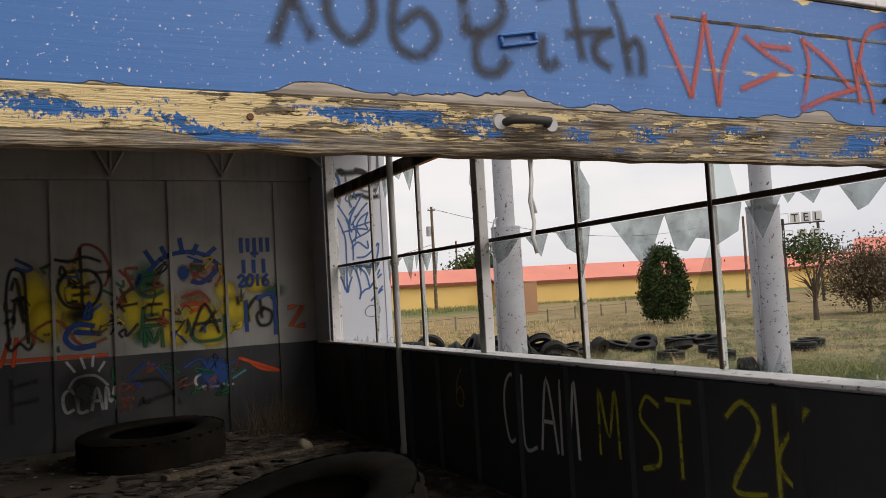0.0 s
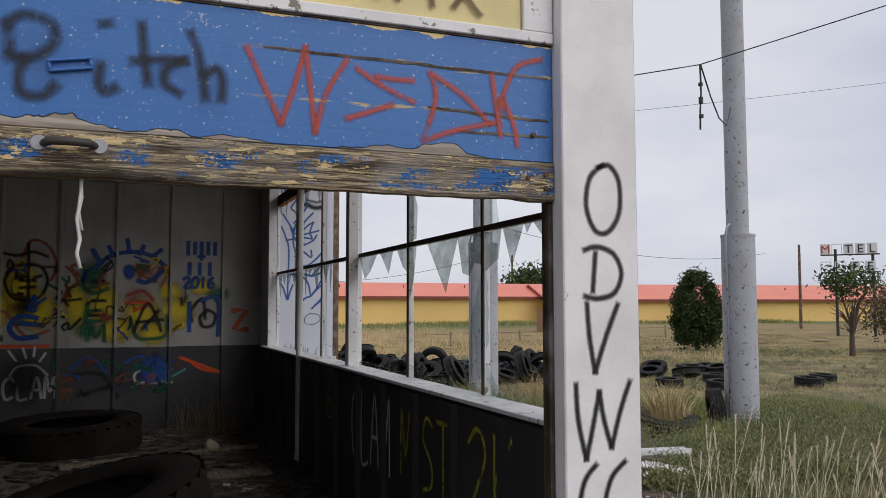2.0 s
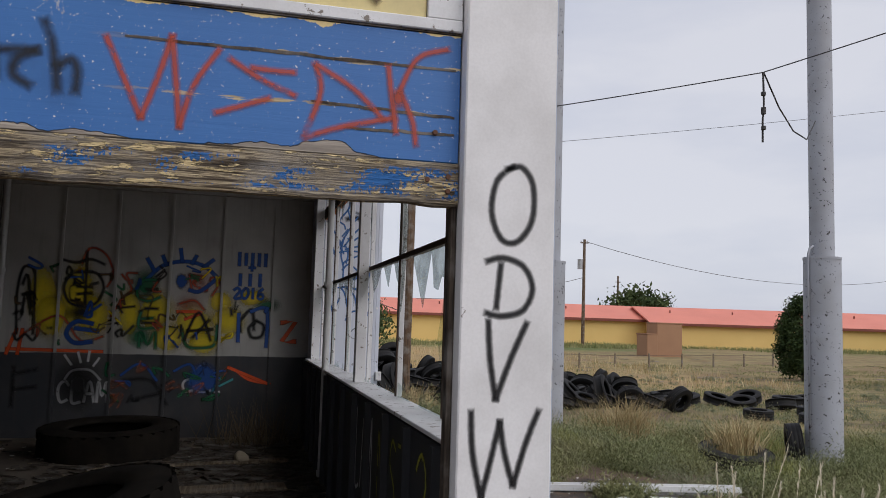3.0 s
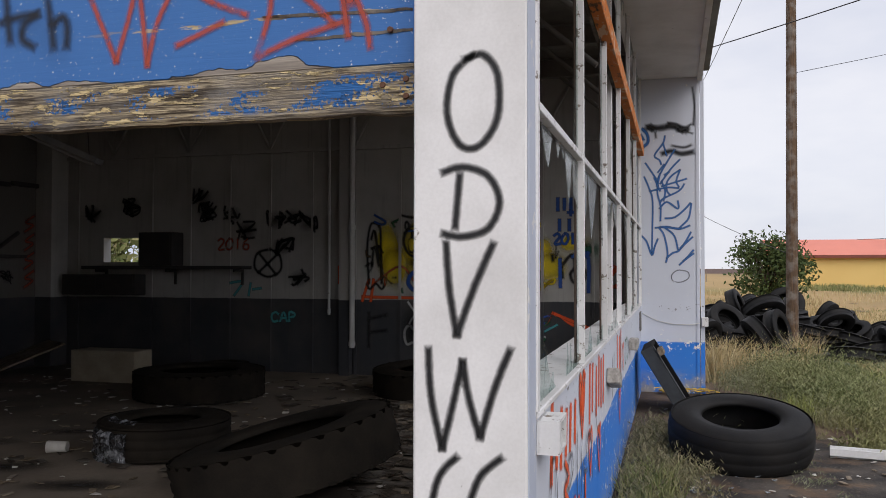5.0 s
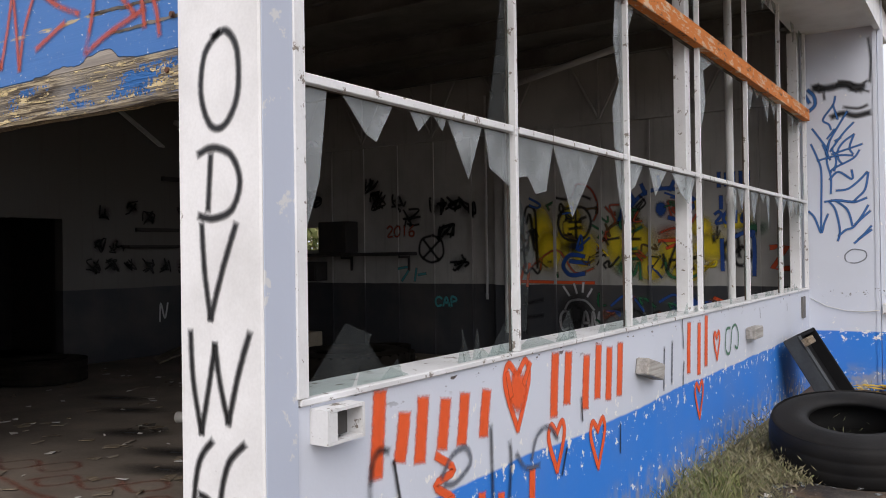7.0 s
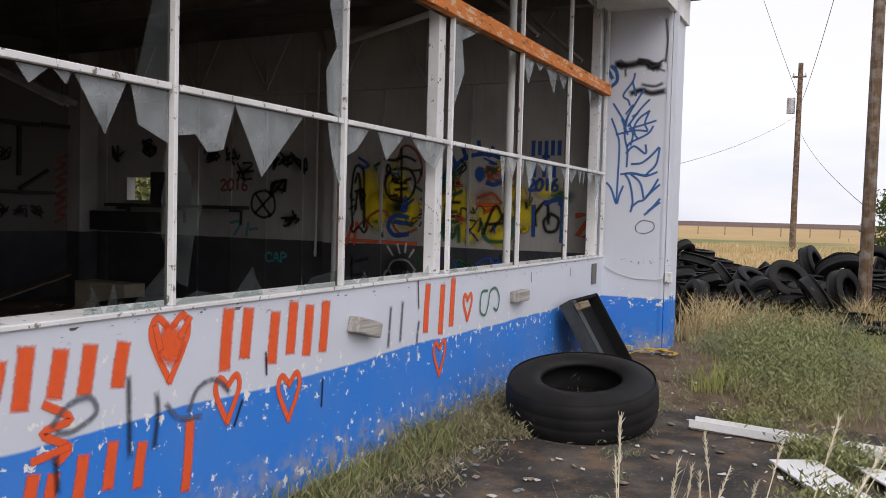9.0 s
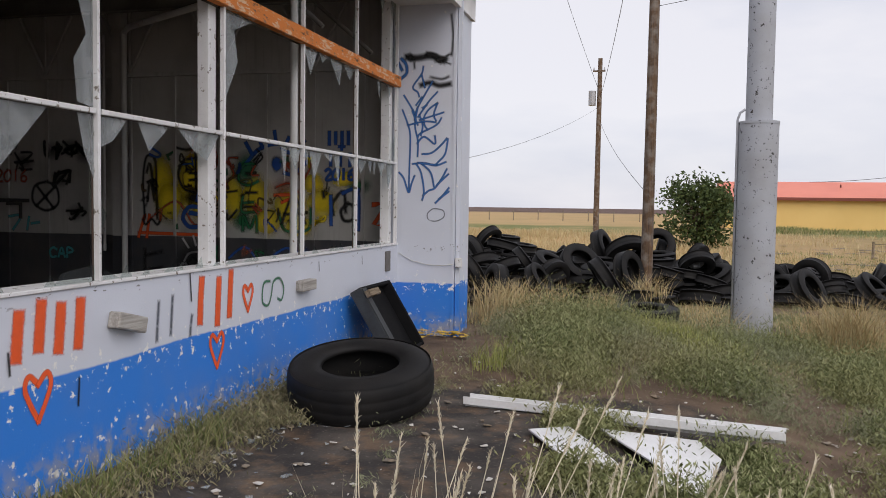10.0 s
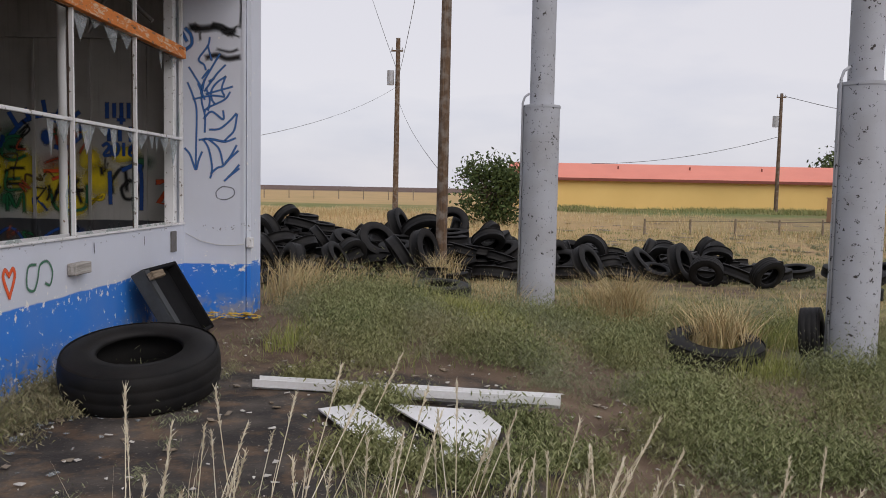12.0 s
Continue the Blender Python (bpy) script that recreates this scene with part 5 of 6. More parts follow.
# ---- litter inside and out ----
m_sheet = worn("white_sheet_metal", (0.80, 0.81, 0.82), (0.45, 0.43, 0.40), 0.35, 3, 40, 0.35)
m_paper = worn("pale_scrap", (0.62, 0.60, 0.56), (0.35, 0.32, 0.28), 0.8, 6, 60)
m_carton = worn("pale_carton", (0.42, 0.36, 0.26), (0.22, 0.18, 0.13), 0.85, 4, 50)


def plank(label, p0, p1, width, thick, mat, category="plank"):
    t = base("plank", label, category, p0)
    d = Vector(p1) - Vector(p0)
    m = Matrix.Translation(p0) @ d.to_track_quat("X", "Z").to_matrix().to_4x4()
    part("board", box(bmesh.new(), 0, d.length, -width / 2, width / 2, 0, thick, m), mat, t, "", min(0.006, thick * 0.3))
    return t


plank("wide pale board leaning across floor rubbish", (-5.0, 8.7, 0.0), (-4.3, 9.9, 0.5), 0.7, 0.03, m_plank)
plank("long timber lying on the workshop floor", (1.4, 8.7, 0.0), (3.5, 9.3, 0.0), 0.14, 0.05, m_plank)
plank("brown board lying by the tractor tyre", (1.9, 7.6, 0.0), (3.4, 7.7, 0.02), 0.3, 0.03, m_plank)
plank("broken dark board on the workshop floor", (2.2, 4.6, 0.0), (3.3, 5.0, 0.02), 0.16, 0.03, m_plank)
carton = base("carton", "pale ribbed carton lying on the workshop floor", "box", (-3.5, 9.8, 0.0))
part("body", box(bmesh.new(), -3.85, -2.80, 9.65, 10.05, 0.0, 0.44), m_carton, carton, "", 0.008)
for z in (0.09, 0.20, 0.31):
    part("rib", box(bmesh.new(), -3.83, -2.82, 9.638, 9.649, z, z + 0.03), m_carton, carton)
scrapbag = base("crumpled_bag", "crumpled pale paper bag on the floor", "bag", (2.97, 9.2, 0.0))
bm = bmesh.new()
bmesh.ops.create_icosphere(bm, subdivisions=3, radius=0.085)
for v in bm.verts:
    v.co *= 1 + 0.45 * noise.noise(v.co * 9)
    v.co = Vector((2.97, 9.2, 0.07)) + v.co
part("bag", bm, m_carton, scrapbag)
can = base("white_tub", "small white plastic tub lying on the workshop floor", "tub", (-0.72, 5.74, 0.0))
bm = bmesh.new()
tube(bm, (-0.80, 5.72, 0.055), (-0.64, 5.77, 0.055), 0.055, 0.045, 16)
part("tub", bm, m_paper, can)


def flakes(name, label, count, region, zf, mat, size, seed, category="litter"):
    """Loose scraps scattered on a surface."""
    rnd = random.Random(seed)
    v, f = [], []
    for _ in range(count):
        x, y = region(rnd)
        z, a, s = zf(x, y) + 0.006, rnd.uniform(0, 6.28), size * rnd.uniform(0.4, 1.6)
        w = s * rnd.uniform(0.25, 0.9)
        o = len(v)
        for px, py in ((-s, -w * rnd.uniform(0.5, 1)), (s * rnd.uniform(0.5, 1), -w), (s, w * rnd.uniform(0.4, 1)), (-s * rnd.uniform(0.4, 1), w)):
            q = (x + px * math.cos(a) - py * math.sin(a), y + px * math.sin(a) + py * math.cos(a), z + rnd.uniform(0, 0.012))
            v += [q, (q[0], q[1], q[2] + 0.005)]
        f += [(o + 1, o + 3, o + 5, o + 7), (o, o + 6, o + 4, o + 2)] + [(o + 2 * i, o + 2 * ((i + 1) % 4), o + 2 * ((i + 1) % 4) + 1, o + 2 * i + 1) for i in range(4)]
    me = bpy.data.meshes.new(name)
    me.from_pydata(v, [], f)
    me.materials.append(mat)
    return tagged(new(name, me), label, category, "", "stuff")


flakes("floor_litter", "pale paper and plaster scraps on the workshop floor", 260, lambda r: (r.uniform(-5, 3.6), r.uniform(3, 11)), lambda x, y: 0.0, m_paper, 0.035, 3)
flakes("floor_rubbish", "dark wood chips and dirt clods on the workshop floor", 420, lambda r: (r.uniform(-5, 3.6), r.uniform(2.6, 11)), lambda x, y: 0.0, m_plank, 0.05, 4)
# Real rubbish, but near black and spread thickly to darken the shaded floor too.
flakes("dark_rubbish", "dark rags, bark and splintered boards on the floor, also deepening its shade", 1700, lambda r: (3.72 - abs(r.gauss(0, 1.6)), r.uniform(5.2, 11.2)), lambda x, y: 0.05 * max(0.0, noise.noise((x * 1.3, y * 1.3, 2))), m_jamb, 0.085, 14)
flakes("broken_glass", "broken glass and paint flakes below the windows", 300, lambda r: (4.1 + abs(r.gauss(0, 0.5)), r.uniform(3.2, 8)), ground_z, m_glass, 0.018, 6)
flakes("yard_scraps", "small white and tan scraps on the asphalt", 260, lambda r: (r.uniform(4.3, 9.0), r.uniform(3.6, 9.5)), ground_z, m_paper, 0.018, 8)
flakes("yard_stones", "grey pebbles and dry debris in the yard", 900, lambda r: (r.uniform(4.2, 18), r.uniform(3, 18)), ground_z, m_plank, 0.03, 9)
flakes("far_rubbish", "scattered pale rubbish and boards far across the yard", 160, lambda r: (r.uniform(10, 50), r.gauss(40, 6)), ground_z, m_plank, 0.35, 10)

gutter = base("gutter_length", "white folded metal gutter lying on the asphalt", "gutter", (6.8, 7.3, 0.0))
bm = bmesh.new()
g0, g1 = Vector((5.70, 7.45, -0.02)), Vector((8.09, 7.20, -0.05))
prof = [(-0.07, 0.012), (-0.07, 0.10), (-0.058, 0.10), (-0.055, 0.03), (0.03, 0.022), (0.05, 0.055), (0.075, 0.06), (0.08, 0.105), (0.09, 0.105), (0.088, 0.045), (0.055, 0.04), (0.035, 0.008)]
rows = []
for p in (g0, g1):
    side = Vector((0.155, 0.988, 0))
    rows.append([bm.verts.new(p + side * -a + Vector((0, 0, b))) for a, b in prof])
for i in range(len(prof)):
    j = (i + 1) % len(prof)
    bm.faces.new((rows[0][i], rows[0][j], rows[1][j], rows[1][i]))
bm.faces.new(rows[0])
bm.faces.new(rows[1][::-1])
part("profile", bm, m_sheet, gutter)


def sheet(label, corners, z):
    t = base("metal_sheet", label, "metal sheet", (*corners[0], z))
    bm = bmesh.new()
    lo = [bm.verts.new((x, y, ground_z(x, y) + z + 0.012 * (i % 3))) for i, (x, y) in enumerate(corners)]
    hi = [bm.verts.new((v.co.x, v.co.y, v.co.z + 0.012)) for v in lo]
    bm.faces.new(hi)
    bm.faces.new(lo[::-1])
    for i in range(len(lo)):
        j = (i + 1) % len(lo)
        bm.faces.new((lo[i], lo[j], hi[j], hi[i]))
    part("sheet", bm, m_sheet, t)


sheet("bent white metal sheet lying on the ground", ((6.32, 6.68), (6.59, 6.84), (6.92, 6.22), (7.14, 5.85), (6.92, 5.82), (6.63, 6.09)), 0.035)
sheet("large white metal sheet lying among weeds", ((6.80, 6.91), (7.49, 7.05), (7.62, 6.69), (7.49, 5.92), (7.20, 5.88), (7.20, 6.23)), 0.05)

# ---- fittings on the outer wall ----
ebox = base("junction_box", "white metal junction box with its cover gone", "junction box", (4.03, 2.47, 1.02))
for b in ((4.001, 4.008, 2.38, 2.56, 1.0, 1.11), (4.009, 4.075, 2.38, 2.392, 1.0, 1.11), (4.009, 4.075, 2.548, 2.56, 1.0, 1.11), (4.009, 4.075, 2.393, 2.547, 1.0, 1.01), (4.009, 4.075, 2.393, 2.547, 1.1, 1.11), (4.062, 4.075, 2.393, 2.425, 1.011, 1.099)):
    part("plate", box(bmesh.new(), *b), m_frame, ebox)
part("socket", box(bmesh.new(), 4.009, 4.05, 2.43, 2.50, 1.02, 1.09), m_dark, ebox)
for y, z, r in ((5.33, 0.875, -14), (7.98, 0.87, 0)):
    t = base("wall_block", "weathered grey timber block fixed to the wall", "block", (4.02, y, z))
    part("block", box(bmesh.new(), 0.002, 0.085, -0.145, 0.145, -0.05, 0.05, pose(4.0, y, z, r, 0, 0)), m_pale_wood, t, "", 0.008)
m_grey_plate = worn("grey_rusted_plate", (0.16, 0.155, 0.15), (0.09, 0.07, 0.055), 0.7, 9, 60)
plate = base("wall_plate", "small grey rusted plate on the wall", "plate", (4.01, 10.45, 0.95))
part("plate", box(bmesh.new(), 4.001, 4.02, 10.36, 10.52, 0.82, 1.06), m_grey_plate, plate, "", 0.003)
cable = base("wall_cable", "thin loose cable sagging across the end wall", "cable", (4.4, 10.8, 0.9))
bm = bmesh.new()
pathtube(bm, [(4.02, 10.83, 1.02), (4.2, 10.825, 0.93), (4.4, 10.825, 0.885), (4.6, 10.825, 0.88), (4.73, 10.82, 0.90)], 0.005, 5)
part("wire", bm, m_pipe, cable)
outlet = base("outlet_box", "small white outlet box on the corner pipe", "junction box", (4.78, 10.83, 0.9))
part("case", box(bmesh.new(), 4.76, 4.84, 10.80, 10.858, 0.86, 0.98), m_frame, outlet, "", 0.005)
hole = Tagger(wing_wall, lambda a, b, n: (a, Y_WING - n, b))
hole.stroke("black", 0.10, [(4.28, 3.10), (4.40, 3.13), (4.52, 3.09), (4.66, 3.11)])
hole.stroke("soft_black", 0.06, [(4.40, 3.2), (4.55, 3.17), (4.64, 3.2)])
hole.stroke("soft_black", 0.05, [(4.67, 3.45), (4.685, 3.7), (4.66, 3.95)])
hole.done()

# ---- poles ----
def canopy_pole(x, y, label):
    g = ground_z(x, y)
    t = base("canopy_pole", label, "pole", (x, y, g), "grey canopy poles")
    bm = bmesh.new()
    tube(bm, (x, y, g - 0.2), (x, y, 2.90), 0.285, seg=40)
    part("sleeve", bm, m_pole, t, "wider grey lower sleeve with chipped paint")
    bm = bmesh.new()
    tube(bm, (x, y, 2.90), (x, y, 9.0), 0.19, seg=32)
    part("shaft", bm, m_pole, t)
    bm = bmesh.new()
    tube(bm, (x, y, 2.88), (x, y, 2.92), 0.292, seg=40)
    part("collar", bm, m_pole, t)
    for z in (g + 0.55, 1.28):
        bm = bmesh.new()
        tube(bm, (x, y, z), (x, y, z + 0.012), 0.2875, seg=40)
        part("seam", bm, m_pole, t)
    bm = bmesh.new()
    pathtube(bm, [(x - 0.30, y - 0.05, g), (x - 0.30, y - 0.05, 2.95), (x - 0.27, y - 0.05, 3.05), (x - 0.20, y - 0.05, 3.1)], 0.018, 8)
    part("conduit", bm, m_pole, t)


canopy_pole(8.56, 14.0, "tall round grey steel pole with chipped paint standing in weeds")
canopy_pole(11.97, 10.75, "tall grey steel pole, chipped paint, tyre at its foot")


def utility_pole(x, y, h, r, arms, label, can=None):
    g = ground_z(x, y)
    t = base("utility_pole", label, "utility pole", (x, y, g))
    bm = bmesh.new()
    tube(bm, (x, y, g - 0.3), (x + 0.05, y, g + h), r, r * 0.72, 14)
    part("shaft", bm, m_pole_wood, t)
    for z in arms:
        part("crossarm", box(bmesh.new(), x - 0.40, x + 0.40, y - 0.16, y - 0.06, g + z, g + z + 0.1), m_pole_wood, t)
        for dx in (-0.34, 0.34):
            bm = bmesh.new()
            tube(bm, (x + dx, y - 0.1, g + z + 0.1), (x + dx, y - 0.1, g + z + 0.28), 0.05, 0.03, 8)
            part("insulator", bm, m_galv, t)
    if can:
        bm = bmesh.new()
        tube(bm, (x - 0.42, y - 0.1, g + can), (x - 0.42, y - 0.1, g + can + 0.95), 0.24, seg=14)
        part("transformer", bm, m_galv, t, "grey transformer can")
    return t


utility_pole(6.93, 19.57, 10.5, 0.135, (), "plain brown wooden pole standing in the tyre heap")
utility_pole(3.1, 57.0, 11.7, 0.20, (10.8,), "wooden utility pole with crossarm and transformer", 8.6)
utility_pole(35.0, 73.5, 10.3, 0.18, (9.9,), "dark wooden utility pole with transformer in front of the motel", 7.4)
utility_pole(52.0, 50.0, 6.6, 0.13, (), "short dark wooden pole in front of the motel wing")
utility_pole(60.0, 118.0, 10.0, 0.2, (9.0,), "distant wooden utility pole behind the motel")


def wire(a, b, sag, r=0.012, label="thin black overhead cable"):
    t = base("overhead_cable", label, "cable", a)
    a, b = Vector(a), Vector(b)
    pts = []
    for i in range(15):
        k = i / 14
        p = a.lerp(b, k)
        p.z -= sag * 4 * k * (1 - k)
        pts.append(p)
    bm = bmesh.new()
    pathtube(bm, pts, r, 4)
    part("wire", bm, m_dark, t)


wire((3.1, 56.9, 8.6), (6.95, 19.5, 10.0), 0.6, 0.012)
wire((3.3, 56.9, 7.2), (6.95, 19.5, 1.9), 0.3, 0.010)
wire((3.1, 56.9, 9.4), (-2.0, 60.0, 24.0), 0.4, 0.016)
wire((3.1, 56.9, 8.3), (-1.0, 24, 2.5), 0.6, 0.008)
wire((35.0, 73.4, 10.1), (90, 95, 9.5), 2.0, 0.025)
wire((35.0, 73.4, 6.6), (20.0, 80.2, 4.2), 0.6, 0.02)
wire((6.93, 19.5, 5.95), (40, 20.5, 12.25), 0.25, 0.006)
wire((4.75, 11.0, 4.45), (8.58, 7.43, 4.66), 0.03, 0.007)
wire((8.58, 7.43, 4.66), (16.24, 0.3, 7.1), 0.03, 0.007)
drop = base("hanging_cable", "knotted black cable end dangling from an overhead wire", "cable", (8.6, 7.45, 4.6))
bm = bmesh.new()
pathtube(bm, [(8.58, 7.43, 4.66), (8.60, 7.45, 4.5), (8.61, 7.46, 4.3), (8.60, 7.47, 4.1), (8.62, 7.5, 3.86)], 0.012, 6)
for z in (4.42, 4.24, 4.2, 4.02):
    tube(bm, (8.605, 7.46, z - 0.02), (8.605, 7.46, z + 0.02), 0.028, seg=8)
part("cable", bm, m_dark, drop)
bm = bmesh.new()
pathtube(bm, [(8.59, 7.43, 4.66), (9.2, 8.0, 4.45), (10.0, 8.8, 4.4), (10.9, 9.7, 4.55), (11.72, 10.55, 5.1)], 0.010, 6)
part("loop", bm, m_dark, drop)

# ---- motel ----
m_coral = worn("coral_roof_metal", (0.74, 0.25, 0.175), (0.56, 0.17, 0.12), 0.55, 0.3, 8, 0.5)
m_yellow = worn("yellow_stucco", (0.74, 0.52, 0.19), (0.62, 0.42, 0.14), 0.85, 0.25, 12, 0.6)
m_fascia = worn("dark_red_fascia", (0.22, 0.06, 0.04), (0.12, 0.04, 0.03), 0.7, 1, 20)
m_pane = Mat("dark_window_glass", 0.08, 0, 0.7).colour((0.02, 0.022, 0.025)).m
m_tan = worn("tan_box_paint", (0.36, 0.20, 0.11), (0.26, 0.14, 0.08), 0.7, 1.0, 20, 0.5)


def long_house(label, x, y, turn, length, depth, wall_h, rise, holes):
    """A low motel block; its long front starts at (x, y) and runs along the turned x axis."""
    t = base("motel_building", label, "motel", (x, y, 0))
    m = pose(x, y, -0.15, 0, 0, turn)
    bm = bmesh.new()
    box(bm, 0, length, 0, depth, 0, wall_h, m)
    part("wall", bm, m_yellow, t)
    bm = bmesh.new()
    o = 0.5
    pr = [(-o, wall_h - 0.02), (depth / 2, wall_h + rise), (depth + o, wall_h - 0.02), (depth + o, wall_h + 0.13), (depth / 2, wall_h + rise + 0.15), (-o, wall_h + 0.13)]
    ends = [[bm.verts.new(m @ Vector((u, a, b))) for a, b in pr] for u in (-o, length + o)]
    for i in range(6):
        j = (i + 1) % 6
        bm.faces.new((ends[0][i], ends[0][j], ends[1][j], ends[1][i]))
    bm.faces.new(ends[0])
    bm.faces.new(ends[1][::-1])
    roof = part("roof", bm, m_coral, t, "coral red metal roof")
    for i in range(int(length / 7)):
        bm = bmesh.new()
        q = m @ Vector((3 + i * 7.0, depth * 0.3, wall_h + rise * 0.62))
        tube(bm, q, q + Vector((0, 0, 0.45)), 0.07, seg=8)
        part("roof_vent", bm, m_fascia, roof)
    part("fascia", box(bmesh.new(), -o, length + o, -o - 0.04, -o, wall_h - 0.14, wall_h + 0.12, m), m_fascia, t, "dark red eaves board")
    for u, w, z0, z1 in holes:
        wnd = part("window", box(bmesh.new(), u, u + w, -0.06, -0.005, z0, z1, m), m_pane, t, "small dark window")
        part("window_frame", box(bmesh.new(), u - 0.08, u + w + 0.08, -0.05, -0.003, z0 - 0.1, z0 - 0.01, m), m_sheet, wnd)
    return t


long_house("long single-storey yellow motel block with coral roof", 13.0, 80.0, 0, 32.0, 9.0, 2.85, 1.5, ((0.9, 0.9, 1.0, 2.1),))
long_house("yellow motel wing with coral roof and small low window", 44.6, 77.6, -8, 62.0, 10.5, 2.55, 1.75, ())
long_house("small yellow house with coral roof beside the road", 58.5, 44.5, -55, 26.0, 9.0, 2.75, 1.6, ((6.0, 0.9, 0.5, 1.5),))
for x, y, w, h in ((32.9, 54.0, 2.0, 2.35), (31.5, 53.9, 0.85, 1.55)):
    g = ground_z(x, y)
    t = base("utility_cabinet", "plain tan utility cabinet standing in the grass", "utility box", (x, y, g))
    part("case", box(bmesh.new(), x - w / 2, x + w / 2, y - 0.8, y + 0.8, g - 0.1, g + h), m_tan, t, "", 0.04)
    part("cap", box(bmesh.new(), x - w / 2 - 0.03, x + w / 2 + 0.03, y - 0.83, y + 0.83, g + h + 0.002, g + h + 0.08), m_tan, t)

# ---- roadside signs ----
sign = base("motel_sign", "letter-box motel and cafe sign with missing letters on two posts", "sign", (44.5, 38.3, 0))
ms = pose(44.5, 38.3, 0.0, 0, 0, -47.5)
m_signred = worn("sign_red", (0.55, 0.07, 0.04), (0.35, 0.06, 0.04), 0.5, 2, 20)
for u in (-0.75, 1.35):
    bm = bmesh.new()
    tube(bm, ms @ Vector((u, 0.12, -0.3)), ms @ Vector((u, 0.12, 5.3)), 0.09, seg=8)
    part("post", bm, m_dark, sign)
for z in (4.93, 3.82, 3.3):
    part("rail", box(bmesh.new(), -1.6, 1.75, -0.05, 0.02, z - 0.04, z + 0.04, ms), m_dark, sign)


def lettering(text, size, m, parent, mat):
    cu = bpy.data.curves.new("letter", "FONT")
    cu.body, cu.size, cu.extrude, cu.align_x = text, size, 0.01, "CENTER"
    ob = new("letter", cu)
    dg = bpy.context.evaluated_depsgraph_get()
    me = bpy.data.meshes.new_from_object(ob.evaluated_get(dg))
    bpy.data.objects.remove(ob)
    me.materials.clear()
    me.materials.append(mat)
    me.transform(m)
    out = new("letter", me)
    out.parent = parent
    out.matrix_parent_inverse = parent.matrix_basis.inverted()
    return out


for row, text in ((4.97, "M TEL"), (3.86, "  FE")):
    for i, ch in enumerate(text.ljust(5) if row > 4.5 else text):
        u = -1.32 + i * 0.66 + (0.0 if row > 4.5 else 0.18 * i)
        if ch == " ":
            for b in ((u - 0.3, u - 0.25, row, row + 0.66), (u + 0.25, u + 0.3, row, row + 0.66), (u - 0.249, u + 0.249, row + 0.61, row + 0.66)):
                part("frame", box(bmesh.new(), b[0], b[1], -0.09, -0.05, b[2], b[3], ms), m_sheet, sign)
        else:
            pan = part("panel", box(bmesh.new(), u - 0.29, u + 0.29, -0.1, -0.055, row, row + 0.66, ms), m_sheet, sign)
            lettering(ch, 0.75, ms @ pose(u, -0.115, row + 0.07, 90, 0, 0), pan, m_signred if ch == "M" else m_dark)
board = base("roadside_sign", "dark blue roadside sign board with pale bars of lettering", "sign", (58, 37.0, 0))
mb = pose(58.0, 37.0, 0, 0, 0, -57)
m_navy = worn("navy_sign", (0.012, 0.014, 0.045), (0.03, 0.03, 0.06), 0.5, 2, 20)
part("panel", box(bmesh.new(), -1.7, 5.5, 0, 0.15, 4.1, 5.5, mb), m_navy, board)
for i in range(7):
    part("bar", box(bmesh.new(), -1.2 + i * 0.62, -0.85 + i * 0.62, -0.03, -0.002, 4.55, 5.15, mb), m_sheet, board)
for u in (-1.0, 4.5):
    part("post", box(bmesh.new(), u, u + 0.2, 0.16, 0.3, -0.3, 4.3, mb), m_dark, board)
lamp = base("street_lamp", "leaning wooden street lamp pole with a small bracket lamp", "street lamp", (41.3, 25.6, 0))
bm = bmesh.new()
tube(bm, (41.3, 25.6, -0.5), (40.2, 26.6, 7.6), 0.17, 0.10, 12)
part("pole", bm, m_pole_wood, lamp)
bm = bmesh.new()
tube(bm, (40.3, 26.5, 7.1), (39.5, 27.2, 7.05), 0.03, seg=6)
part("bracket", bm, m_galv, lamp)
bm = bmesh.new()
tube(bm, (39.5, 27.2, 7.06), (39.5, 27.2, 6.65), 0.2, 0.12, 10)
part("lamp_head", bm, m_galv, lamp)

# ---- fences ----
for label, n, x0, y0, x1, y1, h in (("line of grey fence posts across the dry field", 14, -32, 103, 8, 104, 1.3), ("row of short leaning fence posts in the grass", 10, 16, 39.5, 36, 43, 0.75)):
    f = base("fence", label, "fence", (x0, y0, 0))
    prev = None
    for i in range(n):
        k = i / (n - 1)
        x, y = x0 + (x1 - x0) * k, y0 + (y1 - y0) * k + 0.2 * noise.noise((i, 2, 1))
        g = ground_z(x, y)
        bm = bmesh.new()
        tube(bm, (x, y, g - 0.2), (x + 0.05 * noise.noise((i, 0, 5)), y, g + h), 0.06, 0.05, 7)
        part("post", bm, m_plank, f)
        if prev:
            bm = bmesh.new()
            tube(bm, (prev[0], prev[1], prev[2] + h * 0.85), (x, y, g + h * 0.85), 0.008, seg=4)
            part("wire", bm, m_dark, f)
        prev = (x, y, g)


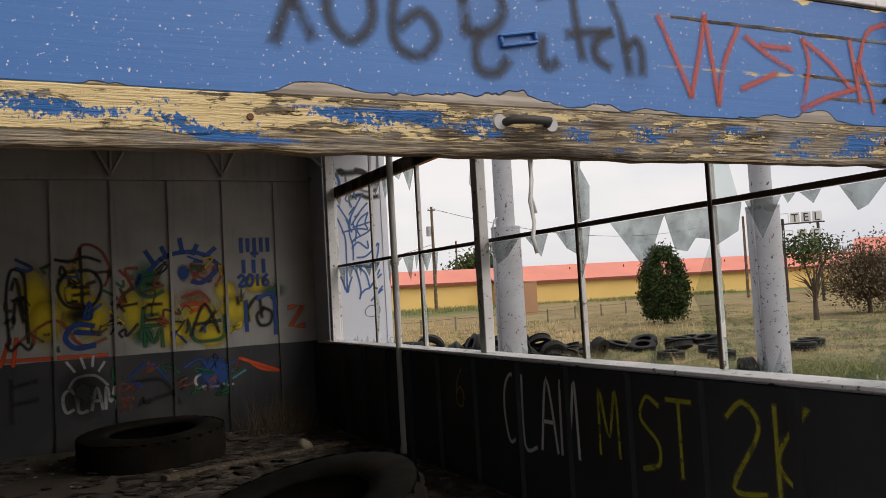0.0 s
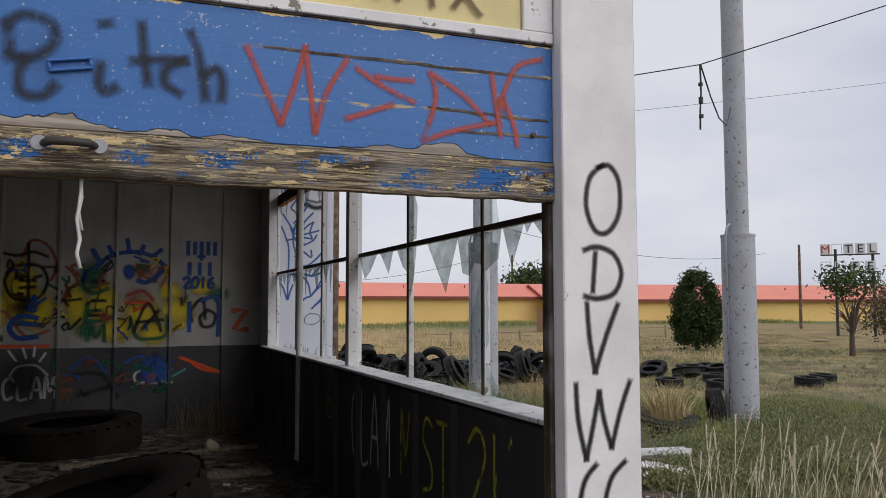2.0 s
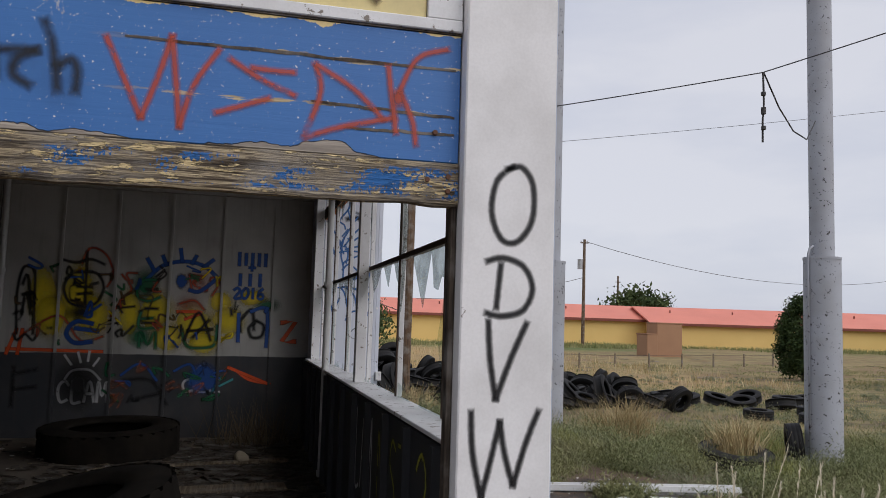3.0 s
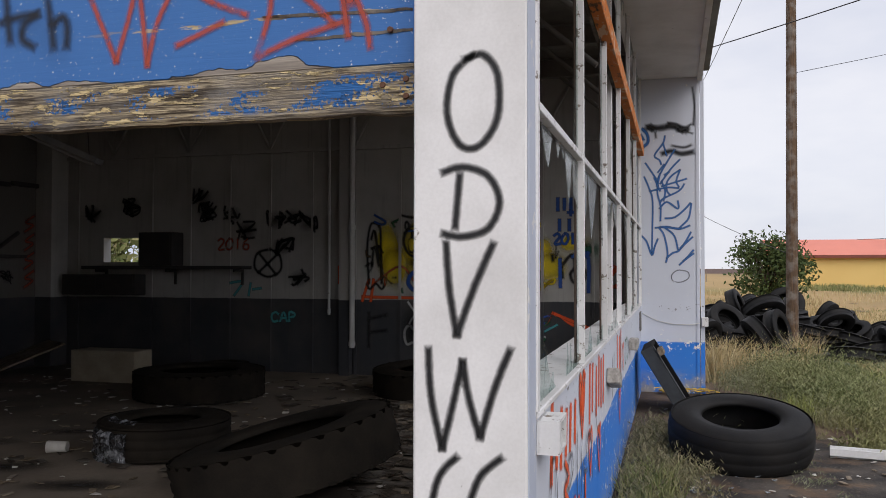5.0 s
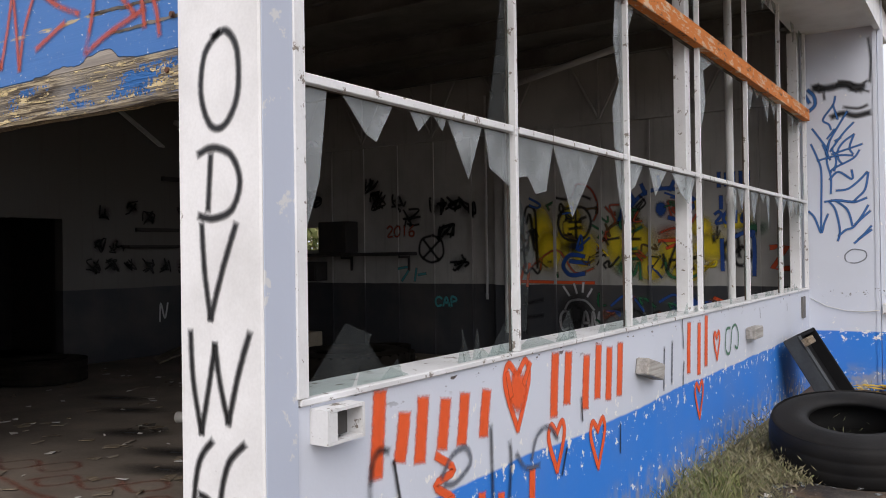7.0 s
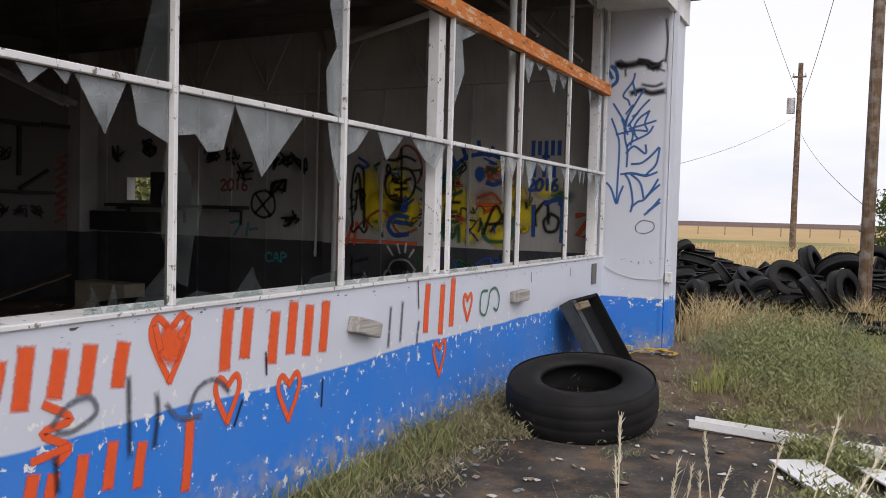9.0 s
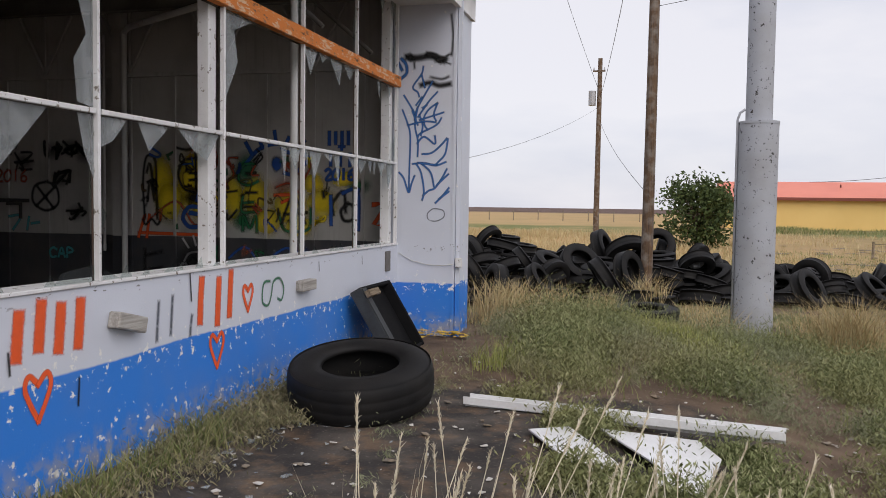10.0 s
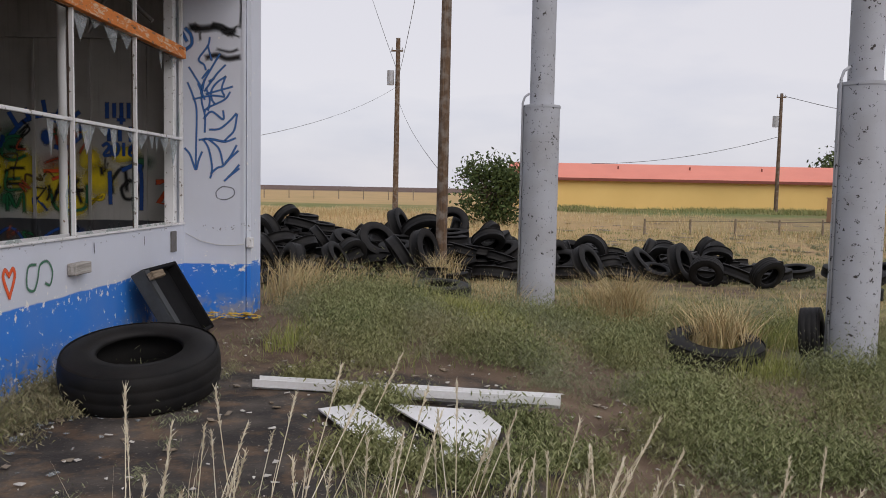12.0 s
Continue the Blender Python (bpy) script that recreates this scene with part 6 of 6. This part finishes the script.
# ---- trees and bushes ----
def leafy(name, tones, rough=0.75, dry=0.0):
    """Leaves or grass: the tone varies from piece to piece."""
    k = Mat(name, rough, 0, 0.2)
    r = k.n.new("ShaderNodeValToRGB")
    els = r.color_ramp.elements
    els[0].color, els[1].color = (*tones[0], 1), (*tones[-1], 1)
    for i, c in enumerate(tones[1:-1]):
        e = els.new((i + 1) / (len(tones) - 1))
        e.color = (*c, 1)
    k.l.new(k.geo.outputs["Random Per Island"], r.inputs["Fac"])
    c = k.mix(k.math("MULTIPLY", k.step(k.noise(0.9, 4), 0.35, 0.7), 0.3), r.outputs["Color"], tones[0])
    if dry:
        c = k.mix(k.math("MULTIPLY", k.step(k.noise(0.55, 5), 0.46, 0.66), dry), c, (0.34, 0.28, 0.13))
    k.colour(c)
    return k.m


m_leaf = leafy("green_leaves", ((0.03, 0.045, 0.016), (0.06, 0.09, 0.028), (0.10, 0.13, 0.045)))
m_cypress = leafy("cypress_scales", ((0.016, 0.030, 0.009), (0.034, 0.058, 0.016), (0.062, 0.088, 0.026)))
m_brownleaf = leafy("dead_twigs", ((0.10, 0.076, 0.05), (0.155, 0.12, 0.078), (0.22, 0.175, 0.115)))
m_bark = worn("bark", (0.10, 0.075, 0.055), (0.05, 0.038, 0.03), 0.9, 6, 40)
m_weed = leafy("grey_green_weed", ((0.14, 0.155, 0.085), (0.19, 0.21, 0.12), (0.24, 0.255, 0.155), (0.30, 0.30, 0.20)), 0.75, 0.45)
m_bushweed = leafy("dull_green_weed", ((0.10, 0.12, 0.045), (0.17, 0.195, 0.08), (0.24, 0.26, 0.12), (0.33, 0.34, 0.185)), 0.85, 0.3)
m_grass = leafy("fresh_grass", ((0.10, 0.13, 0.045), (0.17, 0.20, 0.07), (0.25, 0.26, 0.10), (0.38, 0.33, 0.17)), 0.75, 0.5)
m_fresh = leafy("yellow_green_grass", ((0.20, 0.23, 0.06), (0.30, 0.32, 0.10), (0.40, 0.38, 0.15)))
m_straw = leafy("dry_straw", ((0.36, 0.26, 0.12), (0.50, 0.38, 0.20), (0.60, 0.49, 0.29), (0.40, 0.35, 0.17)))
m_seed = leafy("pale_seed_stalks", ((0.52, 0.45, 0.31), (0.66, 0.59, 0.44), (0.74, 0.69, 0.56)))
m_dryweed = leafy("brown_green_weed", ((0.12, 0.11, 0.06), (0.21, 0.19, 0.11), (0.31, 0.27, 0.17), (0.19, 0.21, 0.09)))


def scatter_mesh(name, parts_v, faces, mat):
    me = bpy.data.meshes.new(name)
    me.from_pydata(parts_v, [], faces)
    me.materials.append(mat)
    return me


def tri_leaves(points, size, rng, narrow=0.45, rise=0.0):
    """One small bent leaf of two triangles at each point."""
    n = len(points)
    a = rng.normal(size=(n, 3))
    a /= np.linalg.norm(a, axis=1)[:, None]
    a[:, 2] = a[:, 2] * (1 - rise) + rise
    b = np.cross(a, rng.normal(size=(n, 3)))
    b /= np.linalg.norm(b, axis=1)[:, None]
    s = (size * rng.uniform(0.6, 1.4, n))[:, None]
    v = np.stack([points - a * s, points - b * s * narrow, points + b * s * narrow, points + a * s], 1).reshape(-1, 3)
    f = [(4 * i, 4 * i + 1, 4 * i + 2) for i in range(n)] + [(4 * i + 1, 4 * i + 3, 4 * i + 2) for i in range(n)]
    return v.tolist(), f


def tree(name, label, category, x, y, height, width, base_clear, count, leaf, mat, seed, shape="round", limbs=9, bare=0):
    rng = np.random.default_rng(seed)
    g = ground_z(x, y)
    t = base(name, label, category, (x, y, g))
    bm = bmesh.new()
    tube(bm, (x, y, g - 0.1), (x, y, g + height * 0.5), height * 0.028 + 0.03, height * 0.012 + 0.01, 8)
    part("trunk", bm, m_bark, t)
    tips = []
    for i in range(limbs):
        a, r = rng.uniform(0, 6.28), width * 0.5 * rng.uniform(0.45, 0.9)
        z0, z1 = g + height * rng.uniform(0.12, 0.4), g + height * rng.uniform(0.45, 0.92)
        p = Vector((x + r * math.cos(a), y + r * math.sin(a), z1))
        bm = bmesh.new()
        mid = Vector((x + r * 0.45 * math.cos(a), y + r * 0.45 * math.sin(a), z0 + (z1 - z0) * 0.65))
        tube(bm, (x, y, z0), mid, height * 0.011 + 0.008, height * 0.007 + 0.006, 6)
        tube(bm, mid, p, height * 0.007 + 0.006, 0.006, 5)
        part("limb", bm, m_bark, t)
        tips.append(np.array(p))
    if bare:
        v, f = [], []
        for i in range(bare):
            a, el = rng.uniform(0, 6.28), rng.uniform(0.15, 1.4)
            r0 = rng.uniform(0.0, 0.75)
            d = np.array([math.cos(a) * math.cos(el), math.sin(a) * math.cos(el), math.sin(el)])
            p = np.array([x, y, g + height * 0.2]) + d * np.array([width, width, height * 0.8 * 2]) * 0.5 * r0
            q = p + (d + rng.normal(size=3) * 0.25) * rng.uniform(0.2, 0.5) * height * 0.4
            side = np.cross(d, [0.3, 0.2, 1.0])
            side = side / np.linalg.norm(side) * 0.012 * (1 + height * 0.12)
            o = len(v)
            v += [tuple(p - side), tuple(p + side), tuple(q)]
            f += [(o, o + 1, o + 2)]
        ob = new("twig_tangle", scatter_mesh("twig_tangle", v, f, m_brownleaf))
        ob.parent = t
        ob.matrix_parent_inverse = t.matrix_basis.inverted()
    if count:
        pts = []
        clumps = 140 if shape == "egg" else 46
        for i in range(clumps):
            if shape == "egg":
                k = rng.uniform(0, 1)
                prof = math.sin(math.pi * min(1.0, k ** 0.8 * 0.93 + 0.07)) ** 0.55
                a = rng.uniform(0, 6.28)
                c = np.array([x + prof * width * 0.44 * math.cos(a), y + prof * width * 0.44 * math.sin(a), g + base_clear + (height - base_clear) * k])
                sp = width * 0.065
            else:
                d = rng.normal(size=3)
                d /= np.linalg.norm(d)
                rr = rng.uniform(0.45, 1.0) ** 0.5
                c = np.array([x, y, g + base_clear + (height - base_clear) * 0.5]) + d * rr * np.array([width * 0.46, width * 0.46, (height - base_clear) * 0.46])
                sp = width * 0.105
            pts.append(c + rng.normal(size=(count // clumps, 3)) * sp)
        v, f = tri_leaves(np.concatenate(pts), leaf, rng)
        ob = new("crown", scatter_mesh("crown", v, f, mat))
        ob.parent = t
        ob.matrix_parent_inverse = t.matrix_basis.inverted()
    return t


tree("cypress_tree", "dense dark green egg-shaped evergreen with brown foot", "tree", 27.5, 31.6, 3.65, 2.30, 0.3, 20000, 0.07, m_cypress, 1, "egg", 6, 200)
tree("bare_bush", "large grey-brown leafless rounded bush", "bush", 35.0, 26.2, 3.3, 3.9, 0.2, 7000, 0.08, m_brownleaf, 2, "round", 14, 2600)
tree("bare_bush", "loose grey-brown leafless bush", "bush", 38.5, 27.5, 2.9, 3.6, 0.3, 0, 0.09, m_brownleaf, 7, "round", 14, 1200)
tree("small_tree", "small bare tree with green leaves only on its crown", "tree", 30.6, 25.5, 3.7, 2.3, 2.55, 1300, 0.09, m_leaf, 3, "round", 12, 90)
tree("shrub", "round green leafy shrub at the edge of the field", "shrub", 9.1, 46.0, 3.6, 3.9, 0.15, 5200, 0.13, m_leaf, 4, "round", 14, 60)
tree("tree", "broad green tree behind the motel roof", "tree", 53.0, 98.0, 5.9, 7.5, 3.0, 5000, 0.3, m_leaf, 5, "round", 9)
tree("shrub", "yellow-green shrub outside the small rear window", "shrub", -9.2, 16.5, 3.6, 3.2, 0.2, 3500, 0.12, m_grass, 6, "round", 8)


# ---- grass and weeds ----
def blades(name, label, bases, height, width, lean, mat, seed, category="grass"):
    """Bent grass blades of three triangles, joined in one mesh."""
    rng = np.random.default_rng(seed)
    b = np.array(bases)
    n = len(b)
    h = height * rng.uniform(0.5, 1.35, n)
    if b.shape[1] > 3:
        h = h * b[:, 3]
    b = b[:, :3]
    a = rng.uniform(0, 2 * np.pi, n)
    side = np.stack([np.cos(a), np.sin(a), np.zeros(n)], 1) * (width * rng.uniform(0.6, 1.3, n))[:, None]
    w = rng.uniform(0, 2 * np.pi, n)
    ln = np.stack([np.cos(w), np.sin(w), np.zeros(n)], 1) * (h * lean * rng.uniform(0.2, 1.5, n))[:, None]
    up = np.zeros((n, 3))
    up[:, 2] = h
    mid = b + ln * 0.35 + up * 0.6
    tip = b + ln + up
    v = np.stack([b - side, b + side, mid - side * 0.7, mid + side * 0.7, tip], 1).reshape(-1, 3)
    f = []
    for i in range(n):
        o = 5 * i
        f += [(o, o + 1, o + 3, o + 2), (o + 2, o + 3, o + 4)]
    return tagged(new(name, scatter_mesh(name, v.tolist(), f, mat)), label, category, "", "stuff")


def field(seed, count, x0, x1, y0, y1, dens, tuft=6, spread=0.06):
    """Tuft positions where dens(x, y) is high; the fourth number scales the height."""
    rnd = random.Random(seed)
    out = []
    while len(out) < count:
        x, y = rnd.uniform(x0, x1), rnd.uniform(y0, y1)
        d = dens(x, y)
        if rnd.random() < d:
            k = 0.6 + 0.6 * d * rnd.random()
            for _ in range(tuft):
                px, py = x + rnd.gauss(0, spread), y + rnd.gauss(0, spread)
                if px < 4.03 and 2 < py < 11.7 or (px < 4.85 and 10.8 < py < 11.7):
                    continue
                out.append((px, py, ground_z(px, py) - 0.01, k))
    return out


def open_ground(x, y):
    """1 on the bare asphalt beside the building, fading to 0 where growth begins."""
    d = max(abs(x - 5.9) / 2.3, abs(y - 5.6) / 2.75)
    return 1 - smooth((d + 0.25 * noise.noise((x * 1.1, y * 1.1, 4)) - 0.85) / 0.3)


def near_weeds(x, y):
    n = 0.5 + 0.5 * noise.noise((x * 0.55, y * 0.55, 11))
    if x < 5.7 and y < 10.75 or math.hypot(x - 10.35, y - 10.6) < 0.75:
        return 0.03
    far = 1 - smooth((y - 11.5 - 0.2 * (x - 8)) / 2.0)
    return clamp01(3.2 * (n - 0.36)) * (1 - open_ground(x, y)) * max(0.07, far)


def dry_patch(x, y):
    n = 0.5 + 0.5 * noise.noise((x * 0.4 + 7, y * 0.4, 2))
    return clamp01(0.25 + n) * (1 - open_ground(x, y)) * (0.2 if y < 12 else 0.16 if x > 8.5 else 0.7)


def weeds(name, label, seed, plants, x0, x1, y0, y1, dens, height, leaf, per, mat, narrow=0.16):
    """Low leafy weeds: each plant is a spray of small leaves round a few stems."""
    rnd, rng = random.Random(seed), np.random.default_rng(seed)
    pts = []
    got = 0
    while got < plants:
        x, y = rnd.uniform(x0, x1), rnd.uniform(y0, y1)
        if rnd.random() > dens(x, y) or (x < 4.12 and 2 < y < 11.7) or (x < 4.95 and 10.7 < y < 11.7):
            continue
        got += 1
        h = height * rnd.uniform(0.5, 1.3)
        q = rng.normal(size=(per, 3)) * np.array([h * 0.42, h * 0.42, h * 0.30])
        q[:, 2] = np.abs(q[:, 2]) * 1.25 + 0.01
        q[:, 0] = np.maximum(q[:, 0], 4.06 - x) if x < 5 and y < 11 else q[:, 0]
        pts.append(q + np.array([x, y, ground_z(x, y)]))
    v, f = tri_leaves(np.concatenate(pts), leaf, rng, narrow, 0.7)
    return tagged(new(name, scatter_mesh(name, v, f, mat)), label, "weeds", "", "stuff")


weeds("weeds", "grey-green leafy weeds covering the ground past the asphalt", 21, 520, 4.6, 17, 4.0, 14.5, near_weeds, 0.26, 0.022, 220, m_weed)
weeds("tall_weeds", "taller feathery grey-green weeds in clumps", 25, 420, 5.0, 16, 8.0, 13.5, lambda x, y: clamp01(1.6 * noise.noise((x * 0.8, y * 0.8, 15)) + 0.1) * (1 - open_ground(x, y)) * (0 if x < 5.9 and y < 10.9 or math.hypot(x - 10.35, y - 10.6) < 0.8 else 1), 0.40, 0.018, 380, m_weed)


def clump(x, y):
    """Leafy bushes gather in patches between the sheets and the grey poles."""
    n = noise.noise((x * 0.9 + 3, y * 0.9, 31))
    if math.hypot(x - 10.35, y - 10.6) < 0.8 or math.hypot(x - 8.56, y - 14.0) < 0.5 or math.hypot(x - 11.97, y - 10.75) < 0.45 or x < 5.9 and y < 10.9 or 6.2 < x < 7.8 and 5.6 < y < 7.2:
        return 0.0
    return clamp01(-0.1 + 3.5 * n) * (1 - open_ground(x, y))


weeds("bushy_weeds", "bushy grey-green weeds growing in leafy clumps", 27, 330, 5.6, 15.5, 6.0, 13.0, clump, 0.46, 0.022, 760, m_bushweed, 0.20)
SPROUTS = ((6.62, 7.02), (6.72, 6.97), (6.95, 5.70), (6.72, 5.74), (7.70, 6.1), (7.76, 7.0), (7.9, 6.8), (7.3, 5.68), (8.1, 6.4), (6.05, 7.75))
weeds("sheet_weeds", "small weeds growing round the metal sheets", 26, 150, 5.9, 8.4, 5.5, 8.0, lambda x, y: 1.0 if min(math.hypot(x - a, y - b) for a, b in SPROUTS) < 0.16 else 0.0, 0.24, 0.02, 160, m_bushweed, 0.26)
weeds("sparse_weeds", "small green weeds sprouting through cracked asphalt", 22, 60, 5.2, 8.6, 4.4, 8.4, lambda x, y: 0.0 if 6.2 < x < 7.75 and 5.7 < y < 7.2 else 0.6, 0.12, 0.016, 90, m_weed)
weeds("wall_weeds", "dry green weeds along the foot of the wall", 23, 130, 4.08, 4.75, 3.6, 8.2, lambda x, y: clamp01(1.3 - (x - 4.08) / 0.6) * (0.12 + 0.88 * smooth((y - 4.6) / 1.5)), 0.19, 0.022, 150, m_dryweed)
weeds("yard_weeds", "low dull weeds scattered over the yard", 24, 900, 5, 32, 13, 34, lambda x, y: clamp01(0.2 + 0.9 * noise.noise((x * 0.3, y * 0.3, 9))), 0.16, 0.035, 60, m_weed)
blades("green_grass", "fresh green grass among the weeds", field(31, 6500, 4.5, 17, 7.6, 14.5, near_weeds, 9, 0.10), 0.17, 0.004, 0.5, m_grass, 1)
blades("wall_grass", "green and dry grass at the foot of the wall", field(32, 1700, 4.06, 4.4, 3.4, 6.4, lambda x, y: 0.3 + 0.7 * clamp01(noise.noise((y * 1.5, 3, 1)) + 0.4), 12, 0.07), 0.22, 0.004, 0.7, m_grass, 2)
blades("dry_grass", "dry yellow grass over the yard", field(33, 22000, 4.8, 24, 11, 26, dry_patch, 7, 0.12), 0.16, 0.005, 0.6, m_straw, 3)
blades("yard_grass", "short patchy green and tan turf across the yard", field(34, 42000, 0, 42, 15, 44, lambda x, y: clamp01(0.35 + 0.8 * noise.noise((x * 0.22, y * 0.22, 5))), 8, 0.25), 0.11, 0.010, 0.6, m_grass, 4)
blades("field_straw", "pale golden dry grass of the open field", field(35, 30000, -26, 26, 27, 62, lambda x, y: clamp01(0.5 + 0.7 * noise.noise((x * 0.12, y * 0.12, 6))) * (1.0 if x < 12 else 0.25), 8, 0.3), 0.42, 0.018, 0.4, m_straw, 5)
blades("motel_grass", "green grass strip in front of the motel", field(36, 9000, 14, 70, 66, 79, lambda x, y: clamp01(0.4 + noise.noise((x * 0.1, y * 0.1, 7))), 8, 0.4), 0.4, 0.03, 0.4, m_grass, 6)
tufts = []
for cx, cy, n, k in ((9.75, 13.1, 620, 1.25), (9.4, 13.5, 300, 1.1), (10.5, 10.85, 620, 1.1), (10.25, 10.95, 200, 0.9), (5.2, 12.9, 300, 0.85), (5.7, 13.6, 200, 0.8), (4.95, 12.3, 260, 0.9), (8.0, 13.2, 160, 0.8), (7.0, 18.4, 300, 1.0), (12.8, 13.9, 200, 0.8), (6.3, 14.6, 220, 0.8)):
    r = random.Random(int(cx * 100))
    for _ in range(n):
        x, y = cx + r.gauss(0, 0.17), cy + r.gauss(0, 0.15)
        tufts.append((x, y, ground_z(x, y), k))
blades("straw_tufts", "tall tufts of bleached straw grass", tufts, 0.58, 0.0065, 0.6, m_straw, 7)
stems = []
r = random.Random(44)
for _ in range(120):
    x, y = r.uniform(5.75, 9.3), r.uniform(3.75, 4.75)
    stems.append((x, y + 0.10 * (x - 6), ground_z(x, y), r.uniform(0.45, 1.05)))
blades("grass_stems", "tall thin pale grass stems", stems, 0.55, 0.0034, 0.3, m_seed, 8)
blades("bright_grass", "patches of brighter yellow-green grass", field(46, 12000, 5.5, 16, 8.6, 13.8, lambda x, y: (1.0 if noise.noise((x * 0.7, y * 0.7, 21)) > 0.22 else 0.0) * (1 - open_ground(x, y)), 16, 0.10), 0.26, 0.004, 0.5, m_fresh, 19)
blades("foreground_grass", "green grass clumps below pale stems", field(45, 5200, 6.6, 10.5, 3.6, 5.6, lambda x, y: clamp01(0.15 + 0.45 * (x - 6.6)) * 0.8, 14, 0.09), 0.26, 0.0035, 0.5, m_grass, 9)


def seed_heads():
    """Feathery ears on leaning stalks in front of the sheet metal."""
    rng = np.random.default_rng(9)
    v, f = [], []
    rr = random.Random(10)
    for i in range(95):
        x, y = rr.uniform(5.8, 9.2), rr.uniform(3.8, 4.9)
        g, h = ground_z(x, y), rr.uniform(0.38, 0.80)
        a = rr.uniform(0, 6.28)
        dx, dy = h * rr.uniform(-0.15, 0.55), math.sin(a) * h * 0.25
        p0, p1 = np.array([x, y, g]), np.array([x + dx, y + dy, g + h])
        for q0, q1, w in ((p0, p1, 0.0028),):
            o = len(v)
            v += [tuple(q0 + [-w, 0, 0]), tuple(q0 + [w, 0, 0]), tuple(q1 + [w * 0.7, 0, 0]), tuple(q1 - [w * 0.7, 0, 0])]
            f.append((o, o + 1, o + 2, o + 3))
        d = p1 - p0
        for j in range(44):
            k = 1.0 - 0.24 * j / 44
            c = p0 + d * k
            e = rng.normal(size=3) * 0.009 + d * 0.035
            s = np.array([0.003, 0.0, 0.0])
            o = len(v)
            v += [tuple(c - s), tuple(c + s), tuple(c + e)]
            f.append((o, o + 1, o + 2))
    return tagged(new("seed_heads", scatter_mesh("seed_heads", v, f, m_seed)), "pale feathery grass ears on tall stalks", "grass", "", "stuff")


seed_heads()
brush = base("dry_brush", "tangle of dry twigs in the workshop corner", "brush", (3.1, 10.7, 0))
rng = np.random.default_rng(3)
v, f = [], []
for i in range(260):
    p = np.array([3.1, 10.75, 0.0]) + rng.normal(size=3) * [0.28, 0.2, 0.0]
    q = p + rng.normal(size=3) * [0.22, 0.18, 0.1] + [0, 0, rng.uniform(0.1, 0.6)]
    o = len(v)
    v += [tuple(p - [0.005, 0, 0]), tuple(p + [0.005, 0, 0]), tuple(q)]
    f.append((o, o + 1, o + 2))
ob = new("twig_tangle", scatter_mesh("twig_tangle", v, f, m_brownleaf))
ob.parent = brush
ob.matrix_parent_inverse = brush.matrix_basis.inverted()

stump = base("concrete_lump", "grey broken concrete lump beside a half-buried tyre", "rubble", (9.68, 10.7, ground_z(9.68, 10.7)))
bm = bmesh.new()
bmesh.ops.create_icosphere(bm, subdivisions=2, radius=0.11)
for v in bm.verts:
    v.co = Vector((9.68, 10.7, ground_z(9.68, 10.7) + 0.05)) + v.co * (1 + 0.35 * noise.noise(v.co * 8))
part("lump", bm, m_plank, stump)
leaves = flakes("fallen_leaves", "yellow fallen leaves at the corner of the end wall", 60, lambda r: (r.uniform(4.2, 4.95), 10.78 - abs(r.gauss(0, 0.12))), lambda x, y: 0.02 + 0.05 * random.Random(int(x * 999)).random(), Mat("yellow_leaf", 0.8).colour((0.55, 0.36, 0.05)).m, 0.035, 55, "leaves")
m_toy = Mat("yellow_plastic", 0.4).colour((0.75, 0.50, 0.03)).m
bottle = base("plastic_bottle", "small yellow plastic bottle lying on the ground", "bottle", (5.19, 4.76, 0.0))
bm = bmesh.new()
tube(bm, (5.12, 4.76, 0.035), (5.23, 4.76, 0.035), 0.032, 0.034, 14)
tube(bm, (5.23, 4.76, 0.035), (5.27, 4.755, 0.033), 0.034, 0.014, 14)
part("body", bm, m_toy, bottle)
bm = bmesh.new()
tube(bm, (5.27, 4.755, 0.033), (5.30, 4.752, 0.033), 0.016, seg=12)
part("cap", bm, m_toy, bottle)
cup = base("plastic_cup", "small crushed blue plastic cup on the ground", "cup", (4.80, 4.72, 0.0))
bm = bmesh.new()
tube(bm, (4.77, 4.72, 0.03), (4.84, 4.73, 0.035), 0.026, 0.034, 14)
part("cup", bm, Mat("blue_plastic", 0.4).colour((0.03, 0.08, 0.28)).m, cup)
